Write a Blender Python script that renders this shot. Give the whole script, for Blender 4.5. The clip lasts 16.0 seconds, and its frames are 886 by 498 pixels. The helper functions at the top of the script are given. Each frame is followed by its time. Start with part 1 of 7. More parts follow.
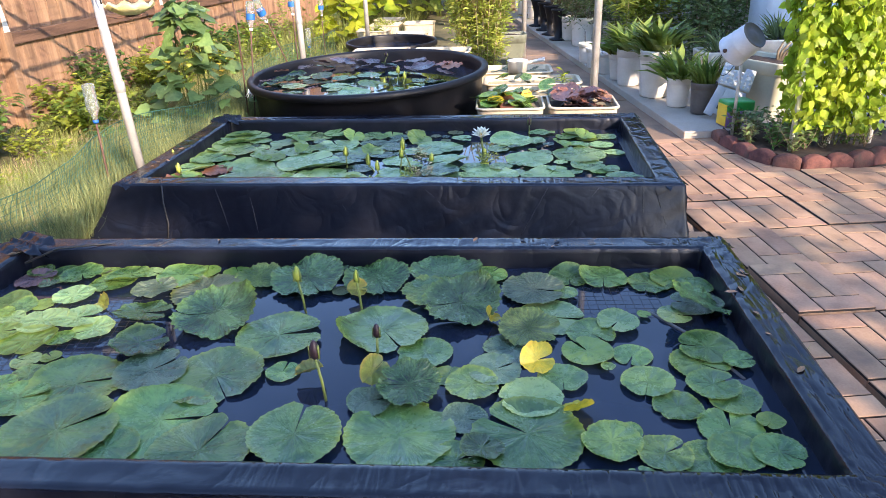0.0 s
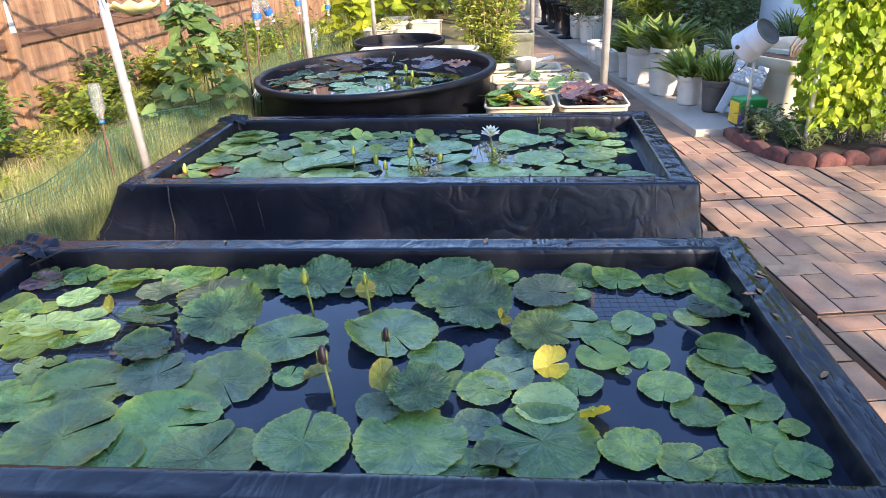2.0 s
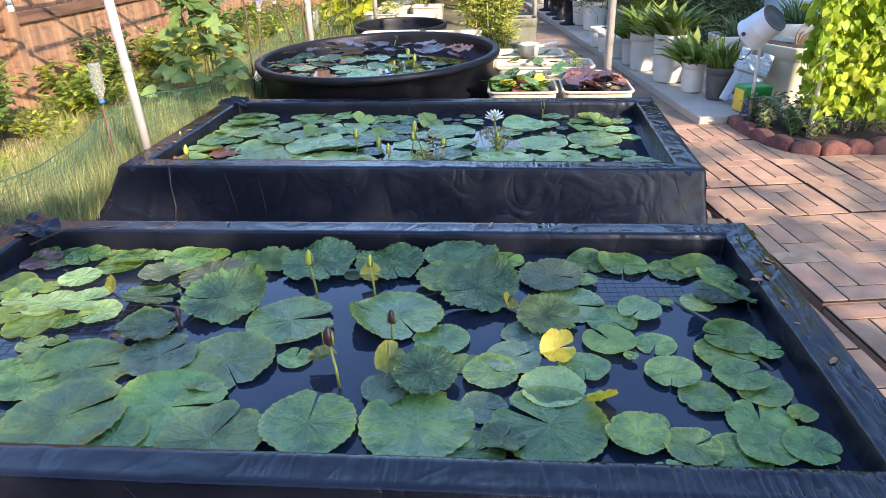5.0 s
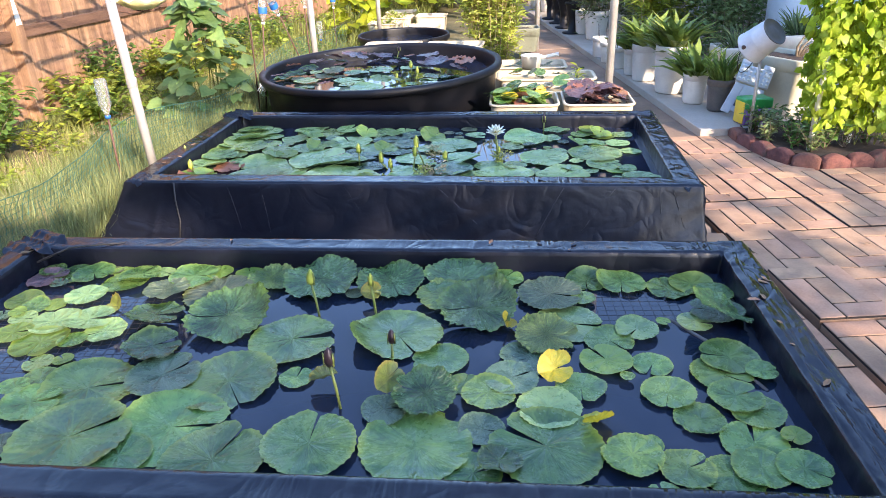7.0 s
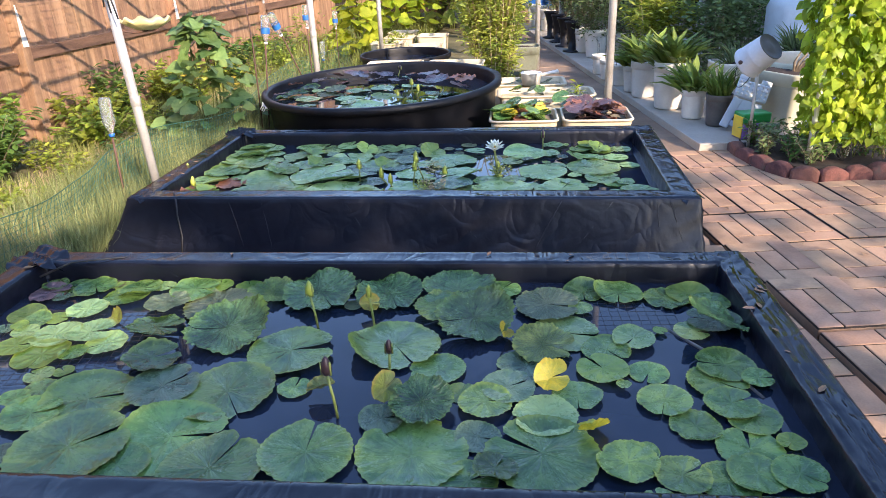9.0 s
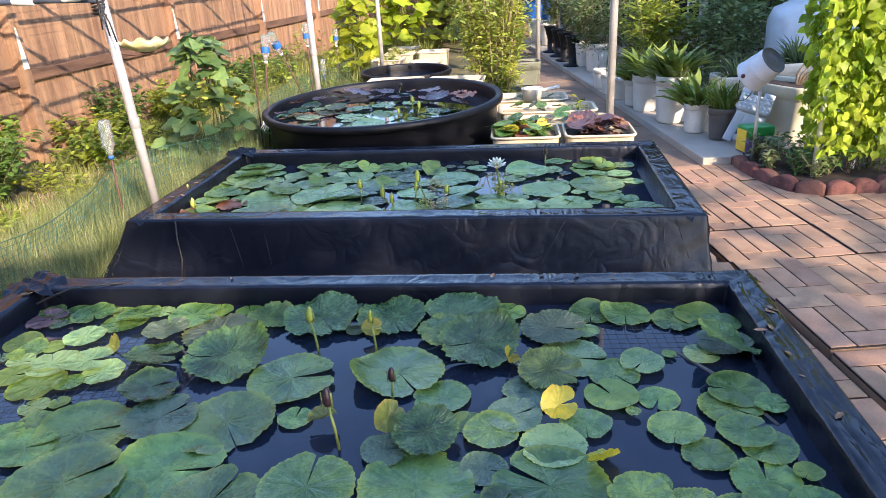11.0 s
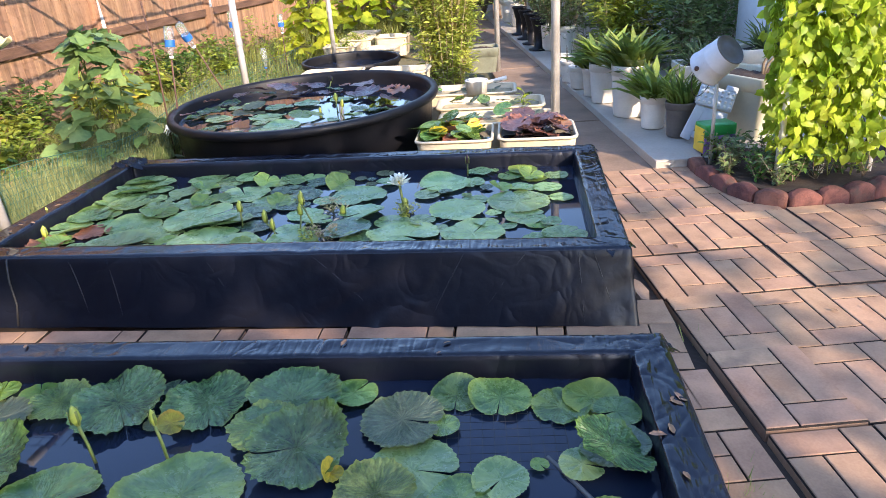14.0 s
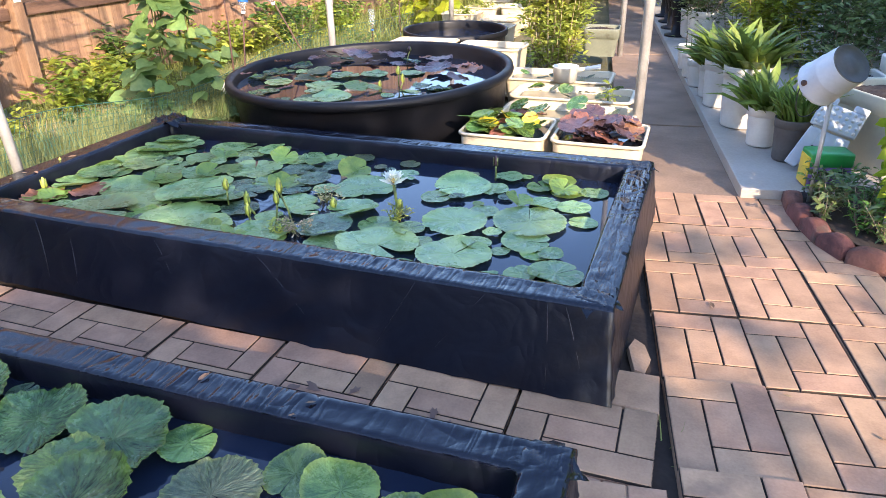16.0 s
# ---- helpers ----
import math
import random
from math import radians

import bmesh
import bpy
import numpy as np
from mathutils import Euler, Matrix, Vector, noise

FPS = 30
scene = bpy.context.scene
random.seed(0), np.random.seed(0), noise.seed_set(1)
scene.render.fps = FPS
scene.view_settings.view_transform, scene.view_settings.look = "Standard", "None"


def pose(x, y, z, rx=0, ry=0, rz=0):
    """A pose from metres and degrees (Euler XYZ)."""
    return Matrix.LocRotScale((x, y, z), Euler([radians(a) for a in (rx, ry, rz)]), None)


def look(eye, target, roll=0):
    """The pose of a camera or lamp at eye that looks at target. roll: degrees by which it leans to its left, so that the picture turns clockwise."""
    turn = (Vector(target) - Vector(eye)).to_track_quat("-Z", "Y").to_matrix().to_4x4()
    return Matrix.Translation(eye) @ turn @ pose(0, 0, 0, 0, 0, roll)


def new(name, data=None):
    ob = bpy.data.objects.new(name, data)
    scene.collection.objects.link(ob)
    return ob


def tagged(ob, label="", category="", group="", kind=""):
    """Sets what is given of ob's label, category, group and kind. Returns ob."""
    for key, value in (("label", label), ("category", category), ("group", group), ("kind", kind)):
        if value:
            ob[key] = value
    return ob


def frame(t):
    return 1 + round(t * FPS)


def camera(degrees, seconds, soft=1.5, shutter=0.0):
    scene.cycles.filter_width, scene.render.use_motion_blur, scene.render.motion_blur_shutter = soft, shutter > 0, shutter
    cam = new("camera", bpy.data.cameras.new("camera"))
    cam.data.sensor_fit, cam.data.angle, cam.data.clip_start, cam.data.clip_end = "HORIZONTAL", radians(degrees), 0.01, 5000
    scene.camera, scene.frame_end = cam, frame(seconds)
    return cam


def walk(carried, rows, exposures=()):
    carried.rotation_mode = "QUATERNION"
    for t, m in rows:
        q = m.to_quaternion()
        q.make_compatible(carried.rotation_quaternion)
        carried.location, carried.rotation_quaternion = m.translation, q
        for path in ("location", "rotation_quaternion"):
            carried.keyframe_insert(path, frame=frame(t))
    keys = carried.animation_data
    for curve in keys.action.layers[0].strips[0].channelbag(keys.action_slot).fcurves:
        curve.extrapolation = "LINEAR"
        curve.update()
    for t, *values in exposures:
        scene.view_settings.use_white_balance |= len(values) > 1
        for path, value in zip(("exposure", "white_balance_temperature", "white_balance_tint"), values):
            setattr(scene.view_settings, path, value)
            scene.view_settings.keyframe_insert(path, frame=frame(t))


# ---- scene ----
cam = camera(65.8, 16.0, soft=0.5)
PATH = [
    (0, (0.278, 0.289, 1.34), (0.075, 2.099, 0.514), -2.0),
    (0.5, (0.277, 0.289, 1.335), (0.069, 2.103, 0.518), -2.3),
    (1, (0.273, 0.294, 1.333), (0.057, 2.11, 0.524), -2.4),
    (1.5, (0.266, 0.315, 1.332), (0.047, 2.127, 0.515), -2.4),
    (2, (0.262, 0.334, 1.327), (0.039, 2.141, 0.5), -2.4),
    (2.5, (0.258, 0.342, 1.325), (0.038, 2.144, 0.485), -2.4),
    (3, (0.254, 0.342, 1.323), (0.035, 2.138, 0.472), -2.3),
    (3.5, (0.247, 0.343, 1.316), (0.032, 2.14, 0.466), -2.1),
    (4, (0.233, 0.346, 1.305), (0.025, 2.143, 0.454), -1.8),
    (6.5, (0.239, 0.332, 1.32), (0.012, 2.117, 0.448), -1.8),
    (7, (0.251, 0.336, 1.361), (0.023, 2.133, 0.514), -1.9),
    (7.5, (0.255, 0.341, 1.378), (0.031, 2.215, 0.716), -1.9),
    (8, (0.262, 0.337, 1.38), (0.037, 2.239, 0.805), -2.0),
    (8.5, (0.267, 0.329, 1.364), (0.035, 2.204, 0.708), -2.2),
    (9, (0.277, 0.31, 1.345), (0.035, 2.129, 0.549), -2.4),
    (11.5, (0.271, 0.371, 1.359), (0.024, 2.208, 0.61), -3.3),
    (12, (0.29, 0.388, 1.347), (0.049, 2.229, 0.603), -3.6),
    (12.5, (0.402, 0.474, 1.333), (0.165, 2.315, 0.588), -4.2),
    (13, (0.577, 0.591, 1.325), (0.34, 2.424, 0.561), -3.9),
    (13.5, (0.656, 0.746, 1.305), (0.415, 2.557, 0.492), -3.9),
    (14, (0.679, 0.989, 1.348), (0.434, 2.799, 0.534), -4.0),
    (14.5, (0.762, 1.103, 1.346), (0.471, 2.904, 0.527), -4.6),
    (15, (0.959, 1.185, 1.349), (0.443, 2.936, 0.532), -2.2),
    (15.5, (1.112, 1.342, 1.337), (0.552, 3.072, 0.505), -1.0),
    (16, (1.203, 1.579, 1.326), (0.564, 3.257, 0.445), -1.0),
]
walk(cam, [(t, look(eye, target, roll)) for t, eye, target, roll in PATH],
     exposures=((0, 1.65, 6150, 20), (4.2, 1.65, 6150, 20), (6.5, 1.81, 6150, 20), (7.0, 1.85, 6150, 20), (7.5, 1.43, 6150, 20), (8.1, 1.29, 6150, 20), (9.0, 1.49, 6150, 20), (11.5, 1.49, 6150, 20), (13.0, 1.49, 6150, 20), (14.5, 1.65, 6150, 20), (16, 1.76, 6150, 20)))

# ---- world and light ----
SUN_DIR = Vector((-0.58, 0.70, -0.44)).normalized()
world = bpy.data.worlds.new("sky")
scene.world = world
world.use_nodes = True
wn = world.node_tree.nodes
sky = wn.new("ShaderNodeTexSky")
sky.sky_type, sky.sun_disc = "NISHITA", False
sky.sun_elevation = math.asin(-SUN_DIR.z)
sky.ozone_density, sky.dust_density, sky.air_density = 3.0, 0.7, 1.2
sky.sun_rotation = math.atan2(-SUN_DIR.x, -SUN_DIR.y)
world.node_tree.links.new(sky.outputs[0], wn["Background"].inputs[0])
wn["Background"].inputs[1].default_value = 0.2
sun = new("sun", bpy.data.lights.new("sun", "SUN"))
sun.data.energy, sun.data.angle, sun.data.color = 3.4, radians(0.55), (1.0, 0.82, 0.58)
sun.rotation_euler = SUN_DIR.to_track_quat("-Z", "Y").to_euler()


# ---- small builders ----
def link_nodes(mat):
    mat.use_nodes = True
    return mat.node_tree.nodes, mat.node_tree.links


def part(name, bm, material, parent=None, label="", smooth=True):
    """Links a bmesh as one mesh object, under a thing or a part."""
    me = bpy.data.meshes.new(name)
    if smooth:
        for f in bm.faces:
            f.smooth = True
    bm.to_mesh(me)
    bm.free()
    if material:
        me.materials.append(material)
    ob = new(name, me)
    if parent:
        ob.parent = parent
    if label:
        ob["label"] = label
    return ob


def thing(name, m, label, category, group="", kind=""):
    ob = new(name)
    ob.empty_display_size = 0.1
    ob.matrix_basis = m
    return tagged(ob, label, category, group, kind)


def box(bm, x0, x1, y0, y1, z0, z1, bevel=0.0, m=None):
    r = bmesh.ops.create_cube(bm, size=1.0)
    vs = r["verts"]
    for v in vs:
        v.co = Vector(((x0 + x1) / 2 + v.co.x * (x1 - x0), (y0 + y1) / 2 + v.co.y * (y1 - y0), (z0 + z1) / 2 + v.co.z * (z1 - z0)))
    if m is not None:
        bmesh.ops.transform(bm, matrix=m, verts=vs)
    if bevel:
        es = list({e for v in vs for e in v.link_edges})
        bmesh.ops.bevel(bm, geom=es, offset=bevel, segments=2, affect="EDGES", profile=0.6)


def tube(bm, points, radius, n=8, close=True):
    """A round bar through the points; radius a number or one a point."""
    pts = [Vector(p) for p in points]
    rs = [radius] * len(pts) if isinstance(radius, (int, float)) else radius
    rings = []
    side = None
    for i, p in enumerate(pts):
        d = (pts[min(i + 1, len(pts) - 1)] - pts[max(i - 1, 0)]).normalized()
        if side is None:
            side = d.orthogonal().normalized()
        side = (side - d * side.dot(d)).normalized()
        up = d.cross(side)
        rings.append([bm.verts.new(p + (side * math.cos(a) + up * math.sin(a)) * rs[i]) for a in (2 * math.pi * k / n for k in range(n))])
    for a, b in zip(rings, rings[1:]):
        for k in range(n):
            bm.faces.new((a[k], a[(k + 1) % n], b[(k + 1) % n], b[k]))
    if close:
        bm.faces.new(rings[0][::-1])
        bm.faces.new(rings[-1])


def lathe(bm, profile, n=48, sx=1.0, sy=1.0, m=None):
    """Turns (radius, height) pairs round the z axis."""
    rings = []
    for r, z in profile:
        if r < 1e-6:
            rings.append([bm.verts.new((0, 0, z))])
        else:
            rings.append([bm.verts.new((r * sx * math.cos(2 * math.pi * k / n), r * sy * math.sin(2 * math.pi * k / n), z)) for k in range(n)])
    for a, b in zip(rings, rings[1:]):
        for k in range(n):
            q = [a[k % len(a)], a[(k + 1) % len(a)], b[(k + 1) % len(b)], b[k % len(b)]]
            q = list(dict.fromkeys(q))
            if len(q) > 2:
                bm.faces.new(q)
    if m is not None:
        bmesh.ops.transform(bm, matrix=m, verts=[v for r in rings for v in r])


# ---- materials ----
def principled(name, rough=0.6, metal=0.0):
    mat = bpy.data.materials.new(name)
    n, l = link_nodes(mat)
    b = n["Principled BSDF"]
    b.inputs["Roughness"].default_value, b.inputs["Metallic"].default_value = rough, metal
    return mat, n, l, b


def surface(name, light, dark, rough=0.6, scale=6.0, fine=60.0, bump=0.2, metal=0.0, spread=0.0, rough_to=None, stretch=(1, 1, 1), spec=None, through_light=0.0, stain=None, islands=0.0):
    """Two scales of mottling between two colours, with fine relief; spread varies the value from object to object."""
    mat, n, l, b = principled(name, rough, metal)
    tc = n.new("ShaderNodeTexCoord")
    mp = n.new("ShaderNodeMapping")
    mp.inputs["Scale"].default_value = stretch
    info = n.new("ShaderNodeObjectInfo")
    off = n.new("ShaderNodeMath")
    off.operation = "MULTIPLY"
    off.inputs[1].default_value = 37.0
    l.new(info.outputs["Random"], off.inputs[0])
    l.new(off.outputs[0], mp.inputs["Location"])
    l.new(tc.outputs["Object"], mp.inputs["Vector"])
    big, small = n.new("ShaderNodeTexNoise"), n.new("ShaderNodeTexNoise")
    big.inputs["Scale"].default_value, big.inputs["Detail"].default_value = scale, 5
    small.inputs["Scale"].default_value, small.inputs["Detail"].default_value = fine, 4
    l.new(mp.outputs[0], big.inputs["Vector"])
    l.new(mp.outputs[0], small.inputs["Vector"])
    add = n.new("ShaderNodeMath")
    add.operation = "MULTIPLY_ADD"
    add.inputs[1].default_value, add.inputs[2].default_value = 0.35, -0.17
    l.new(small.outputs["Fac"], add.inputs[0])
    both = n.new("ShaderNodeMath")
    both.operation = "ADD"
    l.new(big.outputs["Fac"], both.inputs[0])
    l.new(add.outputs[0], both.inputs[1])
    ramp = n.new("ShaderNodeValToRGB")
    ramp.color_ramp.elements[0].position, ramp.color_ramp.elements[1].position = 0.3, 0.7
    ramp.color_ramp.elements[0].color, ramp.color_ramp.elements[1].color = (*dark, 1), (*light, 1)
    l.new(both.outputs[0], ramp.inputs[0])
    col = ramp.outputs[0]
    if stain:
        st = n.new("ShaderNodeTexNoise")
        st.inputs["Scale"].default_value, st.inputs["Detail"].default_value = stain[1], 6
        l.new(mp.outputs[0], st.inputs["Vector"])
        sr = n.new("ShaderNodeValToRGB")
        sr.color_ramp.elements[0].position, sr.color_ramp.elements[1].position = stain[2], stain[2] + 0.12
        l.new(st.outputs["Fac"], sr.inputs[0])
        mx = n.new("ShaderNodeMix")
        mx.data_type = "RGBA"
        mx.inputs["B"].default_value = (*stain[0], 1)
        l.new(sr.outputs[0], mx.inputs["Factor"])
        l.new(col, mx.inputs["A"])
        col = mx.outputs["Result"]
    if spread or islands:
        hs = n.new("ShaderNodeHueSaturation")
        val = n.new("ShaderNodeMapRange")
        amount = max(spread, islands)
        val.inputs["To Min"].default_value, val.inputs["To Max"].default_value = 1 - amount, 1 + amount
        if islands:
            geo = n.new("ShaderNodeNewGeometry")
            l.new(geo.outputs["Random Per Island"], val.inputs["Value"])
        else:
            l.new(info.outputs["Random"], val.inputs["Value"])
        hue = n.new("ShaderNodeMapRange")
        hue.inputs["To Min"].default_value, hue.inputs["To Max"].default_value = 0.5 - amount * 0.05, 0.5 + amount * 0.05
        l.new(off.outputs[0], hue.inputs["Value"])
        fr = n.new("ShaderNodeMath")
        fr.operation = "FRACT"
        l.new(off.outputs[0], fr.inputs[0])
        l.new(fr.outputs[0], hue.inputs["Value"])
        l.new(hue.outputs[0], hs.inputs["Hue"])
        l.new(val.outputs[0], hs.inputs["Value"])
        l.new(col, hs.inputs["Color"])
        col = hs.outputs[0]
    l.new(col, b.inputs["Base Color"])
    if rough_to is not None:
        rr = n.new("ShaderNodeMapRange")
        rr.inputs["From Min"].default_value, rr.inputs["From Max"].default_value = 0.35, 0.65
        rr.inputs["To Min"].default_value, rr.inputs["To Max"].default_value = rough, rough_to
        l.new(both.outputs[0], rr.inputs["Value"])
        l.new(rr.outputs[0], b.inputs["Roughness"])
    if spec is not None:
        b.inputs["Specular IOR Level"].default_value = spec
    if bump:
        bp = n.new("ShaderNodeBump")
        bp.inputs["Strength"].default_value, bp.inputs["Distance"].default_value = bump, 0.01
        l.new(both.outputs[0], bp.inputs["Height"])
        l.new(bp.outputs[0], b.inputs["Normal"])
    if through_light:
        tr = n.new("ShaderNodeBsdfTranslucent")
        mixs = n.new("ShaderNodeMixShader")
        mixs.inputs[0].default_value = through_light
        l.new(col, tr.inputs["Color"])
        l.new(b.outputs[0], mixs.inputs[1])
        l.new(tr.outputs[0], mixs.inputs[2])
        l.new(mixs.outputs[0], n["Material Output"].inputs["Surface"])
    return mat


SOIL = surface("soil", (0.06, 0.04, 0.028), (0.02, 0.014, 0.011), 0.95, 3, 45, 0.8)
LAWN = surface("lawn soil", (0.20, 0.17, 0.08), (0.06, 0.06, 0.03), 0.95, 2, 40, 0.8)
def liner_material(name):
    """Black polythene: dusty patches, slack swells, and crinkles that come and go."""
    mat = surface(name, (0.008, 0.0095, 0.017), (0.0025, 0.0035, 0.009), 0.11, 4, 34, 0.0, rough_to=0.24, spec=0.42)
    n, l = link_nodes(mat)
    tc = n.new("ShaderNodeTexCoord")

    def field(scale, detail, distortion, stretch=(1, 1, 1), turn=0.0):
        mp, nz = n.new("ShaderNodeMapping"), n.new("ShaderNodeTexNoise")
        mp.inputs["Scale"].default_value = stretch
        mp.inputs["Rotation"].default_value = (0, 0, radians(turn))
        nz.inputs["Scale"].default_value, nz.inputs["Detail"].default_value, nz.inputs["Distortion"].default_value = scale, detail, distortion
        l.new(tc.outputs["Object"], mp.inputs["Vector"])
        l.new(mp.outputs[0], nz.inputs["Vector"])
        return nz.outputs["Fac"]

    def calc(op, a, b=None):
        m = n.new("ShaderNodeMath")
        m.operation = op
        for k, v in ((0, a), (1, b)):
            if isinstance(v, (int, float)):
                m.inputs[k].default_value = v
            elif v is not None:
                l.new(v, m.inputs[k])
        return m.outputs[0]

    def ridge(f):
        return calc("ABSOLUTE", calc("SUBTRACT", f, 0.5))

    swell = ridge(field(5.0, 1.5, 1.2))
    folds = calc("ADD", ridge(field(5.5, 1.5, 0.5, (4.6, 0.7, 0.9), 24)), ridge(field(7.5, 1.5, 0.5, (4.0, 0.6, 0.9), -34)))
    where = n.new("ShaderNodeMapRange")
    where.inputs["From Min"].default_value, where.inputs["From Max"].default_value = 0.38, 0.56
    l.new(field(1.6, 1.0, 0.3), where.inputs["Value"])
    fine = calc("MULTIPLY", field(24.0, 2.0, 1.5), 0.06)
    geo, sep = n.new("ShaderNodeNewGeometry"), n.new("ShaderNodeSeparateXYZ")
    l.new(geo.outputs["Normal"], sep.inputs[0])
    # pulled smooth toward one end, slack toward the other
    place, slack = n.new("ShaderNodeSeparateXYZ"), n.new("ShaderNodeMapRange")
    l.new(tc.outputs["Object"], place.inputs[0])
    slack.inputs["From Min"].default_value, slack.inputs["From Max"].default_value = -0.2, 0.5
    slack.inputs["To Min"].default_value = 0.06
    l.new(place.outputs[0], slack.inputs["Value"])
    level = calc("MULTIPLY", calc("MULTIPLY", calc("GREATER_THAN", sep.outputs[2], 0.7), where.outputs[0]), slack.outputs[0])
    height = calc("ADD", calc("ADD", swell, fine), calc("MULTIPLY", folds, level))
    bp = n.new("ShaderNodeBump")
    bp.inputs["Strength"].default_value, bp.inputs["Distance"].default_value = 0.36, 0.03
    l.new(height, bp.inputs["Height"])
    b = n["Principled BSDF"]
    l.new(bp.outputs[0], b.inputs["Normal"])
    # the upright sides are dusty and dull, the wiped rim shines
    flat, mix = n.new("ShaderNodeMapRange"), n.new("ShaderNodeMix")
    flat.inputs["From Min"].default_value, flat.inputs["From Max"].default_value = 0.2, 0.8
    l.new(sep.outputs[2], flat.inputs["Value"])
    mix.inputs["A"].default_value = 0.4
    l.new(flat.outputs[0], mix.inputs["Factor"])
    l.new(b.inputs["Roughness"].links[0].from_socket, mix.inputs["B"])
    l.new(mix.outputs["Result"], b.inputs["Roughness"])
    return mat


LINER = liner_material("black liner")
WATER, _n, _l, _b = principled("pond water", 0.03)
_b.inputs["Base Color"].default_value = (0.010, 0.016, 0.034, 1)
_b.inputs["IOR"].default_value = 1.44
TRAYWATER, _n, _l, _b = principled("murky tray water", 0.04)
_b.inputs["Base Color"].default_value = (0.26, 0.22, 0.13, 1)
_b.inputs["IOR"].default_value = 1.33
PAVER = surface("clay paver", (0.44, 0.265, 0.158), (0.28, 0.165, 0.10), 0.85, 9, 120, 0.3, spread=0.13, stain=((0.2, 0.125, 0.085), 5.0, 0.64))
JOINT = surface("dark joint dirt", (0.05, 0.035, 0.025), (0.018, 0.013, 0.01), 0.95, 12, 90, 0.5)
WETCLAY = surface("damp clay", (0.17, 0.10, 0.068), (0.11, 0.062, 0.045), 0.5, 14, 90, 0.1)
TUBMAT = surface("black plastic", (0.011, 0.011, 0.014), (0.006, 0.006, 0.008), 0.38, 5, 80, 0.1, rough_to=0.55, spec=0.3)
CREAM = surface("cream plastic", (0.68, 0.585, 0.41), (0.56, 0.465, 0.31), 0.45, 6, 60, 0.05, stain=((0.4, 0.34, 0.24), 9, 0.68))
WHITE = surface("white plastic", (0.80, 0.76, 0.68), (0.67, 0.63, 0.55), 0.45, 6, 60, 0.05, stain=((0.42, 0.38, 0.3), 8, 0.68))
METAL = surface("galvanised pipe", (0.56, 0.535, 0.49), (0.38, 0.36, 0.33), 0.45, 8, 90, 0.08, metal=0.3, stain=((0.3, 0.26, 0.2), 6, 0.66))
FENCE = surface("cedar board", (0.43, 0.255, 0.145), (0.22, 0.12, 0.07), 0.85, 7, 70, 0.35, spread=0.09, stretch=(2.2, 2.2, 0.22), stain=((0.13, 0.08, 0.05), 2.6, 0.62))
RAIL = surface("weathered rail", (0.20, 0.11, 0.068), (0.085, 0.046, 0.03), 0.85, 5, 60, 0.3, stretch=(3, 0.4, 3))
CONCRETE = surface("concrete path", (0.30, 0.205, 0.14), (0.165, 0.112, 0.076), 0.9, 3, 90, 0.3, stain=((0.13, 0.10, 0.08), 2.2, 0.62))
SLAB = surface("pale slab", (0.44, 0.395, 0.335), (0.32, 0.285, 0.24), 0.75, 2, 70, 0.1, stain=((0.26, 0.23, 0.19), 3.0, 0.66))


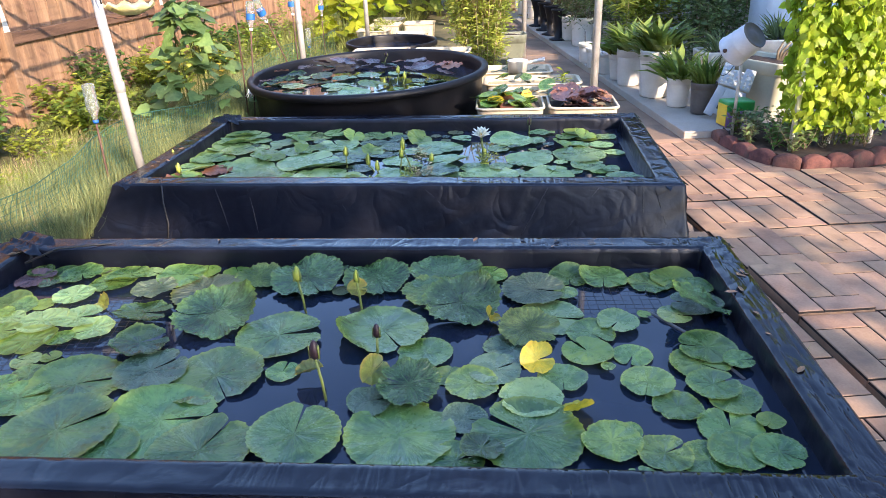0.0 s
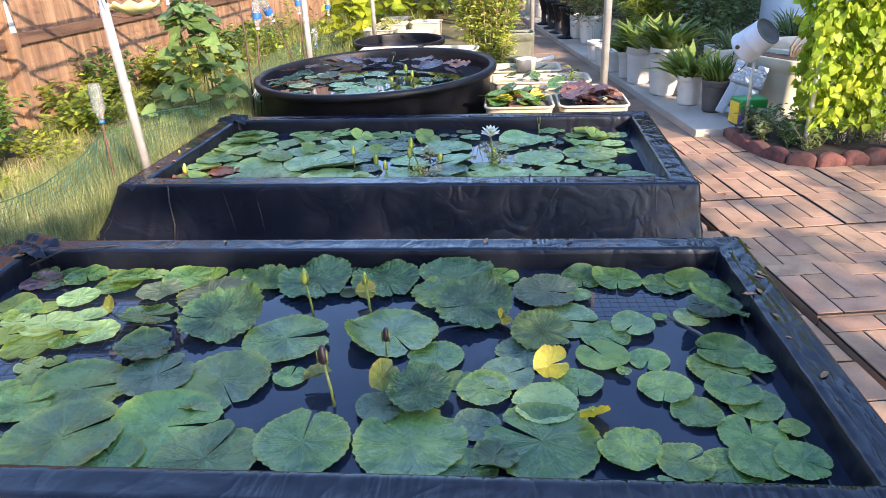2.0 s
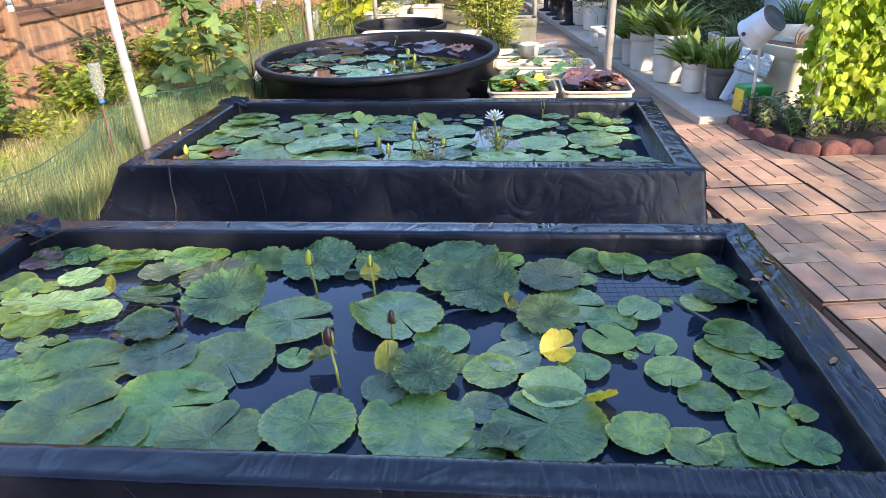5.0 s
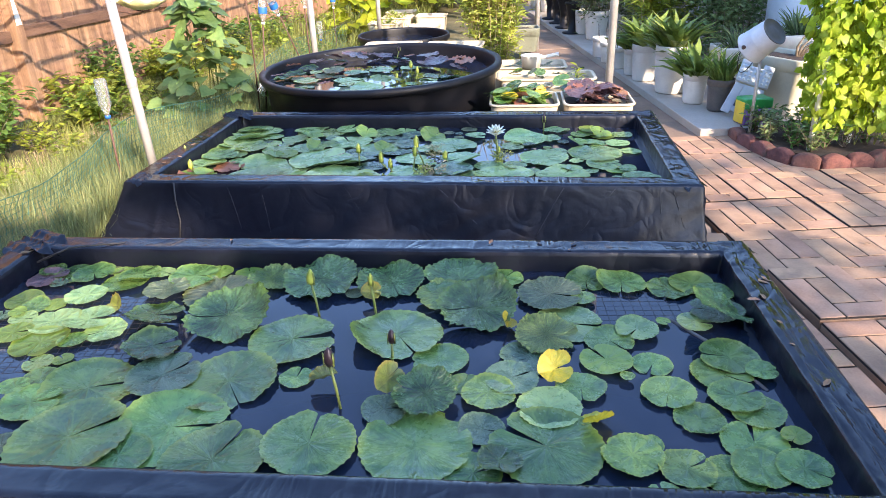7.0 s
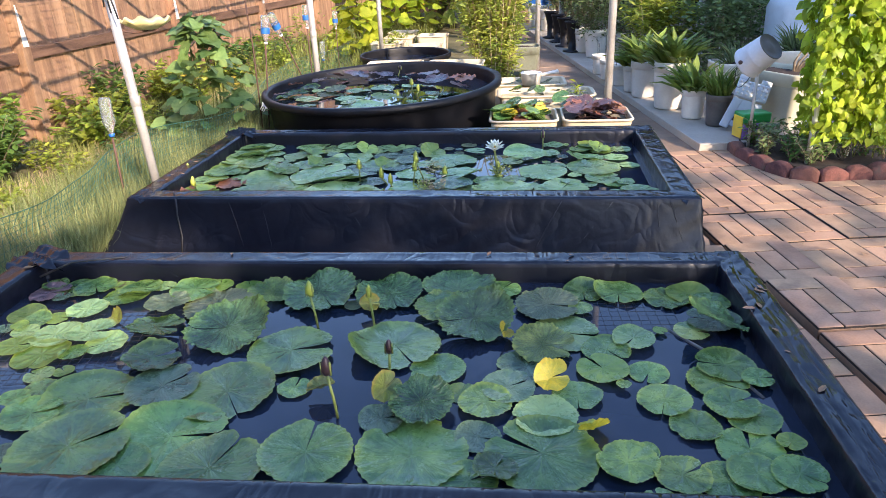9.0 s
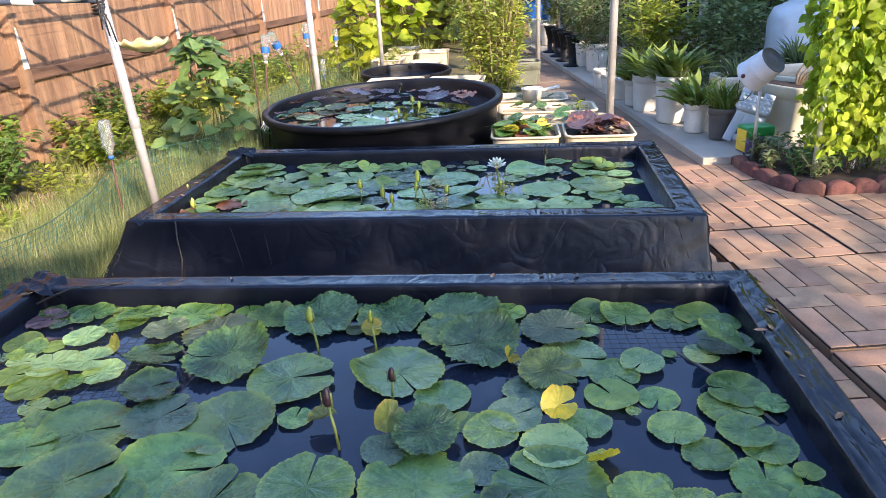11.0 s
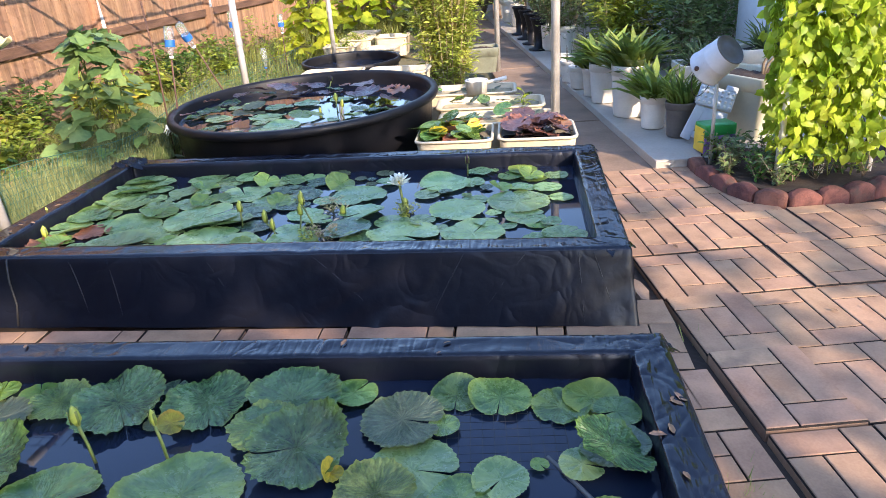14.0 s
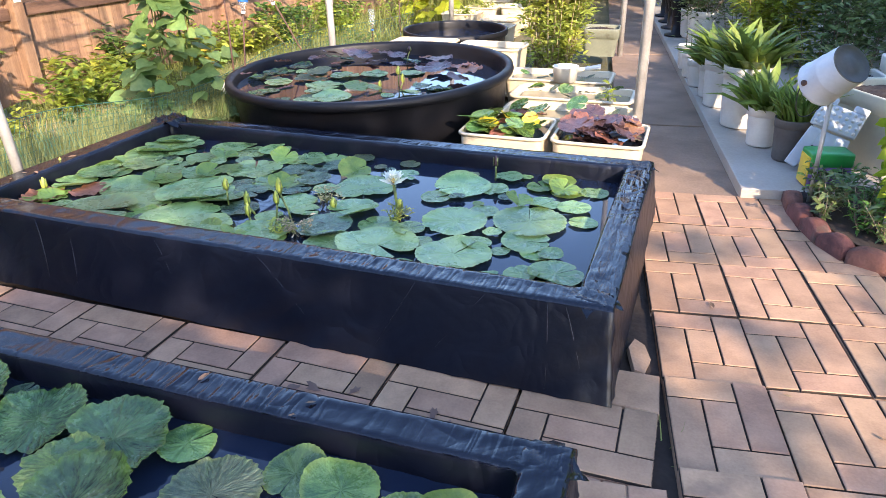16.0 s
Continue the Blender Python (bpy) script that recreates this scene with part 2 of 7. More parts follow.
def pad_material(name, light, dark, edge, through_light=0.12, rough=0.38, ribs=0.22):
    """Lily pad: radial veins, mottling, and a tint that differs from pad to pad."""
    mat = surface(name, light, dark, rough, 1.7, 14, 0.12, spread=0.28, rough_to=rough + 0.14, spec=0.65)
    n, l = link_nodes(mat)
    b = n["Principled BSDF"]
    col = b.inputs["Base Color"].links[0].from_socket
    tc = n.new("ShaderNodeTexCoord")
    sep = n.new("ShaderNodeSeparateXYZ")
    l.new(tc.outputs["Object"], sep.inputs[0])
    ang = n.new("ShaderNodeMath")
    ang.operation = "ARCTAN2"
    l.new(sep.outputs[1], ang.inputs[0])
    l.new(sep.outputs[0], ang.inputs[1])
    nz = n.new("ShaderNodeTexNoise")
    nz.inputs["Scale"].default_value = 3.0
    l.new(tc.outputs["Object"], nz.inputs["Vector"])
    wob = n.new("ShaderNodeMath")
    wob.operation = "MULTIPLY_ADD"
    wob.inputs[1].default_value = 0.5
    l.new(nz.outputs["Fac"], wob.inputs[0])
    l.new(ang.outputs[0], wob.inputs[2])
    mul = n.new("ShaderNodeMath")
    mul.operation = "MULTIPLY"
    mul.inputs[1].default_value = 9.0
    l.new(wob.outputs[0], mul.inputs[0])
    sn = n.new("ShaderNodeMath")
    sn.operation = "SINE"
    l.new(mul.outputs[0], sn.inputs[0])
    vr = n.new("ShaderNodeMapRange")
    vr.inputs["From Min"].default_value, vr.inputs["From Max"].default_value = 0.86, 1.0
    vr.inputs["To Max"].default_value = 0.2
    l.new(sn.outputs[0], vr.inputs["Value"])
    mx = n.new("ShaderNodeMix")
    mx.data_type = "RGBA"
    mx.inputs["B"].default_value = (light[0] * 1.5, light[1] * 1.35, light[2] * 1.4, 1)
    l.new(vr.outputs[0], mx.inputs["Factor"])
    l.new(col, mx.inputs["A"])
    # yellowed rim
    ln = n.new("ShaderNodeVectorMath")
    ln.operation = "LENGTH"
    l.new(tc.outputs["Object"], ln.inputs[0])
    er = n.new("ShaderNodeMapRange")
    er.inputs["From Min"].default_value, er.inputs["From Max"].default_value = 0.86, 1.03
    er.inputs["To Max"].default_value = 0.6
    l.new(ln.outputs["Value"], er.inputs["Value"])
    mx2 = n.new("ShaderNodeMix")
    mx2.data_type = "RGBA"
    mx2.inputs["B"].default_value = (*edge, 1)
    l.new(er.outputs[0], mx2.inputs["Factor"])
    l.new(mx.outputs["Result"], mx2.inputs["A"])
    l.new(mx2.outputs["Result"], b.inputs["Base Color"])
    # fine radial ribs
    nrm = n.new("ShaderNodeVectorMath")
    nrm.operation = "NORMALIZE"
    l.new(tc.outputs["Object"], nrm.inputs[0])
    sc = n.new("ShaderNodeVectorMath")
    sc.operation = "SCALE"
    sc.inputs["Scale"].default_value = 7.0
    l.new(nrm.outputs[0], sc.inputs[0])
    ad = n.new("ShaderNodeVectorMath")
    l.new(sc.outputs[0], ad.inputs[0])
    s2 = n.new("ShaderNodeVectorMath")
    s2.operation = "SCALE"
    s2.inputs["Scale"].default_value = 5.0
    l.new(tc.outputs["Object"], s2.inputs[0])
    l.new(s2.outputs[0], ad.inputs[1])
    rn = n.new("ShaderNodeTexNoise")
    rn.inputs["Scale"].default_value, rn.inputs["Detail"].default_value = 1.0, 4
    l.new(ad.outputs[0], rn.inputs["Vector"])
    rr2 = n.new("ShaderNodeMapRange")
    rr2.inputs["From Min"].default_value, rr2.inputs["From Max"].default_value = 0.36, 0.64
    rr2.inputs["To Min"].default_value, rr2.inputs["To Max"].default_value = 1 - 0.5 * ribs, 1 + 0.4 * ribs
    l.new(rn.outputs["Fac"], rr2.inputs["Value"])
    hv = n.new("ShaderNodeHueSaturation")
    l.new(rr2.outputs[0], hv.inputs["Value"])
    l.new(mx2.outputs["Result"], hv.inputs["Color"])
    l.new(hv.outputs[0], b.inputs["Base Color"])
    rb = n.new("ShaderNodeBump")
    rb.inputs["Strength"].default_value, rb.inputs["Distance"].default_value = 1.0 * ribs, 0.02
    l.new(rn.outputs["Fac"], rb.inputs["Height"])
    l.new(b.inputs["Normal"].links[0].from_socket, rb.inputs["Normal"])
    l.new(rb.outputs[0], b.inputs["Normal"])
    old = b.inputs["Normal"].links[0].from_node
    vb = n.new("ShaderNodeBump")
    vb.inputs["Strength"].default_value, vb.inputs["Distance"].default_value = 0.22, 0.004
    l.new(sn.outputs[0], vb.inputs["Height"])
    l.new(old.outputs[0], vb.inputs["Normal"])
    l.new(vb.outputs[0], b.inputs["Normal"])
    tr = n.new("ShaderNodeBsdfTranslucent")
    ms = n.new("ShaderNodeMixShader")
    ms.inputs[0].default_value = through_light
    l.new(mx2.outputs["Result"], tr.inputs["Color"])
    l.new(b.outputs[0], ms.inputs[1])
    l.new(tr.outputs[0], ms.inputs[2])
    l.new(ms.outputs[0], n["Material Output"].inputs["Surface"])
    return mat


PAD = pad_material("lily pad", (0.148, 0.255, 0.062), (0.042, 0.105, 0.029), (0.25, 0.32, 0.045), rough=0.19, ribs=0.2)
PAD_BLUE = pad_material("blue-green lily pad", (0.11, 0.175, 0.095), (0.036, 0.08, 0.048), (0.15, 0.22, 0.06), rough=0.2, ribs=0.28)
PAD_DARK = pad_material("dark glossy lily pad", (0.06, 0.115, 0.03), (0.018, 0.045, 0.013), (0.12, 0.18, 0.03), rough=0.2, ribs=0.2)
PAD_PALE = pad_material("pale lily pad", (0.26, 0.38, 0.13), (0.13, 0.235, 0.085), (0.32, 0.40, 0.10), rough=0.22, ribs=0.14)
PAD_RIBBED = pad_material("ribbed lily pad", (0.11, 0.195, 0.06), (0.014, 0.05, 0.013), (0.15, 0.24, 0.03), rough=0.17, ribs=0.6)
PAD_CRISP = pad_material("crinkled lily pad", (0.22, 0.28, 0.07), (0.04, 0.09, 0.02), (0.27, 0.32, 0.05), 0.2, 0.28, 0.7)
PAD_FOLD = pad_material("curled yellowing lily pad", (0.25, 0.29, 0.045), (0.11, 0.12, 0.03), (0.32, 0.22, 0.04), 0.2, 0.3, 0.3)
PAD_SPOTTED = pad_material("spotted lily pad", (0.20, 0.23, 0.12), (0.035, 0.075, 0.03), (0.2, 0.23, 0.05), ribs=0.7)
PAD_BRIGHT = pad_material("bright yellow-green lily pad", (0.21, 0.305, 0.055), (0.10, 0.2, 0.035), (0.28, 0.34, 0.04), 0.25, 0.26, 0.14)
PAD_YELLOW = pad_material("yellowed lily pad", (0.66, 0.52, 0.03), (0.36, 0.34, 0.03), (0.62, 0.45, 0.04), 0.25)
PAD_RED = pad_material("purple lily pad", (0.15, 0.085, 0.085), (0.055, 0.034, 0.042), (0.2, 0.10, 0.07), 0.1, 0.26)
PAD_RUST = pad_material("rusty lily pad", (0.38, 0.17, 0.10), (0.20, 0.085, 0.055), (0.42, 0.17, 0.08), 0.2)
STEM = surface("stem", (0.22, 0.26, 0.05), (0.12, 0.15, 0.04), 0.5, 20, 80, 0.1)
BUD_DARK = surface("dark bud", (0.05, 0.022, 0.03), (0.02, 0.012, 0.018), 0.4, 20, 80, 0.1)
BUD_GREEN = surface("green bud", (0.50, 0.52, 0.08), (0.25, 0.32, 0.05), 0.45, 25, 80, 0.1)
PETAL = surface("white petal", (0.90, 0.90, 0.80), (0.80, 0.82, 0.68), 0.5, 20, 80, 0.05, through_light=0.3)
STAMEN = surface("yellow stamen", (0.85, 0.6, 0.08), (0.7, 0.45, 0.05), 0.6, 20, 80, 0.1)


def leafmat(name, light, dark, t=0.35, rough=0.45):
    return surface(name, light, dark, rough, 5, 40, 0.05, islands=0.35, through_light=t)


LEAF_BEAN = leafmat("bean leaf", (0.56, 0.60, 0.05), (0.28, 0.40, 0.028), 0.56)
LEAF_MID = leafmat("garden leaf", (0.14, 0.25, 0.05), (0.07, 0.15, 0.03))
LEAF_BIG = leafmat("vine leaf", (0.22, 0.33, 0.10), (0.09, 0.18, 0.05), 0.35)
LEAF_BUSH = leafmat("bright shrub leaf", (0.46, 0.50, 0.07), (0.20, 0.30, 0.04), 0.45)
LEAF_GOLD = leafmat("sunny shrub leaf", (0.62, 0.60, 0.12), (0.30, 0.36, 0.06), 0.45)
LEAF_DARK = leafmat("dark shrub leaf", (0.21, 0.27, 0.09), (0.085, 0.13, 0.045), 0.3)
LEAF_STRAP = leafmat("strap leaf", (0.33, 0.38, 0.07), (0.10, 0.17, 0.03), 0.35, 0.35)
LEAF_FEN = leafmat("shade tree leaf", (0.08, 0.14, 0.03), (0.04, 0.08, 0.02), 0.2)
GRASS = leafmat("grass blade", (0.38, 0.42, 0.11), (0.10, 0.16, 0.035), 0.35, 0.6)
GRASS_BLUE = leafmat("onion blade", (0.42, 0.46, 0.19), (0.10, 0.15, 0.055), 0.3, 0.5)
GRASS_DRY = leafmat("dry grass blade", (0.64, 0.53, 0.30), (0.42, 0.33, 0.17), 0.35, 0.7)
BARK = surface("twig bark", (0.32, 0.25, 0.17), (0.16, 0.12, 0.08), 0.85, 12, 60, 0.4)
CANE = surface("pale cane", (0.50, 0.40, 0.22), (0.30, 0.24, 0.13), 0.7, 12, 60, 0.2)
NET = surface("green net cord", (0.07, 0.20, 0.14), (0.04, 0.13, 0.09), 0.6, 10, 60, 0)
NET_BLACK = surface("black net cord", (0.03, 0.03, 0.03), (0.015, 0.015, 0.015), 0.7, 10, 60, 0)
PVC = surface("white pvc", (0.80, 0.79, 0.76), (0.68, 0.66, 0.62), 0.4, 8, 60, 0.03)
RUSTY = surface("rusty rod", (0.16, 0.08, 0.05), (0.06, 0.035, 0.03), 0.8, 20, 90, 0.3)
DARKPIPE = surface("dark pipe", (0.085, 0.10, 0.14), (0.04, 0.048, 0.07), 0.45, 8, 60, 0.1)
TERRACOTTA = surface("red concrete edging", (0.20, 0.08, 0.056), (0.085, 0.037, 0.028), 0.95, 14, 90, 1.0, spread=0.2, stain=((0.10, 0.07, 0.05), 8, 0.6))
GREYPOT = surface("dark grey pot", (0.13, 0.12, 0.11), (0.08, 0.075, 0.07), 0.55, 8, 60, 0.1)
# Sage with shade put into its colour, and stains on top.
SHADED_SAGE = surface("shaded sage planter", (0.24, 0.25, 0.18), (0.17, 0.18, 0.13), 0.6, 5, 60, 0.05, stain=((0.12, 0.11, 0.08), 6, 0.6))
SAGE = surface("sage planter", (0.60, 0.58, 0.44), (0.50, 0.48, 0.36), 0.5, 5, 60, 0.05)
PAIL = surface("dull white pail", (0.62, 0.63, 0.64), (0.50, 0.51, 0.52), 0.5, 6, 60, 0.05, stain=((0.3, 0.27, 0.22), 8, 0.66))
GREYPLASTIC = surface("blue grey plastic", (0.54, 0.59, 0.62), (0.45, 0.49, 0.52), 0.5, 6, 60, 0.05)
GREENBOX = surface("green plastic", (0.03, 0.33, 0.07), (0.02, 0.24, 0.05), 0.3, 6, 60, 0.03)
PURPLE = surface("purple print", (0.28, 0.15, 0.42), (0.20, 0.11, 0.32), 0.4, 14, 60, 0.02)
YELLOWPRINT = surface("yellow print", (0.85, 0.62, 0.05), (0.75, 0.5, 0.04), 0.4, 14, 60, 0.02)
BLUE = surface("blue plastic", (0.03, 0.16, 0.5), (0.02, 0.11, 0.38), 0.45, 6, 60, 0.03)
DARKWOOD = surface("dark board", (0.06, 0.045, 0.04), (0.025, 0.02, 0.018), 0.85, 5, 60, 0.3, spread=0.25, stretch=(3, 3, 0.35))
STUCCO = surface("pale stucco", (0.55, 0.52, 0.47), (0.45, 0.42, 0.38), 0.9, 4, 90, 0.3)
ROOFING = surface("grey roofing", (0.16, 0.15, 0.15), (0.09, 0.085, 0.085), 0.9, 4, 60, 0.4)
SIGNRED = surface("sign red", (0.5, 0.02, 0.03), (0.42, 0.015, 0.025), 0.4, 6, 60, 0)
IRON = surface("black iron", (0.03, 0.03, 0.03), (0.015, 0.015, 0.015), 0.5, 10, 60, 0.1)
CLEAR, _n, _l, _b = principled("clear bottle", 0.08)
_b.inputs["Base Color"].default_value = (0.9, 0.94, 0.96, 1)
_b.inputs["Transmission Weight"].default_value, _b.inputs["IOR"].default_value = 0.88, 1.16
_b.inputs["Roughness"].default_value = 0.1
DISH = surface("pale yellow glass", (0.74, 0.66, 0.36), (0.62, 0.52, 0.2), 0.3, 8, 40, 0.05)
DRYLEAF = surface("dry leaf", (0.30, 0.19, 0.10), (0.16, 0.09, 0.05), 0.8, 14, 60, 0.2, spread=0.3)


# ---- ground, path and slab ----
bm = bmesh.new()
bmesh.ops.create_grid(bm, x_segments=8, y_segments=8, size=150)
g = part("ground", bm, LAWN, None)
g.location.z = -0.05
tagged(g, "bare soil and dry grass ground of the yard", "ground", kind="structure")

bm = bmesh.new()
for k in range(9):
    box(bm, -0.02, 0.60, k * 1.32, k * 1.32 + 1.308, -0.06, 0.0 + 0.004 * (k % 2), 0.006)
p = part("path", bm, CONCRETE, smooth=False)
p.matrix_basis = pose(0.90, 5.08, -0.012, 0, 0, 8.6)
tagged(p, "worn brown concrete garden path with stains", "path", kind="structure")
bm = bmesh.new()
for k in range(6):
    box(bm, 0, 0.72, k * 2.0, k * 2.0 + 1.996, -0.06, 0.045, 0.008)
box(bm, 0.724, 4.5, 0, 12, -0.06, 0.048, 0.006)
p = part("slab", bm, SLAB, smooth=False)
p.matrix_basis = pose(1.47, 5.16, 0, 0, 0, 9.0)
tagged(p, "pale grey concrete slab edging the garden path", "slab", kind="structure")

# ---- ponds ----
RIM, WATER_Z = 0.285, 0.207


# along the front, as a share of the half length: where a fold starts, how far it leans on its way down, its width and height
SKIRT_FOLDS = ((0.72, -0.22, 0.03, 0.004), (0.86, -0.20, 0.028, 0.004), (0.97, -0.24, 0.03, 0.003), (-0.16, 0.14, 0.014, 0.005), (0.1, 0.2, 0.014, 0.004),
               (-0.86, -0.05, 0.016, 0.009), (-0.78, 0.05, 0.012, 0.007), (-0.66, 0.02, 0.010, 0.006), (0.5, -0.12, 0.02, 0.005))


def liner_mesh(w, d, rim, seed, flare, left_flare):
    """Plastic sheet draped over a timber frame: outer skirt, rim and inner wall, creased."""
    prof = []
    for k in range(11):
        z = 0.005 + 0.273 * k / 10
        prof.append((-flare * (1 - z / 0.285) ** 1.3, z))
    prof += [(0.004, 0.284), (0.012, 0.287)]
    for k in range(1, 6):
        prof.append((0.012 + (rim - 0.02) * k / 6, 0.287 - 0.002 * math.sin(math.pi * k / 6)))
    prof += [(rim - 0.008, 0.286), (rim, 0.281)]
    for k in range(1, 7):
        prof.append((rim + 0.006 * k / 6, 0.281 - 0.11 * k / 6))
    bm = bmesh.new()
    corners = [(-1, -1), (1, -1), (1, 1), (-1, 1)]
    cols = []
    run = 0.0
    for c in range(4):
        a, b = corners[c], corners[(c + 1) % 4]
        length = 2 * (w if a[1] == b[1] else d)
        n = int(length / 0.014)
        for i in range(n):
            t = i / n
            s = run + length * t
            edge = min(t, 1 - t) * length
            col = []
            nrm = Vector(((a[0] + b[0]) / 2, (a[1] + b[1]) / 2, 0))
            for inset, z in prof:
                sk = [(left_flare if k[0] < 0 else 0.35) if inset < 0 else 1 for k in (a, b)]
                ca = Vector((a[0] * (w - inset * sk[0]), a[1] * (d - inset), 0))
                cb = Vector((b[0] * (w - inset * sk[1]), b[1] * (d - inset), 0))
                q = ca.lerp(cb, t)
                near = math.exp(-edge / 0.16)
                patch = max(0.0, noise.noise((s * 0.9, seed, 2.0))) * 1.4
                if inset <= 0.004:
                    # long slack folds that slant down the skirt
                    fold = noise.noise((s * 2.2 + z * 3.5, z * 1.2, seed)) * 0.012
                    cr = 1 - abs(noise.noise((s * 5 - z * 9, seed + 7, z))) * 5
                    out = fold + max(0, cr) * 0.006 * (0.3 + patch + near)
                    out += near * noise.noise((s * 14, z * 5, seed)) * 0.003
                    if c == 0:
                        down = (0.285 - z) / 0.285
                        for at, lean, wide, high in SKIRT_FOLDS:
                            out += high * math.exp(-((q.x / w - at - lean * down) * w / wide) ** 2) * (0.35 + 0.65 * down)
                    out *= min(1, 0.25 + (0.285 - z) * 10)
                    q = q + nrm * out
                    q.z = z
                elif inset < rim - 0.004:
                    cr = 1 - abs(noise.noise((s * 17 + inset * 22, inset * 4, seed + 3))) * 5
                    dz = noise.noise((s * 9, inset * 12, seed)) * 0.002 + max(0, cr) * 0.004 * (0.08 + patch + near)
                    dz += near * noise.noise((s * 20, inset * 14, seed + 5)) * 0.004
                    q.z = z + dz
                else:
                    fold = noise.noise((s * 3, z * 4, seed + 11)) * 0.008 + near * noise.noise((s * 26, z * 7, seed)) * 0.014
                    cr = 1 - abs(noise.noise((s * 7 + z * 8, seed + 17, z))) * 5
                    q = q - nrm * (fold + max(0, cr) * 0.005 * (0.3 + patch)) * min(1, (0.283 - z) * 20)
                    q.z = z
                col.append(bm.verts.new(q))
            cols.append(col)
        run += length
    for i in range(len(cols)):
        a, b = cols[i], cols[(i + 1) % len(cols)]
        for k in range(len(prof) - 1):
            bm.faces.new((a[k], b[k], b[k + 1], a[k + 1]))
    return bm


def fold_flap(seed, size=0.125, high=1.0):
    """A crumpled overlap of liner lying on a corner of the rim."""
    bm = bmesh.new()
    n = 12 if high == 1 else 30
    g = []
    for i in range(n + 1):
        row = []
        for j in range(n + 1):
            u, v = i / n - 0.5, j / n - 0.5
            z = 0.001 + 0.005 * abs(noise.noise((u * 6, v * 6, seed))) + 0.006 * max(0, 1 - 6 * abs(noise.noise((u * 3 + v * 2, seed, 1))))
            z -= 0.05 * max(0, abs(u) + abs(v) - 0.55)
            x = u * size * (1 + 0.25 * noise.noise((v * 3, seed, 4)))
            y = v * size * (1 + 0.25 * noise.noise((u * 3, seed, 9)))
            row.append(bm.verts.new((x, y, z * high)))
        g.append(row)
    for i in range(n):
        for j in range(n):
            bm.faces.new((g[i][j], g[i + 1][j], g[i + 1][j + 1], g[i][j + 1]))
    return bm


def pond(x0, x1, y0, y1, turn, rim, seed, flare, left_flare, label):
    m = pose((x0 + x1) / 2, (y0 + y1) / 2, 0, 0, 0, turn)
    w, d = (x1 - x0) / 2, (y1 - y0) / 2
    t = thing("pond", m, label, "pond", "raised ponds")
    part("liner", liner_mesh(w, d, rim, seed, flare, left_flare), LINER, t)
    for sx, sy in ((-1, -1), (1, -1), (1, 1), (-1, 1)):
        f = part("corner_fold", fold_flap(seed + sx * 3 + sy), LINER, t, "crumpled overlap of black liner")
        f.location = (sx * (w - rim * 0.55), sy * (d - rim * 0.55), RIM - 0.002)
        f.rotation_euler = (0, 0, 0.6 * sx)
    h = part("gathered_corner", fold_flap(seed + 20, 0.2, 2.2), LINER, t, "gathered dusty pleats of liner")
    h.location = (-w + rim * 0.6, d - rim * 0.6, RIM + 0.002)
    h.rotation_euler = (0, 0, 0.5)
    bm = bmesh.new()
    for x, lean, low in [(-0.62, 0.07, 0.06), (-0.5, 0.05, 0.05), (-0.2, 0.16, 0.03), (0.12, 0.2, 0.1), (0.55, -0.13, 0.04), (0.72, -0.15, 0.08), (0.86, 0.02, 0.02), (0.9, 0.06, 0.1)]:
        pts = []
        for i in range(7):
            u = i / 6
            z = 0.275 + (low - 0.275) * u
            pts.append((x * w + lean * u, -d - flare * (1 - z / 0.285) ** 1.3 - 0.0015, z))
        tube(bm, pts, [0.0006, 0.0014, 0.002, 0.002, 0.0018, 0.0012, 0.0005], 6)
    tagged(part("creases", bm, LINER, t, "sharp creases of the liner"), kind="stuff")
    bm = bmesh.new()
    box(bm, -w + rim * 0.5, w - rim * 0.5, -d + rim * 0.5, d - rim * 0.5, WATER_Z - 0.03, WATER_Z)
    wt = part("water", bm, WATER, None, smooth=False)
    wt.matrix_basis = m
    tagged(wt, "still dark pond water mirroring the sky", "water", kind="structure")
    return t


pond(-1.70, 1.085, 1.34, 2.70, 1.7, 0.105, 3.0, 0.03, 1.5, "raised rectangular pond in wrinkled black plastic liner, crowded with lily pads")
pond(-1.70, 1.055, 3.33, 4.72, 0.3, 0.115, 8.0, 0.085, 1.9, "raised rectangular pond in wrinkled black liner with a white water lily")


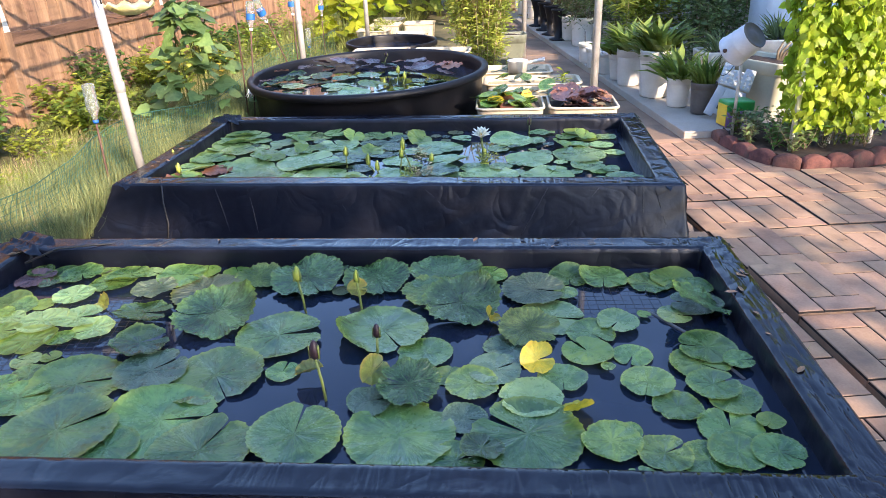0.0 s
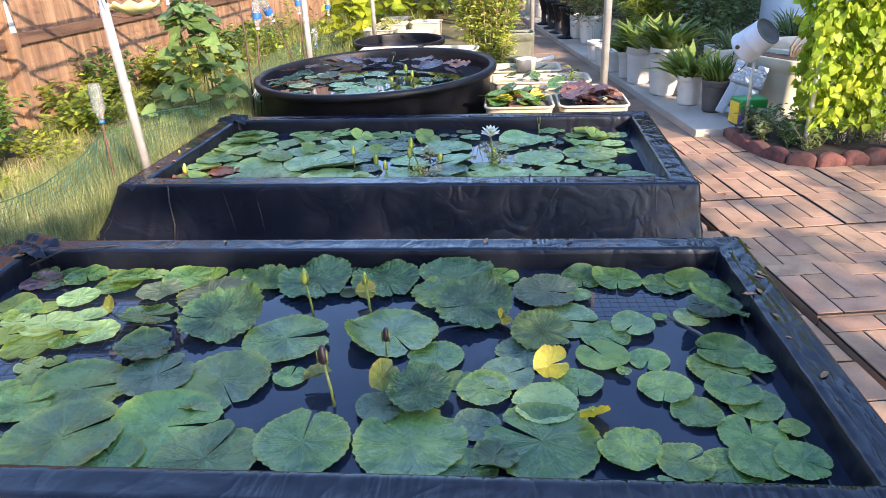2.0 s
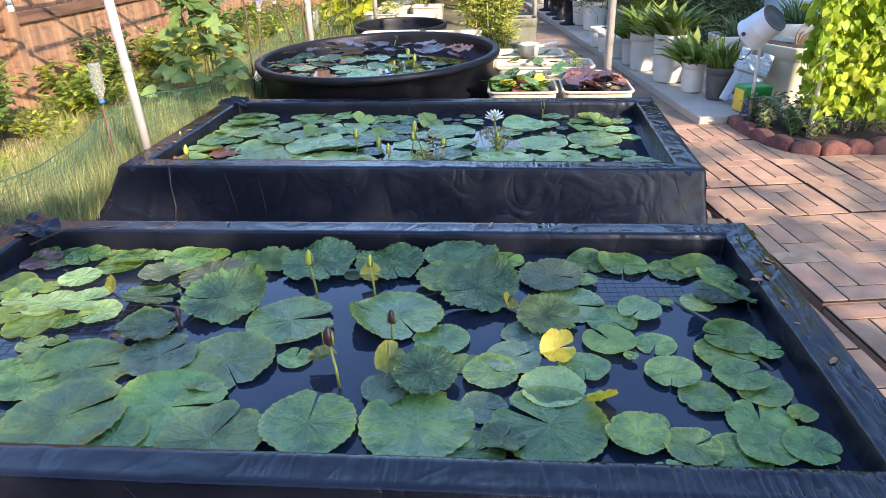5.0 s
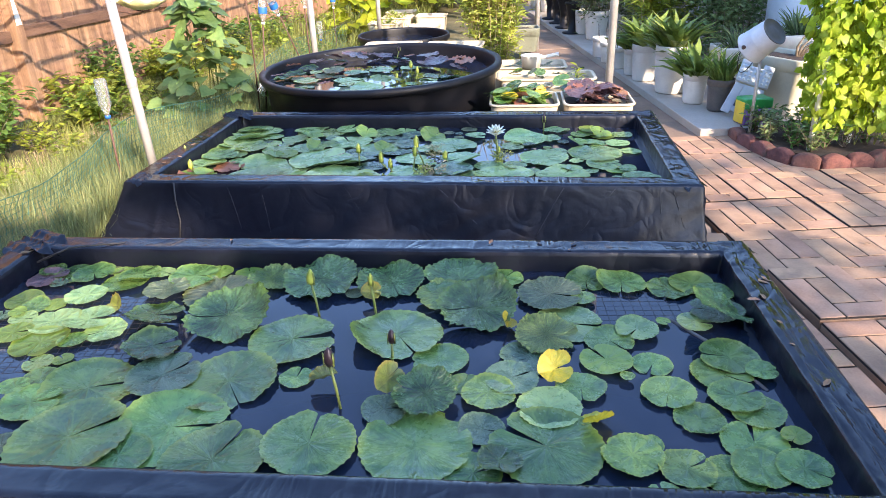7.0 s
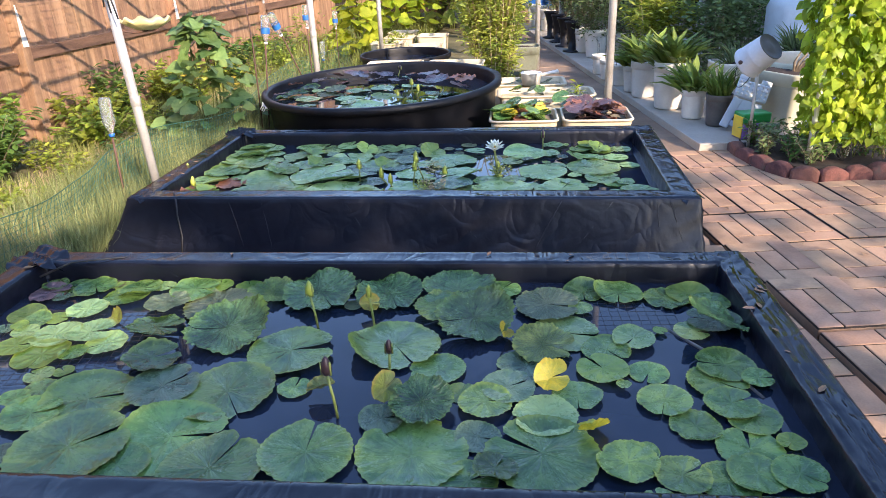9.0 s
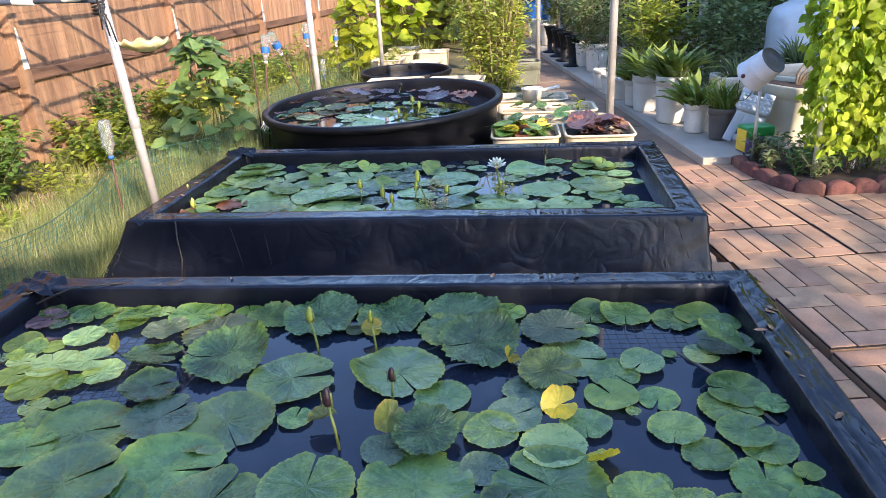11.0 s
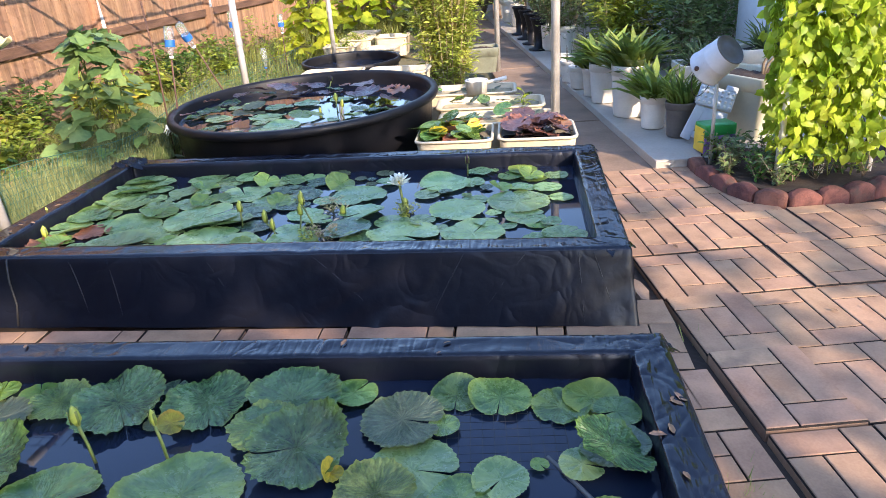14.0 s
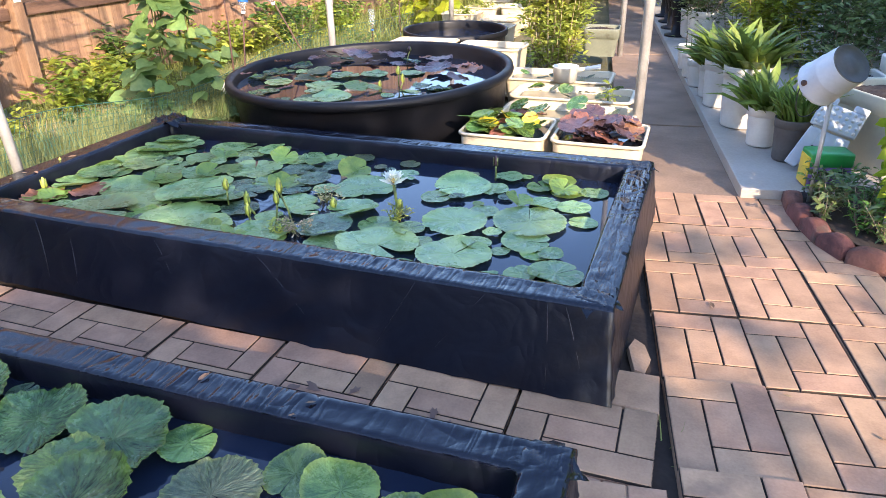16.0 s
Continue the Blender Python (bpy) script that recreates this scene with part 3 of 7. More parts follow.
# ---- lily pads ----
def pad_mesh(name, material, seed, ruffle, teeth, fold=0.0, curl=0.0):
    """A round leaf one unit in radius, slit from its middle towards +x."""
    rnd = random.Random(seed)
    bm = bmesh.new()
    rings, n = 8, 96
    gap = rnd.choice((0.008, 0.015, 0.03, 0.06, 0.11))
    curl_at, over = rnd.uniform(1.2, 5.0), rnd.choice((0.0, 0.02, 0.05))
    centre = bm.verts.new((0, 0, 0))
    grid = []
    for k in range(1, rings + 1):
        rr = (k / rings) ** 0.8
        row = []
        for i in range(n + 1):
            u = i / n
            a = gap + (2 * math.pi - 2 * gap) * u
            lip = min(u, 1 - u) * 2 * math.pi
            ca, sa = math.cos(a), math.sin(a)
            r = rr * (1 + 0.035 * noise.noise((ca * 1.3, sa * 1.3, seed)))
            r *= 1 - 0.13 * math.exp(-(lip / 0.13) ** 2) * rr ** 2
            if k == rings:
                r *= 1 + teeth * ((0.0, 0.9, 0.35)[i % 3] - 0.5) * (0.3 + 0.9 * abs(noise.noise((a * 2.3, seed, 3))) + 0.4 * rnd.random())
            wave = noise.noise((ca * 2.4, sa * 2.4, seed * 1.7)) + 0.45 * noise.noise((ca * 6, sa * 6, seed * 0.9))
            z = ruffle * rr ** 3 * (1.5 * wave + 0.5) + 0.075 * rr ** 1.5 * noise.noise((r * ca * 1.2, r * sa * 1.2, seed * 2.3))
            z += 0.014 * rr ** 5 + 0.012 * (1 - rr) ** 2 + curl * rr ** 3 * max(0.0, math.cos(a - curl_at)) ** 3
            z += over * rr * max(0.0, 1 - u * 8) - 0.004 * math.cos(a * 8 + seed) * rr * ruffle * 10
            x, y = r * ca, r * sa
            if fold:
                # one side bent upright
                s = max(0.0, y + 0.1)
                z += s * math.sin(fold)
                y = min(y, -0.1) + s * math.cos(fold)
            row.append(bm.verts.new((x, y, z)))
        grid.append(row)
    for i in range(n):
        bm.faces.new((centre, grid[0][i], grid[0][i + 1]))
    for a, b in zip(grid, grid[1:]):
        for i in range(n):
            bm.faces.new((a[i], b[i], b[i + 1], a[i + 1]))
    me = bpy.data.meshes.new(name)
    for f in bm.faces:
        f.smooth = True
    bm.to_mesh(me)
    bm.free()
    me.materials.append(material)
    return me


CURLS = (0.0, 0.08, 0.03, 0.18, 0.05, 0.12, 0.3)
FLAT = [pad_mesh("lily_pad", PAD, 10 + k, 0.014 + 0.014 * (k % 3), 0.05, 0.0, CURLS[k % 7]) for k in range(14)]
BLUE_PADS = [pad_mesh("lily_pad", PAD_BLUE, 130 + k, 0.03, 0.05, 0.0, CURLS[k % 7]) for k in range(5)]
DARK_PADS = [pad_mesh("lily_pad", PAD_DARK, 140 + k, 0.09, 0.05, 0.0, 0.25) for k in range(3)]
PALE = [pad_mesh("lily_pad", PAD_PALE, 20 + k, 0.014 + 0.014 * (k % 3), 0.05, 0.0, CURLS[k % 7]) for k in range(14)]
RUFFLED = [pad_mesh("lily_pad", PAD_RIBBED, 40 + k, 0.10, 0.085, 0.0, 0.12) for k in range(5)]
LIFTED = [pad_mesh("lily_pad", PAD_RIBBED, 150 + k, 0.13, 0.10, 0.0, 0.2) for k in range(3)]
CRISP = [pad_mesh("lily_pad", PAD_CRISP, 160 + k, 0.14, 0.09, 0.0, 0.14) for k in range(3)]
SPOTTED = [pad_mesh("lily_pad", PAD_SPOTTED, 60 + k, 0.06, 0.085) for k in range(4)]
BRIGHT = [pad_mesh("lily_pad", PAD_BRIGHT, 70 + k, 0.025, 0.03, 0.0, CURLS[k % 7]) for k in range(5)]
YELLOW = [pad_mesh("lily_pad", PAD_YELLOW, 80 + k, 0.14, 0.03, fold=1.0) for k in range(3)]
FOLDED = [pad_mesh("lily_pad", PAD_FOLD, 90 + k, 0.12, 0.03, fold=1.15) for k in range(3)]
LOBES = [pad_mesh("lily_pad", PAD_BRIGHT, 95 + k, 0.08, 0.03, fold=0.5) for k in range(3)]
RED = [pad_mesh("lily_pad", PAD_RED, 100 + k, 0.10, 0.04) for k in range(4)]
RUST = [pad_mesh("lily_pad", PAD_RUST, 110 + k, 0.16, 0.03) for k in range(3)]
PAD_LABELS = {
    "pale": "pale green round lily pad with a notch on pond water",
    "flat": "round green lily pad with a notch, floating on pond water", "ruffled": "green lily pad with a toothed, ruffled edge on pond water",
    "spotted": "pale spotted lily pad with a ragged edge on water", "bright": "bright yellow-green lily pad floating on pond water",
    "yellow": "bright yellow dying lily pad curled above the water", "folded": "yellow-green lily pad folded up out of the water",
    "blue": "blue-green veined lily pad with a finely toothed edge", "dark": "dark glossy green lily pad with an upturned edge",
    "lift": "large ribbed lily pad lifting its toothed edge off the water", "crisp": "yellow-green crinkled lily pad with a frilled edge",
    "lobe": "bright green lily pad with one half folded up",
    "red": "dark purple lily pad on the water", "rust": "rust-red lily pad held above the water"}
PAD_SETS = {"lobe": LOBES, "blue": BLUE_PADS, "dark": DARK_PADS, "lift": LIFTED, "crisp": CRISP, "flat": FLAT, "pale": PALE, "ruffled": RUFFLED, "spotted": SPOTTED, "bright": BRIGHT, "yellow": YELLOW, "folded": FOLDED, "red": RED, "rust": RUST}
pad_rnd = random.Random(5)
pad_count = [0]


def pad(x, y, r, turn, sort="flat", lift=0.0, tilt=None, z=WATER_Z, group="lily pads in the ponds", toward=None, plant=None):
    pad_count[0] += 1
    if z == WATER_Z:
        # kept inside the walls of the ponds
        left, right, far = (-1.575, 0.96, 2.578 + 0.03 * (x + 0.3)) if y < 3 else (-1.57, 0.92, 4.595)
        x = min(max(x, left + 0.92 * r), right - 0.92 * r)
        y = min(y, far - 0.94 * r)
        # Far-pond pads get a paler green that stands in for sky sheen.
        if y > 3 and sort == "flat":
            sort = "pale"
        if y > 3 and sort in ("folded", "ruffled", "crisp"):
            sort = "lobe"
    t = pad_rnd.choice((0.2, 0.4, 0.7, 1.0, 2.2)) if tilt is None else tilt
    a = pad_rnd.uniform(0, 2 * math.pi) if toward is None else radians(toward)
    hover = 0.003 + (pad_count[0] * 7 % 11) * 0.0014 + 0.5 * r * math.sin(radians(t)) + lift
    m = Matrix.Translation((x, y, z + hover)) @ Matrix.Rotation(radians(t), 4, Vector((math.cos(a), math.sin(a), 0))) @ Matrix.Rotation(radians(turn), 4, "Z") @ Matrix.Diagonal((r, r, r, 1))
    me = pad_rnd.choice(PAD_SETS[sort])
    ob = new("leaf" if plant else "lily_pad", me)
    ob.matrix_basis = m
    if plant:
        ob.parent = plant
        ob.matrix_basis = plant.matrix_basis.inverted() @ m
        return ob
    return tagged(ob, PAD_LABELS[sort], "lily pad", group)


for x, y, r, turn in [(-1.55, 2.56, 0.049, 340), (-1.43, 2.48, 0.072, 5), (-1.35, 2.53, 0.078, 305), (-1.17, 2.52, 0.081, 25), (-1.2, 2.43, 0.084, 40), (-1.17, 1.78, 0.042, 35), (-1.08, 1.72, 0.082, 20), (-0.96, 1.8, 0.138, 20), (-0.88, 1.59, 0.15, 40), (-0.72, 1.54, 0.079, 140), (-0.64, 1.66, 0.147, 5), (-0.48, 1.54, 0.131, 70), (-0.57, 1.86, 0.141, 305), (-0.95, 2.51, 0.092, 5), (0.19, 2.54, 0.07, 55), (0.48, 2.59, 0.074, 270), (0.46, 2.39, 0.042, 125), (-0.13, 2.13, 0.144, 305), (0.02, 2.01, 0.085, 195), (0.17, 1.85, 0.075, 5), (0.42, 1.9, 0.069, 270), (0, 1.64, 0.142, 140)]:
    pad(x, y, r, turn, "flat")
for x, y, r, turn in [(0.32, 1.65, 0.142, 150), (0.15, 1.55, 0.069, 30), (0.52, 1.63, 0.073, 150), (-0.45, 2.08, 0.138, 15), (-0.38, 1.89, 0.05, 85), (-0.26, 1.61, 0.119, 90), (0.6, 2.52, 0.086, 265), (0.76, 2.49, 0.078, 245), (0.92, 2.46, 0.065, 205), (0.52, 2.14, 0.076, 310), (0.63, 2.03, 0.059, 250), (0.85, 2.07, 0.085, 175), (0.81, 1.99, 0.084, 325), (0.93, 2, 0.044, 5), (0.65, 1.89, 0.073, 255), (0.71, 1.79, 0.066, 210), (0.82, 1.88, 0.072, 25), (0.86, 1.83, 0.07, 160), (0.82, 1.71, 0.08, 85), (0.92, 1.62, 0.062, 330), (0.81, 1.62, 0.068, 115), (0.74, 1.59, 0.071, 150)]:
    pad(x, y, r, turn, "flat")
for x, y, r, turn in [(0.64, 1.6, 0.066, 30), (0.57, 1.68, 0.033, 295), (0.55, 1.95, 0.021, 265)]:
    pad(x, y, r, turn, "flat")
for x, y, r, turn in [(-1.55, 2.43, 0.076, 10)]:
    pad(x, y, r, turn, "red")
# The left-hand pads of this list are coloured brighter to look sunlit.
for x, y, r, turn in [(-1.49, 2.27, 0.064, 0), (-1.45, 2.18, 0.029, 0), (-1.38, 2.06, 0.063, 20), (-1.26, 2.02, 0.091, 275), (-0.87, 2.59, 0.052, 105), (-0.75, 2.59, 0.055, 120), (0.1, 1.9, 0.047, 80), (0.5, 2.03, 0.076, 125), (0.84, 2.53, 0.075, 320), (0.92, 1.73, 0.034, 235), (0.7, 2.26, 0.023, 310)]:
    pad(x, y, r, turn, "bright")
for x, y, r, turn in [(-1.29, 2.14, 0.084, 125), (-1.17, 2.15, 0.082, 10), (-1.08, 2.09, 0.069, 210), (-1.19, 1.91, 0.045, 165), (-1.28, 2.31, 0.072, 180), (-1.41, 2.15, 0.046, 0), (0.4, 2.24, 0.113, 350), (0.33, 1.8, 0.087, 195), (0.8, 2.27, 0.057, 345), (0.61, 2.2, 0.067, 235)]:
    pad(x, y, r, turn, "pale")
for x, y, r, turn in [(-0.77, 1.87, 0.107, 50), (0.28, 2.04, 0.088, 200), (0.23, 1.92, 0.077, 30), (-0.1, 1.76, 0.061, 20), (0.16, 1.71, 0.061, 350), (0.89, 2.33, 0.087, 170)]:
    pad(x, y, r, turn, "blue")
for x, y, r, turn in [(-0.87, 2, 0.089, 35), (-0.96, 2.19, 0.095, 0), (0.21, 1.58, 0.054, 60)]:
    pad(x, y, r, turn, "dark", 0.008, 6)
for x, y, r, turn in [(-0.7, 2.18, 0.139, 190), (0.11, 2.27, 0.131, 195), (0, 1.82, 0.09, 170)]:
    pad(x, y, r, turn, "lift", 0.012, pad_rnd.uniform(4, 8), toward=pad_rnd.uniform(-15, 15))
for x, y, r, turn in [(-0.81, 2.36, 0.123, 335), (-1, 2.36, 0.083, 35), (0.35, 2.41, 0.111, 350)]:
    pad(x, y, r, turn, "spotted", 0.005, 2)
for x, y, r, turn in [(-0.65, 2.46, 0.087, 275), (-0.01, 2.36, 0.094, 210), (0.33, 2.14, 0.096, 345)]:
    pad(x, y, r, turn, "crisp", 0.010, pad_rnd.uniform(2, 6), toward=pad_rnd.uniform(-15, 15))
for x, y, r, turn in [(-1.14, 2.26, 0.04, 325)]:
    pad(x, y, r, turn, "folded")
for x, y, r, turn in [(-0.46, 2.48, 0.133, 305), (-0.21, 2.52, 0.122, 295), (0.04, 2.51, 0.134, 195)]:
    pad(x, y, r, turn, "ruffled", 0.008, pad_rnd.uniform(4, 9), toward=pad_rnd.uniform(-20, 20))

for x, y, r, turn in [(-1.66, 3.64, 0.096, 65), (-1.73, 4.03, 0.112, 35), (-1.1, 3.97, 0.076, 245), (-0.26, 3.56, 0.065, 180), (0.73, 3.78, 0.065, 175), (0.66, 4.51, 0.077, 335), (0.6, 4.43, 0.071, 130), (0.72, 4.41, 0.079, 180)]:
    pad(x, y, r, turn, "bright")
for x, y, r, turn in [(-1.62, 3.8, 0.099, 210), (-1.69, 4.14, 0.096, 75), (-1.47, 3.94, 0.104, 35), (-1.39, 3.98, 0.062, 80), (-1.17, 3.81, 0.131, 230), (-1.36, 4.12, 0.104, 50), (-1.65, 4.36, 0.133, 190), (-1.62, 4.49, 0.123, 35), (-1.54, 4.57, 0.105, 80), (-1.18, 4.07, 0.09, 345), (-0.99, 3.73, 0.106, 30), (-1.12, 3.57, 0.166, 15), (-0.87, 3.9, 0.177, 40), (-1.01, 4.09, 0.083, 225), (-1.14, 4.29, 0.08, 170), (-0.71, 3.61, 0.176, 45), (-0.58, 3.57, 0.119, 205), (-0.78, 4.23, 0.134, 120), (-1.05, 4.6, 0.126, 60), (-0.85, 4.56, 0.085, 70), (-0.58, 4.11, 0.112, 255), (-0.37, 3.94, 0.089, 180)]:
    pad(x, y, r, turn, "flat")
for x, y, r, turn in [(-0.33, 3.61, 0.116, 70), (-0.02, 3.6, 0.103, 45), (-0.7, 3.85, 0.101, 190), (-1.75, 4.27, 0.125, 20), (-1.57, 4.19, 0.103, 355), (-1.36, 4.44, 0.094, 85), (-1.11, 4.48, 0.092, 330), (-0.16, 4.18, 0.142, 290), (-0.09, 3.92, 0.11, 220), (-0.28, 3.85, 0.067, 20), (0.07, 3.83, 0.082, 165), (0.21, 3.82, 0.062, 45), (0.15, 3.65, 0.157, 330), (0.36, 3.93, 0.131, 230), (0.45, 3.66, 0.139, 65), (0.29, 3.73, 0.047, 150), (0.53, 3.88, 0.039, 85), (0.5, 3.78, 0.057, 330), (0.6, 3.75, 0.037, 95), (0.64, 4.03, 0.148, 105), (0.67, 3.85, 0.093, 10), (0.43, 4.09, 0.066, 225)]:
    pad(x, y, r, turn, "flat")
for x, y, r, turn in [(0.26, 4.32, 0.128, 220), (0.4, 4.33, 0.07, 290), (0.43, 4.49, 0.065, 240), (0.19, 4.16, 0.064, 25), (0.83, 4.43, 0.064, 255), (0.78, 4.22, 0.072, 190), (0.65, 4.23, 0.071, 50), (0.84, 4.1, 0.06, 185), (0.83, 3.62, 0.095, 40), (0.72, 3.59, 0.063, 130), (0.63, 3.53, 0.063, 70), (0.78, 3.77, 0.048, 185), (-0.66, 4.42, 0.07, 35), (-0.04, 4.36, 0.067, 355), (0.43, 3.48, 0.066, 60), (0.29, 3.52, 0.06, 170), (0.58, 3.46, 0.056, 45)]:
    pad(x, y, r, turn, "flat")
for x, y, r, turn in [(-1.48, 3.62, 0.093, 40), (-1.35, 3.76, 0.09, 305)]:
    pad(x, y, r, turn, "rust")
for x, y, r, turn in [(-0.62, 3.96, 0.077, 340), (-0.47, 4.07, 0.088, 30), (-0.5, 4.28, 0.083, 170), (-0.11, 3.7, 0.098, 170), (-0.56, 3.79, 0.083, 225), (-0.11, 3.74, 0.104, 220), (-0.57, 4.28, 0.083, 360), (-0.42, 4.41, 0.079, 185), (-0.43, 4.19, 0.08, 200)]:
    pad(x, y, r, turn, "blue")
for x, y, r, turn in [(-0.35, 4.55, 0.064, 225), (-0.09, 4.54, 0.051, 65)]:
    pad(x, y, r, turn, "spotted")
pad(0.35, 1.95, 0.052, 20, "yellow", 0.012, 8, toward=0)
pad(0.21, 2.2, 0.034, 80, "yellow", 0.012, 8)
pad(0.45, 1.745, 0.045, 200, "yellow", 0.01, 6)
pad(-0.11, 1.87, 0.05, 60, "folded", 0.01, 15, toward=0)
pad(-0.29, 1.86, 0.042, 200, "folded", 0.01, 30, toward=0)
pad(-0.26, 2.36, 0.036, 20, "folded", 0.01, 20, toward=40)
pad(0.93, 2.27, 0.10, 200, "ruffled", 0.03, 26, toward=100)
pad(-0.55, 3.58, 0.05, 20, "folded", 0.0, 10)
pad(-0.4, 3.53, 0.06, 120, "folded", 0.0, 10)
pad(-1.42, 3.62, 0.06, 70, "folded", 0.0, 10)

for x, y, r in [(-1.05, 4.35, 0.07), (-0.95, 4.1, 0.06), (-0.72, 4.4, 0.07), (-0.3, 4.35, 0.08), (-1.15, 3.95, 0.05), (-0.55, 4.1, 0.06), (0.55, 4.2, 0.06), (0.7, 4.4, 0.07)]:
    pad(x, y, r, pad_rnd.uniform(60, 120), "folded" if r < 0.065 else "ruffled", 0.004, pad_rnd.uniform(5, 12), toward=pad_rnd.uniform(-30, 30))

# small pads that fill the water between
taken = [(o.location.x, o.location.y, o.scale.x) for o in scene.objects if o.name.startswith("lily_pad")]
for x0, x1, y0, y1, tries, low, high in ((-1.5, 0.9, 2.38, 2.56, 70, 0.03, 0.055), (-1.5, -0.95, 1.55, 2.3, 40, 0.03, 0.06), (0.45, 0.9, 1.5, 1.62, 20, 0.03, 0.06), (-1.5, -0.3, 3.52, 4.55, 260, 0.04, 0.085), (-0.3, 0.86, 3.5, 4.55, 60, 0.025, 0.045)):
    for k in range(tries):
        x, y, r = pad_rnd.uniform(x0, x1), pad_rnd.uniform(y0, y1), pad_rnd.uniform(low, high)
        if all((x - a) ** 2 + (y - b) ** 2 > ((0.66 if x < -0.5 else 0.8) * (r + c)) ** 2 for a, b, c in taken):
            taken.append((x, y, r))
            pad(x, y, r, pad_rnd.uniform(0, 360), pad_rnd.choice(("flat", "flat", "blue", "pale", "bright", "spotted")))


# ---- buds and flowers ----
def bud_profile(h, r):
    return [(0, 0), (r * 0.55, h * 0.05), (r, h * 0.3), (r * 0.85, h * 0.6), (r * 0.4, h * 0.88), (0, h)]


def water_bud(x, y, z_top, lean, material, label, h=0.055, r=0.012, z=WATER_Z):
    t = thing("lily_bud", pose(x, y, z - 0.02), label, "bud", "lily buds")
    top = Vector((lean[0], lean[1], z_top - h - z + 0.02))
    bm = bmesh.new()
    tube(bm, [(0, 0, 0), (top.x * 0.4, top.y * 0.4, top.z * 0.55), top], 0.0042, 8)
    part("stem", bm, STEM, t)
    bm = bmesh.new()
    lathe(bm, bud_profile(h, r), 10)
    part("bud", bm, material, t).location = top
    bm = bmesh.new()
    for k in range(3):
        a = k * 2.1
        box(bm, -0.003, 0.003, -0.001, 0.001, 0, h * 0.7, 0, Matrix.Rotation(a, 4, "Z") @ Matrix.Translation((0, r * 0.95, 0.004)))
    s = part("sepal", bm, STEM, t)
    s.location = top
    return t


water_bud(-0.41, 2.24, 0.385, (-0.015, 0, 0), BUD_GREEN, "pale yellow-green lily bud on an upright stem", 0.06, 0.014)
water_bud(-0.22, 2.25, 0.37, (-0.01, 0, 0), BUD_GREEN, "slim green lily bud on an upright stem", 0.05, 0.009)
water_bud(-0.22, 1.77, 0.395, (-0.02, 0.01, 0), BUD_DARK, "dark purple lily bud on an upright stem", 0.06, 0.016)
water_bud(-0.12, 1.99, 0.318, (0.0, 0.01, 0), BUD_DARK, "dark purple lily bud rising beside a folded leaf", 0.05, 0.013)
for x, y, zt, h, r in [(-0.25, 3.72, 0.41, 0.07, 0.014), (-0.63, 3.81, 0.34, 0.06, 0.014), (-0.32, 3.70, 0.36, 0.06, 0.012), (-0.46, 3.77, 0.31, 0.07, 0.013),
                       (-0.15, 3.91, 0.27, 0.05, 0.015), (-1.66, 3.89, 0.30, 0.06, 0.011), (-1.48, 3.67, 0.29, 0.06, 0.014), (-0.42, 3.68, 0.30, 0.06, 0.012)]:
    water_bud(x, y, zt, (pad_rnd.uniform(-0.05, 0.02), 0.0, 0), BUD_GREEN, "yellow-green lily bud standing above the pond", h, r)
water_bud(0.37, 4.47, 0.33, (0, 0, 0), BUD_DARK, "brown lily bud on a thin upright stem", 0.055, 0.011)


def lily_flower(x, y, z_top):
    t = thing("water_lily_flower", pose(x, y, WATER_Z - 0.02), "open white water lily flower with yellow centre on a stem", "flower")
    top = Vector((-0.01, 0, z_top - WATER_Z - 0.03))
    bm = bmesh.new()
    tube(bm, [(0.004, 0, 0), (0.0, 0, top.z * 0.5), top], 0.006, 8)
    part("stem", bm, STEM, t)
    for ring, (n, out, up, size) in enumerate(((6, 66, 0.0, 0.062), (7, 44, 0.004, 0.06), (6, 24, 0.008, 0.052))):
        for k in range(n):
            bm = bmesh.new()
            rows = []
            for i in range(6):
                u = i / 5
                wd = 0.014 * math.sin(math.pi * (0.12 + 0.86 * u)) ** 0.8
                cz = size * u
                cy = 0.010 * math.sin(u * math.pi) * 0.7
                rows.append([bm.verts.new((-wd, -cy * 0.3 + 0.003, cz)), bm.verts.new((0, -cy, cz)), bm.verts.new((wd, -cy * 0.3 + 0.003, cz))])
            for a, b in zip(rows, rows[1:]):
                bm.faces.new((a[0], a[1], b[1], b[0]))
                bm.faces.new((a[1], a[2], b[2], b[1]))
            pt = part("petal", bm, PETAL, t)
            pt.matrix_basis = Matrix.Translation(top + Vector((0, 0, up))) @ Matrix.Rotation(2 * math.pi * (k + ring * 0.5) / n, 4, "Z") @ Matrix.Rotation(radians(-out), 4, "X")
    bm = bmesh.new()
    for k in range(26):
        a, rr = k * 2.4, 0.009 * math.sqrt(k / 26)
        tube(bm, [(rr * math.cos(a), rr * math.sin(a), 0), (1.6 * rr * math.cos(a), 1.6 * rr * math.sin(a), 0.022)], 0.0016, 5)
    part("stamens", bm, STAMEN, t, "yellow stamens").location = top + Vector((0, 0, 0.006))


lily_flower(0.11, 3.93, 0.40)
water_bud(0.105, 3.945, 0.285, (0.012, 0, 0), BUD_GREEN, "yellow lily bud half open beside the flower", 0.04, 0.014)


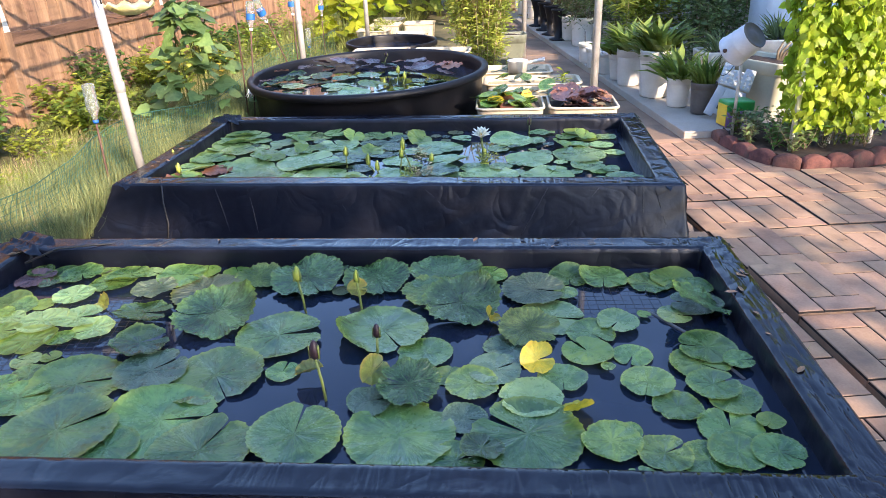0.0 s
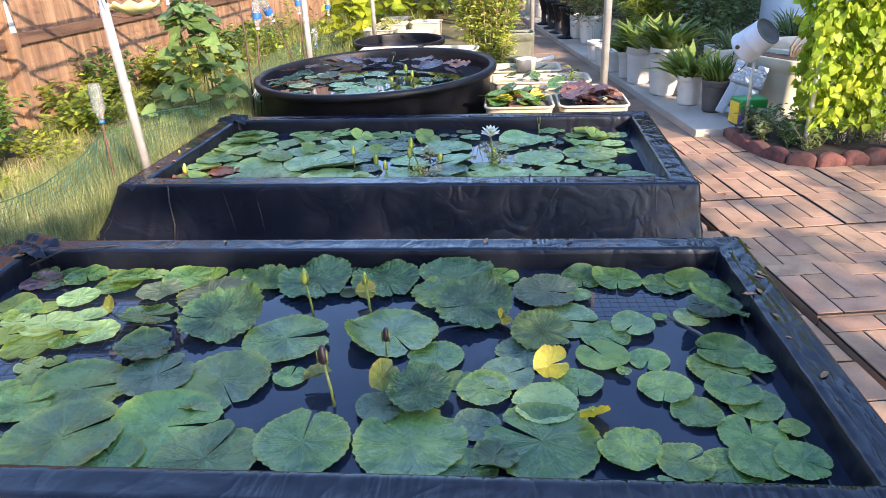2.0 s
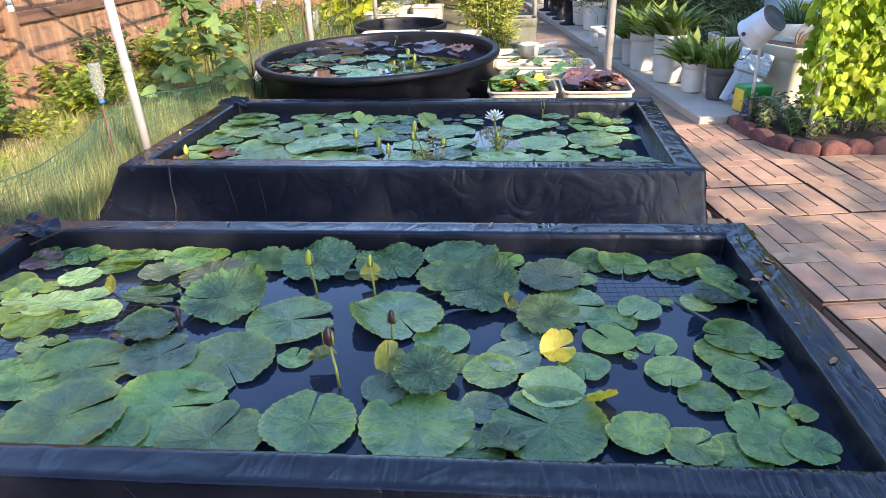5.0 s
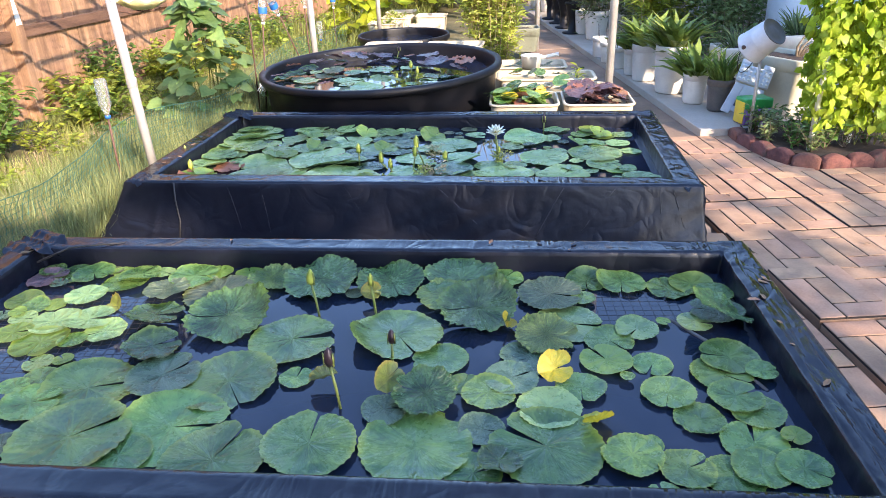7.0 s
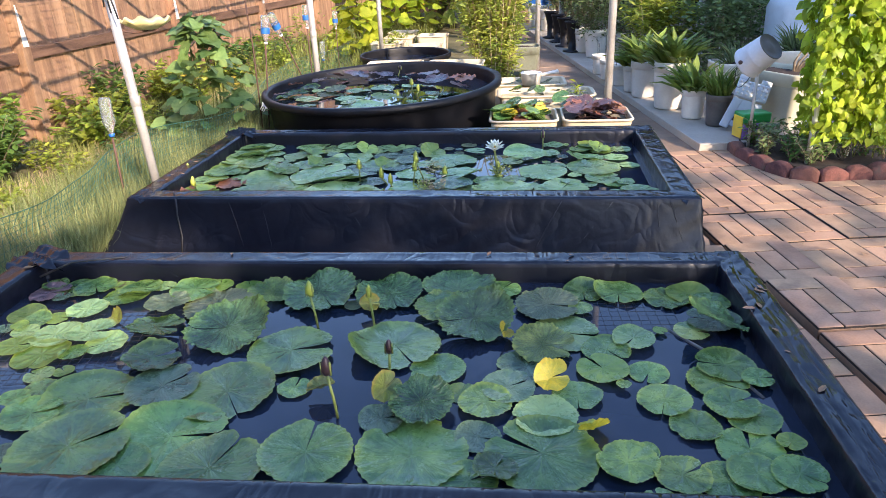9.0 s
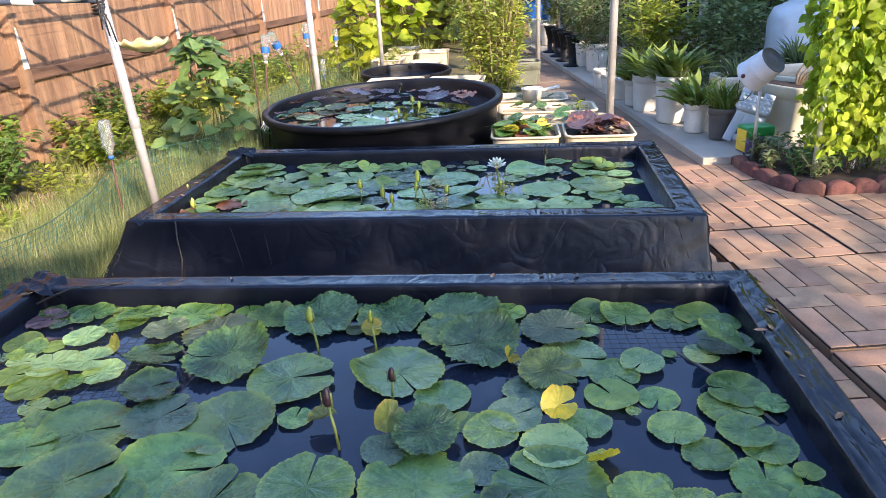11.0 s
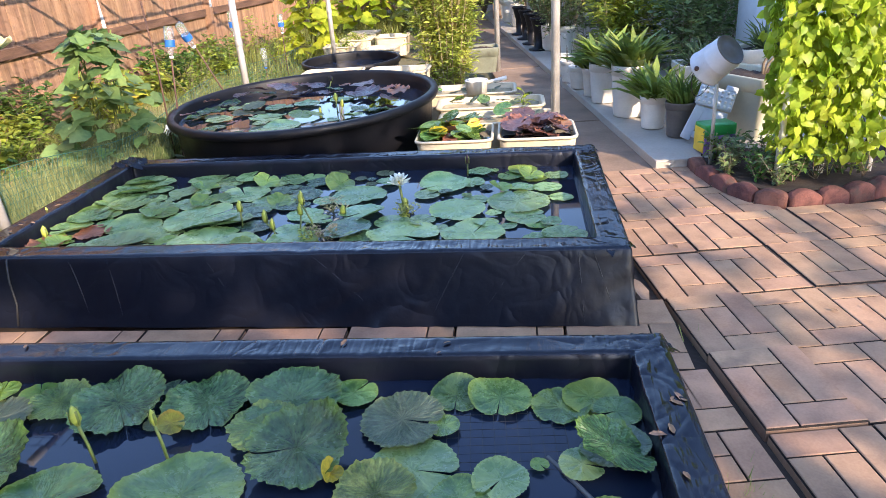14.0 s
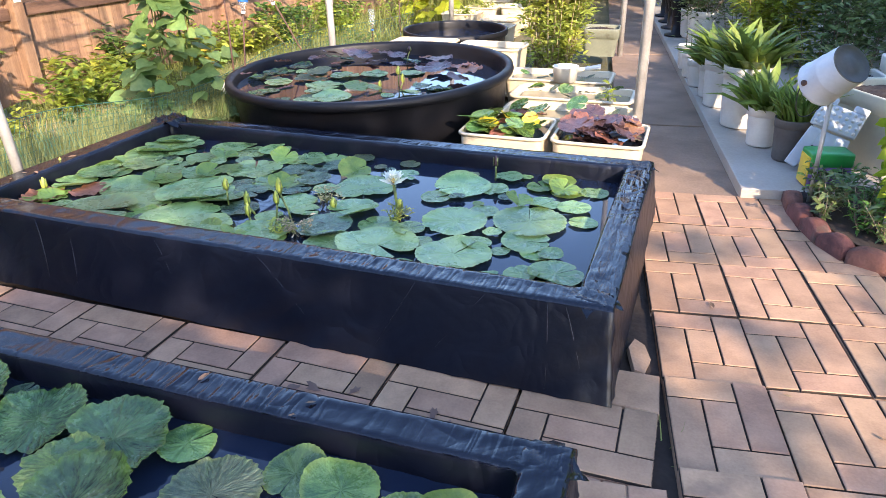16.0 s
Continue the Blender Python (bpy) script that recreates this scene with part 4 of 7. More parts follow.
# ---- foliage builders ----
LEAF_SHAPES = {
    # each leaf lies along +x, unit long and unit wide, its keel sunk along the midrib
    "ovate": ([(0, 0, 0), (0.3, 0.42, 0.07), (0.35, 0, 0), (0.3, -0.42, 0.07), (0.7, 0.3, 0.02), (0.72, 0, -0.05), (0.7, -0.3, 0.02), (1, 0, -0.16)],
              [(0, 2, 1), (0, 3, 2), (1, 2, 5, 4), (2, 3, 6, 5), (4, 5, 7), (5, 6, 7)]),
    "heart": ([(0, 0, 0), (-0.12, 0.3, 0.06), (0.2, 0.52, 0.09), (0.3, 0, 0), (0.2, -0.52, 0.09), (-0.12, -0.3, 0.06), (0.6, 0.36, 0.02), (0.65, 0, -0.06), (0.6, -0.36, 0.02), (1, 0, -0.2)],
              [(0, 3, 2, 1), (0, 5, 4, 3), (2, 3, 7, 6), (3, 4, 8, 7), (6, 7, 9), (7, 8, 9)]),
    "lobed": ([(0, 0, 0), (-0.1, 0.26, 0.05), (0.1, 0.5, 0.07), (0.25, 0.43, 0.05), (0.46, 0.45, 0.01), (0.66, 0.27, -0.02), (1, 0, -0.18), (0.66, -0.27, -0.02), (0.46, -0.45, 0.01), (0.25, -0.43, 0.05), (0.1, -0.5, 0.07), (-0.1, -0.26, 0.05), (0.4, 0, -0.03)],
              [(0, 12, 1), (1, 12, 2), (2, 12, 3), (3, 12, 4), (4, 12, 5), (5, 12, 6), (6, 12, 7), (7, 12, 8), (8, 12, 9), (9, 12, 10), (10, 12, 11), (11, 12, 0)]),
    "blade": ([(0, 0.5, 0), (0, -0.5, 0), (0.4, 0.42, 0.0), (0.4, -0.42, 0.0), (0.75, 0.28, -0.06), (0.75, -0.28, -0.06), (1, 0, -0.2)],
              [(0, 1, 3, 2), (2, 3, 5, 4), (4, 5, 6)]),
    "strap": ([(0, 0.25, 0), (0, 0, -0.03), (0, -0.25, 0), (0.35, 0.5, 0.02), (0.35, 0, -0.02), (0.35, -0.5, 0.02), (0.7, 0.42, -0.06), (0.7, 0, -0.09), (0.7, -0.42, -0.06), (1, 0, -0.28)],
              [(0, 1, 4, 3), (1, 2, 5, 4), (3, 4, 7, 6), (4, 5, 8, 7), (6, 7, 9), (7, 8, 9)]),
}


def foliage(name, shape, pos, way, length, width, material, parent=None, up=None, label="", seed=1):
    """Many leaves in one mesh: pos and way are n x 3 arrays, length and width arrays of n."""
    rs = np.random.RandomState(seed)
    pos, way = np.asarray(pos, float), np.asarray(way, float)
    n = len(pos)
    way = way / np.linalg.norm(way, axis=1)[:, None]
    ref = np.tile((0.0, 0.0, 1.0), (n, 1)) if up is None else np.asarray(up, float)
    ref = ref + rs.normal(0, 0.35, (n, 3))
    side = np.cross(ref, way)
    side /= np.maximum(np.linalg.norm(side, axis=1), 1e-6)[:, None]
    nor = np.cross(way, side)
    verts, faces = LEAF_SHAPES[shape]
    tv = np.array(verts)
    k = len(tv)
    L, Wd = np.asarray(length, float)[:, None], np.asarray(width, float)[:, None]
    co = pos[:, None, :] + (tv[None, :, 0] * L)[:, :, None] * way[:, None, :] + (tv[None, :, 1] * Wd)[:, :, None] * side[:, None, :] + (tv[None, :, 2] * L)[:, :, None] * nor[:, None, :]
    fl = [tuple(i * k + v for v in f) for i in range(n) for f in faces]
    me = bpy.data.meshes.new(name)
    me.from_pydata(co.reshape(-1, 3).tolist(), [], fl)
    me.polygons.foreach_set("use_smooth", [True] * len(fl))
    me.materials.append(material)
    ob = new(name, me)
    if parent:
        ob.parent = parent
    if label:
        ob["label"] = label
    return ob


def grow(rs, base, height, spread, stems, leaves, low=0.15, curve=0.3, foot=0.0):
    """Stem curves that fan out of a base, and leaf seats along them."""
    lines, seats, ways = [], [], []
    for s in range(stems):
        a = rs.uniform(0, 2 * math.pi)
        out = spread * math.sqrt(rs.uniform(0.02, 1))
        h = height * rs.uniform(0.62, 1.0)
        tip = np.array((math.cos(a) * out, math.sin(a) * out, h))
        mid = tip * np.array((0.4, 0.4, 0.55)) + rs.normal(0, curve * 0.12, 3)
        root = np.array((math.cos(a), math.sin(a), 0)) * out * foot
        pts = []
        for k in range(6):
            u = k / 5
            pts.append((1 - u) * root + (1 - u) ** 2 * np.zeros(3) + 2 * u * (1 - u) * mid + u * u * tip)
        lines.append([tuple(np.array(base) + q) for q in pts])
        for k in range(leaves):
            u = low + (1 - low) * rs.uniform(0, 1) ** 0.8
            q = (1 - u) * root + 2 * u * (1 - u) * mid + u * u * tip
            b = rs.uniform(0, 2 * math.pi)
            w = np.array((math.cos(b), math.sin(b), rs.uniform(-0.3, 0.7)))
            seats.append(np.array(base) + q + rs.normal(0, spread * (0.06 if foot == 0 else 0.17), 3))
            ways.append(w)
    return lines, np.array(seats), np.array(ways)


def shrub(name, x, y, z, height, spread, stems, leaves, size, shape, leaf, bark, label, category, seed, aspect=0.5, group="", stem_r=0.006, foot=0.0, low=0.15):
    rs = np.random.RandomState(seed)
    t = thing(name, pose(x, y, z), label, category, group)
    lines, seats, ways = grow(rs, (0, 0, 0), height, spread, stems, leaves, low, 0.3, foot)
    bm = bmesh.new()
    for ln in lines:
        tube(bm, ln, [stem_r * (1 - 0.7 * k / 5) for k in range(6)], 5)
    tagged(part("branch_work", bm, bark, t), kind="stuff")
    L = size * rs.uniform(0.6, 1.2, len(seats))
    foliage("leaves", shape, seats, ways, L, L * aspect, leaf, t, seed=seed)
    return t


# ---- posts and the net frame ----
def post(x, y, h, r=0.03, lean=(0, 0)):
    t = thing("metal_post", pose(x, y, 0), "round galvanised metal pipe post standing in the ground", "post", "posts")
    bm = bmesh.new()
    tube(bm, [(0, 0, -0.03), (lean[0] * 0.5, lean[1] * 0.5, h / 2), (lean[0], lean[1], h)], r, 16)
    part("pipe", bm, METAL, t)
    bm = bmesh.new()
    lathe(bm, [(r, 0), (r * 1.12, 0.004), (r * 1.12, 0.05), (r, 0.055)], 16)
    part("coupling", bm, METAL, t).location = (lean[0] * 0.5, lean[1] * 0.5, h / 2)
    return t


post(-1.785, 3.78, 1.30, 0.024, (-0.035, -0.04))
post(-1.70, 6.72, 1.33, 0.028)
post(-1.64, 9.45, 1.33, 0.028)
post(0.88, 5.66, 2.7, 0.029, (0.0, 0.0))
post(0.38, 8.9, 2.7, 0.029)

frame_t = thing("net_frame", pose(0, 0, 0), "low frame of dark plastic pipes with white couplers under a net", "frame")


def frame_pipe(name, a, b, material, couplers, r=0.016):
    """A pipe that sags a little, with white sleeves along it."""
    a, b = Vector(a), Vector(b)
    bm = bmesh.new()
    tube(bm, [a.lerp(b, u / 8) + Vector((0, 0, -0.012 * math.sin(u * 2.3 + a.x * 5) ** 2)) for u in range(9)], r, 10)
    part(name, bm, material, frame_t)
    way = (b - a).normalized()
    for u in couplers:
        q = a.lerp(b, u) + Vector((0, 0, -0.006))
        bm = bmesh.new()
        tube(bm, [q - way * 0.055, q - way * 0.05, q + way * 0.05, q + way * 0.055], [r * 1.2, r * 1.42, r * 1.42, r * 1.2], 12)
        part("coupler", bm, PVC, frame_t, "white plastic coupler")


for k, x in enumerate((-1.82, -2.2, -2.62, -3.05, -3.5)):
    frame_pipe("long_pipe", (x, 3.62 if k else 3.5, 1.325 + 0.022 * k), (x + 0.18 + 0.02 * k, 9.5, 1.335 + 0.02 * k), DARKPIPE, (0.0, 0.12, 0.31, 0.52, 0.78) if k == 0 else (0.2 + 0.07 * k, 0.6 + 0.05 * k))
for k, y in enumerate((3.66, 4.35, 5.1, 5.95, 6.72, 7.6, 8.5, 9.45)):
    frame_pipe("cross_pipe", (-1.80 + (y - 3.66) * 0.03, y, 1.302 + 0.012 * (k > 0)), (-3.95, y - 0.1, 1.37 + 0.01 * (k % 3)), METAL if k % 3 == 1 else DARKPIPE, (0.17, 0.55) if k == 0 else (0.05, 0.62))
bm = bmesh.new()
box(bm, -2.35, -2.24, 3.42, 3.50, 1.335, 1.365, 0.004)
part("clamp", bm, IRON, frame_t, "black clamp block", smooth=False)
bm = bmesh.new()
for k in range(5):
    a = k * 1.3
    tube(bm, [(-1.82 + 0.03 * math.cos(a + u), 3.70 + 0.03 * math.sin(a + u), 1.22 + 0.02 * k + 0.004 * u) for u in range(7)], 0.005, 5)
for k in range(3):
    tube(bm, [(-1.80, 3.67, 1.29), (-1.79 + 0.02 * k, 3.65, 1.23 - 0.02 * k), (-1.80 + 0.03 * k, 3.66, 1.16 - 0.03 * k)], 0.004, 5)
part("lashing", bm, IRON, frame_t, "knotted black cord")
bm = bmesh.new()
rs = np.random.RandomState(3)
for k in range(120):
    y = 2.2 + k * 0.0615
    sag = rs.uniform(0.01, 0.05)
    tube(bm, [(-3.7, y, 1.44), (-2.7, y + rs.uniform(-0.03, 0.03), 1.40 - sag), (-1.8 if y > 3.6 else -2.7, y, 1.345 if y > 3.6 else 1.40)], 0.0022, 3, False)
for k in range(26):
    x = -3.7 + k * 0.0775
    zn = 1.345 + (-1.8 - x) * 0.05
    tube(bm, [(x, 3.6 if x > -2.8 else 2.2, zn), (x + 0.02, 6, zn - 0.03), (x, 9.4, zn)], 0.0022, 3, False)
tagged(part("net", bm, NET_BLACK, frame_t, "black bird net"), kind="stuff")


# ---- board fence ----
fence_rnd = random.Random(8)
fence_m = pose(-4.15, 0.0, 0, 0, 0, -3.2)
fence = thing("wall_fence", fence_m, "tall brown cedar board fence with a dark mid rail", "fence", kind="structure")
board_me = []
for k in range(5):
    bm = bmesh.new()
    hh = 2.0 + 0.012 * k
    box(bm, -0.011, 0.011, -0.068, 0.068, 0.03, hh, 0.003)
    for v in bm.verts:
        if v.co.z > hh - 0.01 and abs(v.co.y) > 0.05:
            v.co.z -= 0.025
    me = bpy.data.meshes.new("board")
    bm.to_mesh(me)
    bm.free()
    me.materials.append(FENCE)
    board_me.append(me)


def fence_run(parent, length, start=0.0):
    k = 0
    y = start
    while y < length:
        b = new("board", board_me[fence_rnd.randrange(5)])
        b.parent = parent
        b.matrix_basis = pose(fence_rnd.uniform(-0.004, 0.004), y, fence_rnd.uniform(-0.015, 0.01), fence_rnd.uniform(-0.3, 0.3), 0, fence_rnd.uniform(-1.2, 1.2))
        y += 0.1395
        k += 1


fence_run(fence, 17.5, 0.6)
for k in range(8):
    y = 0.9 + k * 2.35
    bm = bmesh.new()
    box(bm, 0.013, 0.05, 0.06, 2.29, 0.66, 0.75, 0.004)
    r = part("rail", bm, RAIL, fence, "dark weathered wooden rail", smooth=False)
    r.location.y = y
    r.rotation_euler = (radians(fence_rnd.uniform(-0.6, 0.6)), 0, 0)
    bm = bmesh.new()
    box(bm, 0.012, 0.10, -0.045, 0.045, 0, 1.80, 0.004)
    part("fence_post", bm, FENCE, fence, smooth=False).location.y = y
    bm = bmesh.new()
    box(bm, 0.101, 0.106, -0.03, 0.03, 0.77, 1.09)
    for v in bm.verts:
        if v.co.z > 1.0:
            v.co.y = v.co.y * 0.15 - 0.012
    part("metal_strap", bm, WHITE, fence, "pale metal strap", smooth=False).location.y = y

back_m = pose(-3.3, 17.4, 0, 0, 0, -97)
back = thing("wall_back_fence", back_m, "far brown board fence closing the yard", "fence", kind="structure")
fence_run(back, 13.0, 0.1)
back.scale = (1, 1, 1.08)


# ---- bottles on rods ----
def rod_bottle(x, y, h, lean, label, blue=True, r=0.034, size=1.0):
    t = thing("bottle_on_rod", pose(x, y, 0), label, "bottle", "bottles on rods")
    bm = bmesh.new()
    tube(bm, [(0, 0, -0.05), (lean[0], lean[1], h)], 0.006, 7)
    part("rod", bm, RUSTY, t)
    tilt = Vector((lean[0], lean[1], h)).to_track_quat("Z", "Y").to_matrix().to_4x4()
    bm = bmesh.new()
    prof = [(0.012, 0), (0.013, 0.02), (r * 0.6, 0.045), (r, 0.075)]
    for k in range(8):
        z = 0.085 + k * 0.013
        prof += [(r, z), (r * 0.93, z + 0.006)]
    prof += [(r, 0.195), (r * 0.8, 0.21), (0, 0.212)]
    lathe(bm, prof, 20)
    bt = part("bottle", bm, CLEAR, t, "clear ribbed upturned plastic bottle")
    bt.matrix_basis = Matrix.Translation((lean[0], lean[1], h - 0.02)) @ tilt @ Matrix.Diagonal((size, size, size, 1))
    if blue:
        bm = bmesh.new()
        lathe(bm, [(r * 1.01, 0.075), (r * 1.02, 0.08), (r * 1.02, 0.115), (r * 1.01, 0.12)], 20)
        part("wrapper", bm, BLUE, bt, "torn blue label band")
    bm = bmesh.new()
    lathe(bm, [(0, -0.004), (0.015, -0.004), (0.016, 0.012), (0.012, 0.013)], 14)
    part("cap_ring", bm, BLUE if not blue else PVC, bt)


rod_bottle(-2.02, 3.80, 0.50, (0.01, 0, 0), "clear upturned bottle on a rusty rod in the grass", False)
rod_bottle(-1.82, 5.60, 0.76, (0.06, 0.05, 0), "clear bottle with blue label on a dark rod", True)
rod_bottle(-1.62, 6.48, 0.78, (-0.14, -0.46, 0), "clear bottle with blue label on a leaning rod", True)
rod_bottle(-1.84, 7.0, 0.74, (0.0, 0.0, 0), "clear bottle on a thin rod beside a post", True)
rod_bottle(-2.12, 9.05, 0.53, (0.0, 0.0, 0), "clear bottle on a thin rod among weeds", True)
rod_bottle(-2.09, 8.27, 0.26, (0.0, 0.0, 0), "pale bottle upturned on a short rod", False)
rod_bottle(-2.2, 10.6, 0.70, (0.0, 0.0, 0), "clear bottle on a rod beside leafy vine", True)
bm = bmesh.new()
tube(bm, [(0, 0, -0.05), (0.015, 0.01, 0.7), (0.0, 0.0, 1.36)], 0.006, 7)
o = part("thin_rod", bm, RUSTY)
o.matrix_basis = pose(-1.85, 5.56, 0)
tagged(o, "tall thin dark rod standing beside the tub", "rod")

# ---- scalloped dish on a stake ----
dish = thing("bird_dish", pose(-1.755, 3.94, 1.02), "shallow scalloped glass dish with yellow rim on a post", "dish")
bm = bmesh.new()
tube(bm, [(-0.06, -0.18, 0.02), (-0.03, -0.08, -0.005), (0.0, 0.0, -0.002), (0.06, 0.0, 0.0)], 0.006, 8)
part("bracket", bm, RUSTY, dish)
bm = bmesh.new()
lathe(bm, [(0, 0), (0.07, 0.005), (0.14, 0.035), (0.18, 0.062), (0.176, 0.066), (0.135, 0.042), (0.07, 0.014), (0, 0.01)], 48)
for v in bm.verts:
    a = math.atan2(v.co.y, v.co.x)
    rr = math.hypot(v.co.x, v.co.y)
    v.co.z += 0.012 * math.sin(a * 9) * max(0, rr - 0.12) / 0.06
bl = part("bowl", bm, DISH, dish, "pale yellow scalloped bowl")
bl.scale = (0.72, 0.72, 0.9)

# ---- green garden net ----
net_t = thing("garden_net", pose(0, 0, 0), "sagging green plastic garden net beside the pond", "net")
bm = bmesh.new()
line = [(-2.0, 1.3), (-1.95, 2.3), (-1.98, 3.2), (-2.02, 3.8), (-1.95, 4.4), (-1.86, 5.2), (-1.95, 6.3), (-2.0, 7.6), (-1.95, 9.2)]


def along(u):
    k = min(int(u), len(line) - 2)
    a, b = Vector(line[k]), Vector(line[k + 1])
    return a.lerp(b, u - k)


steps = 190
for row in range(12):
    pts = []
    for s in range(steps + 1):
        u = s / steps * (len(line) - 1)
        q = along(u)
        hh = (0.37 + 0.05 * math.sin(u * 2.2)) * row / 11
        pts.append((q.x + 0.02 * noise.noise((u * 3, row * 0.4, 0)) - 0.07 * math.sin(row / 11 * 2.5), q.y, hh))
    tube(bm, pts, 0.003 if row == 11 else 0.0014, 3, False)
for s in range(steps):
    u = (s + 0.3) / steps * (len(line) - 1)
    q = along(u)
    pts = []
    for row in range(0, 12, 2):
        hh = (0.37 + 0.05 * math.sin(u * 2.2)) * row / 10
        pts.append((q.x + 0.02 * noise.noise((u * 3, row * 0.4, 0)) - 0.07 * math.sin(row / 10 * 2.5), q.y + 0.012 * math.sin(row + s), hh))
    tube(bm, pts, 0.0017, 3, False)
part("mesh", bm, NET, net_t)

# ---- grass bank ----
rs = np.random.RandomState(12)


def grass(name, n, x0, x1, y0, y1, low, high, width, material, label, seed, patch=0.0):
    r = np.random.RandomState(seed)
    p = np.column_stack((r.uniform(x0, x1, n), r.uniform(y0, y1, n), np.full(n, -0.05)))
    keep = np.array([noise.noise((q[0] * 1.6, q[1] * 1.6, seed)) > -0.5 + patch for q in p])
    p = p[keep]
    n = len(p)
    a = r.uniform(0, 2 * math.pi, n)
    w = np.column_stack((np.cos(a) * 0.55, np.sin(a) * 0.55, np.full(n, 1.0) * r.uniform(0.35, 1.4, n)))
    ob = foliage(name, "blade", p, w, r.uniform(low, high, n), r.uniform(0.6, 1.2, n) * width, material, seed=seed, up=np.column_stack((np.cos(a), np.sin(a), np.zeros(n))))
    return tagged(ob, label, "grass", kind="stuff")


grass("grass", 42000, -4.0, -1.95, 0.8, 9.5, 0.05, 0.17, 0.0055, GRASS, "bright yellow-green grass in sun", 2, 0.25)
grass("onion_grass", 24000, -2.6, -1.86, 1.2, 8.0, 0.12, 0.33, 0.0045, GRASS_BLUE, "thin blue-green onion blades beside the net", 5, 0.15)
grass("pale_grass", 12000, -2.45, -1.84, 2.6, 6.4, 0.14, 0.36, 0.004, GRASS_BLUE, "pale slender grass crowding the net", 6, -0.2)
grass("dry_grass", 9500, -3.1, -2.0, 1.2, 7.5, 0.08, 0.2, 0.0035, GRASS_DRY, "dry straw-coloured grass blades", 7, 0.35)
for k, (x, y) in enumerate(((-2.25, 3.2), (-2.45, 3.9), (-2.2, 4.6), (-2.5, 2.7), (-2.3, 2.2), (-2.6, 4.4), (-2.75, 3.4))):
    grass("grass_tuft", 520, x - 0.16, x + 0.16, y - 0.2, y + 0.2, 0.12, 0.3, 0.004, GRASS_DRY if k % 3 == 0 else GRASS, "taller tuft of seeding grass on the bank", 70 + k, -0.6)
grass("far_grass", 6000, -3.6, -1.4, 9.0, 16.0, 0.12, 0.35, 0.010, GRASS, "bright green grass farther along the fence", 9, 0.2)
grass("joint_weeds", 260, 1.17, 1.27, 2.2, 3.2, 0.04, 0.12, 0.004, GRASS, "weeds growing in the gap between slabs", 19, 0.5)

# ---- plants along the fence ----
for k in range(16):
    y = 2.6 + k * 0.48
    shrub("garden_plant", -3.62 + 0.03 * y + 0.3 * math.sin(k * 2.3), y, -0.04, 0.46 + 0.10 * math.sin(k * 1.7), 0.40, 18, 34, 0.085, "ovate", LEAF_BUSH if k % 4 else LEAF_MID, BARK,
          "low leafy green plant in the bed along the fence", "plant", 100 + k, 0.55, "plants along the fence", 0.004)
for k in range(12):
    y = 2.0 + k * 0.36
    shrub("garden_plant", -3.05 + 0.3 * math.sin(k * 2.9), y, -0.05, 0.22 + 0.06 * math.sin(k * 1.3), 0.26, 12, 20, 0.06, "ovate", LEAF_BUSH if k % 3 else LEAF_MID, BARK,
          "low spreading green weed in the grass bank", "plant", 160 + k, 0.5, "plants along the fence", 0.003)
for k, (x, y, h) in enumerate([(-2.9, 8.2, 0.55), (-3.0, 9.4, 0.6), (-2.5, 9.9, 0.5), (-2.2, 8.0, 0.35), (-3.1, 10.8, 0.7), (-2.4, 11.5, 0.6), (-2.6, 7.6, 0.5)]):
    shrub("garden_plant", x, y, -0.04, h, 0.34, 12, 22, 0.06, "ovate", LEAF_MID if k % 2 else LEAF_BUSH, BARK, "leafy green weed growing beside the fence", "plant", 140 + k, 0.45, "plants along the fence", 0.004)


def vine(x, y, height, spread, leaves, seed, leaf, label, size=0.125):
    rs = np.random.RandomState(seed)
    t = thing("vine_plant", pose(x, y, -0.04), label, "plant")
    lines, seats, ways = [], [], []
    for s in range(9):
        a = rs.uniform(0, 6.28)
        pts = []
        for k in range(7):
            u = k / 6
            pts.append((math.cos(a) * spread * 0.35 * u + 0.04 * math.sin(5 * u + s), math.sin(a) * spread * 0.35 * u, height * u * rs.uniform(0.92, 1.0)))
        lines.append(pts)
    bm = bmesh.new()
    for ln in lines:
        tube(bm, ln, 0.005, 5)
    tagged(part("branch_work", bm, STEM, t), kind="stuff")
    for k in range(leaves):
        u = rs.uniform(0.12, 1.0)
        a = rs.uniform(0, 6.28)
        out = spread * (1.05 - 0.85 * u) * rs.uniform(0.25, 1.0)
        seats.append((math.cos(a) * out, math.sin(a) * out, height * u))
        b = a + rs.normal(0, 0.6)
        ways.append((math.cos(b), math.sin(b), rs.uniform(-0.45, 0.1)))
    L = size * rs.uniform(0.6, 1.2, leaves)
    ups = np.asarray(seats) * np.array((0.6, 0.6, 0)) + rs.normal(0, 0.3, (leaves, 3)) + np.array((0.1, -0.3, 1.1))
    foliage("leaves", "lobed", seats, ways, L, L * 1.1, leaf, t, up=ups, seed=seed)
    bm = bmesh.new()
    for k in range(7):
        a, u = rs.uniform(0, 6.28), rs.uniform(0.15, 0.6)
        lathe(bm, [(0, 0), (0.012, 0.008), (0.026, 0.016), (0.02, 0.019), (0, 0.012)], 10, m=Matrix.Translation((math.cos(a) * spread * 0.8 * (1 - u), math.sin(a) * spread * 0.8 * (1 - u), height * u)))
    part("blossoms", bm, STAMEN, t, "small yellow blossoms")
    return t


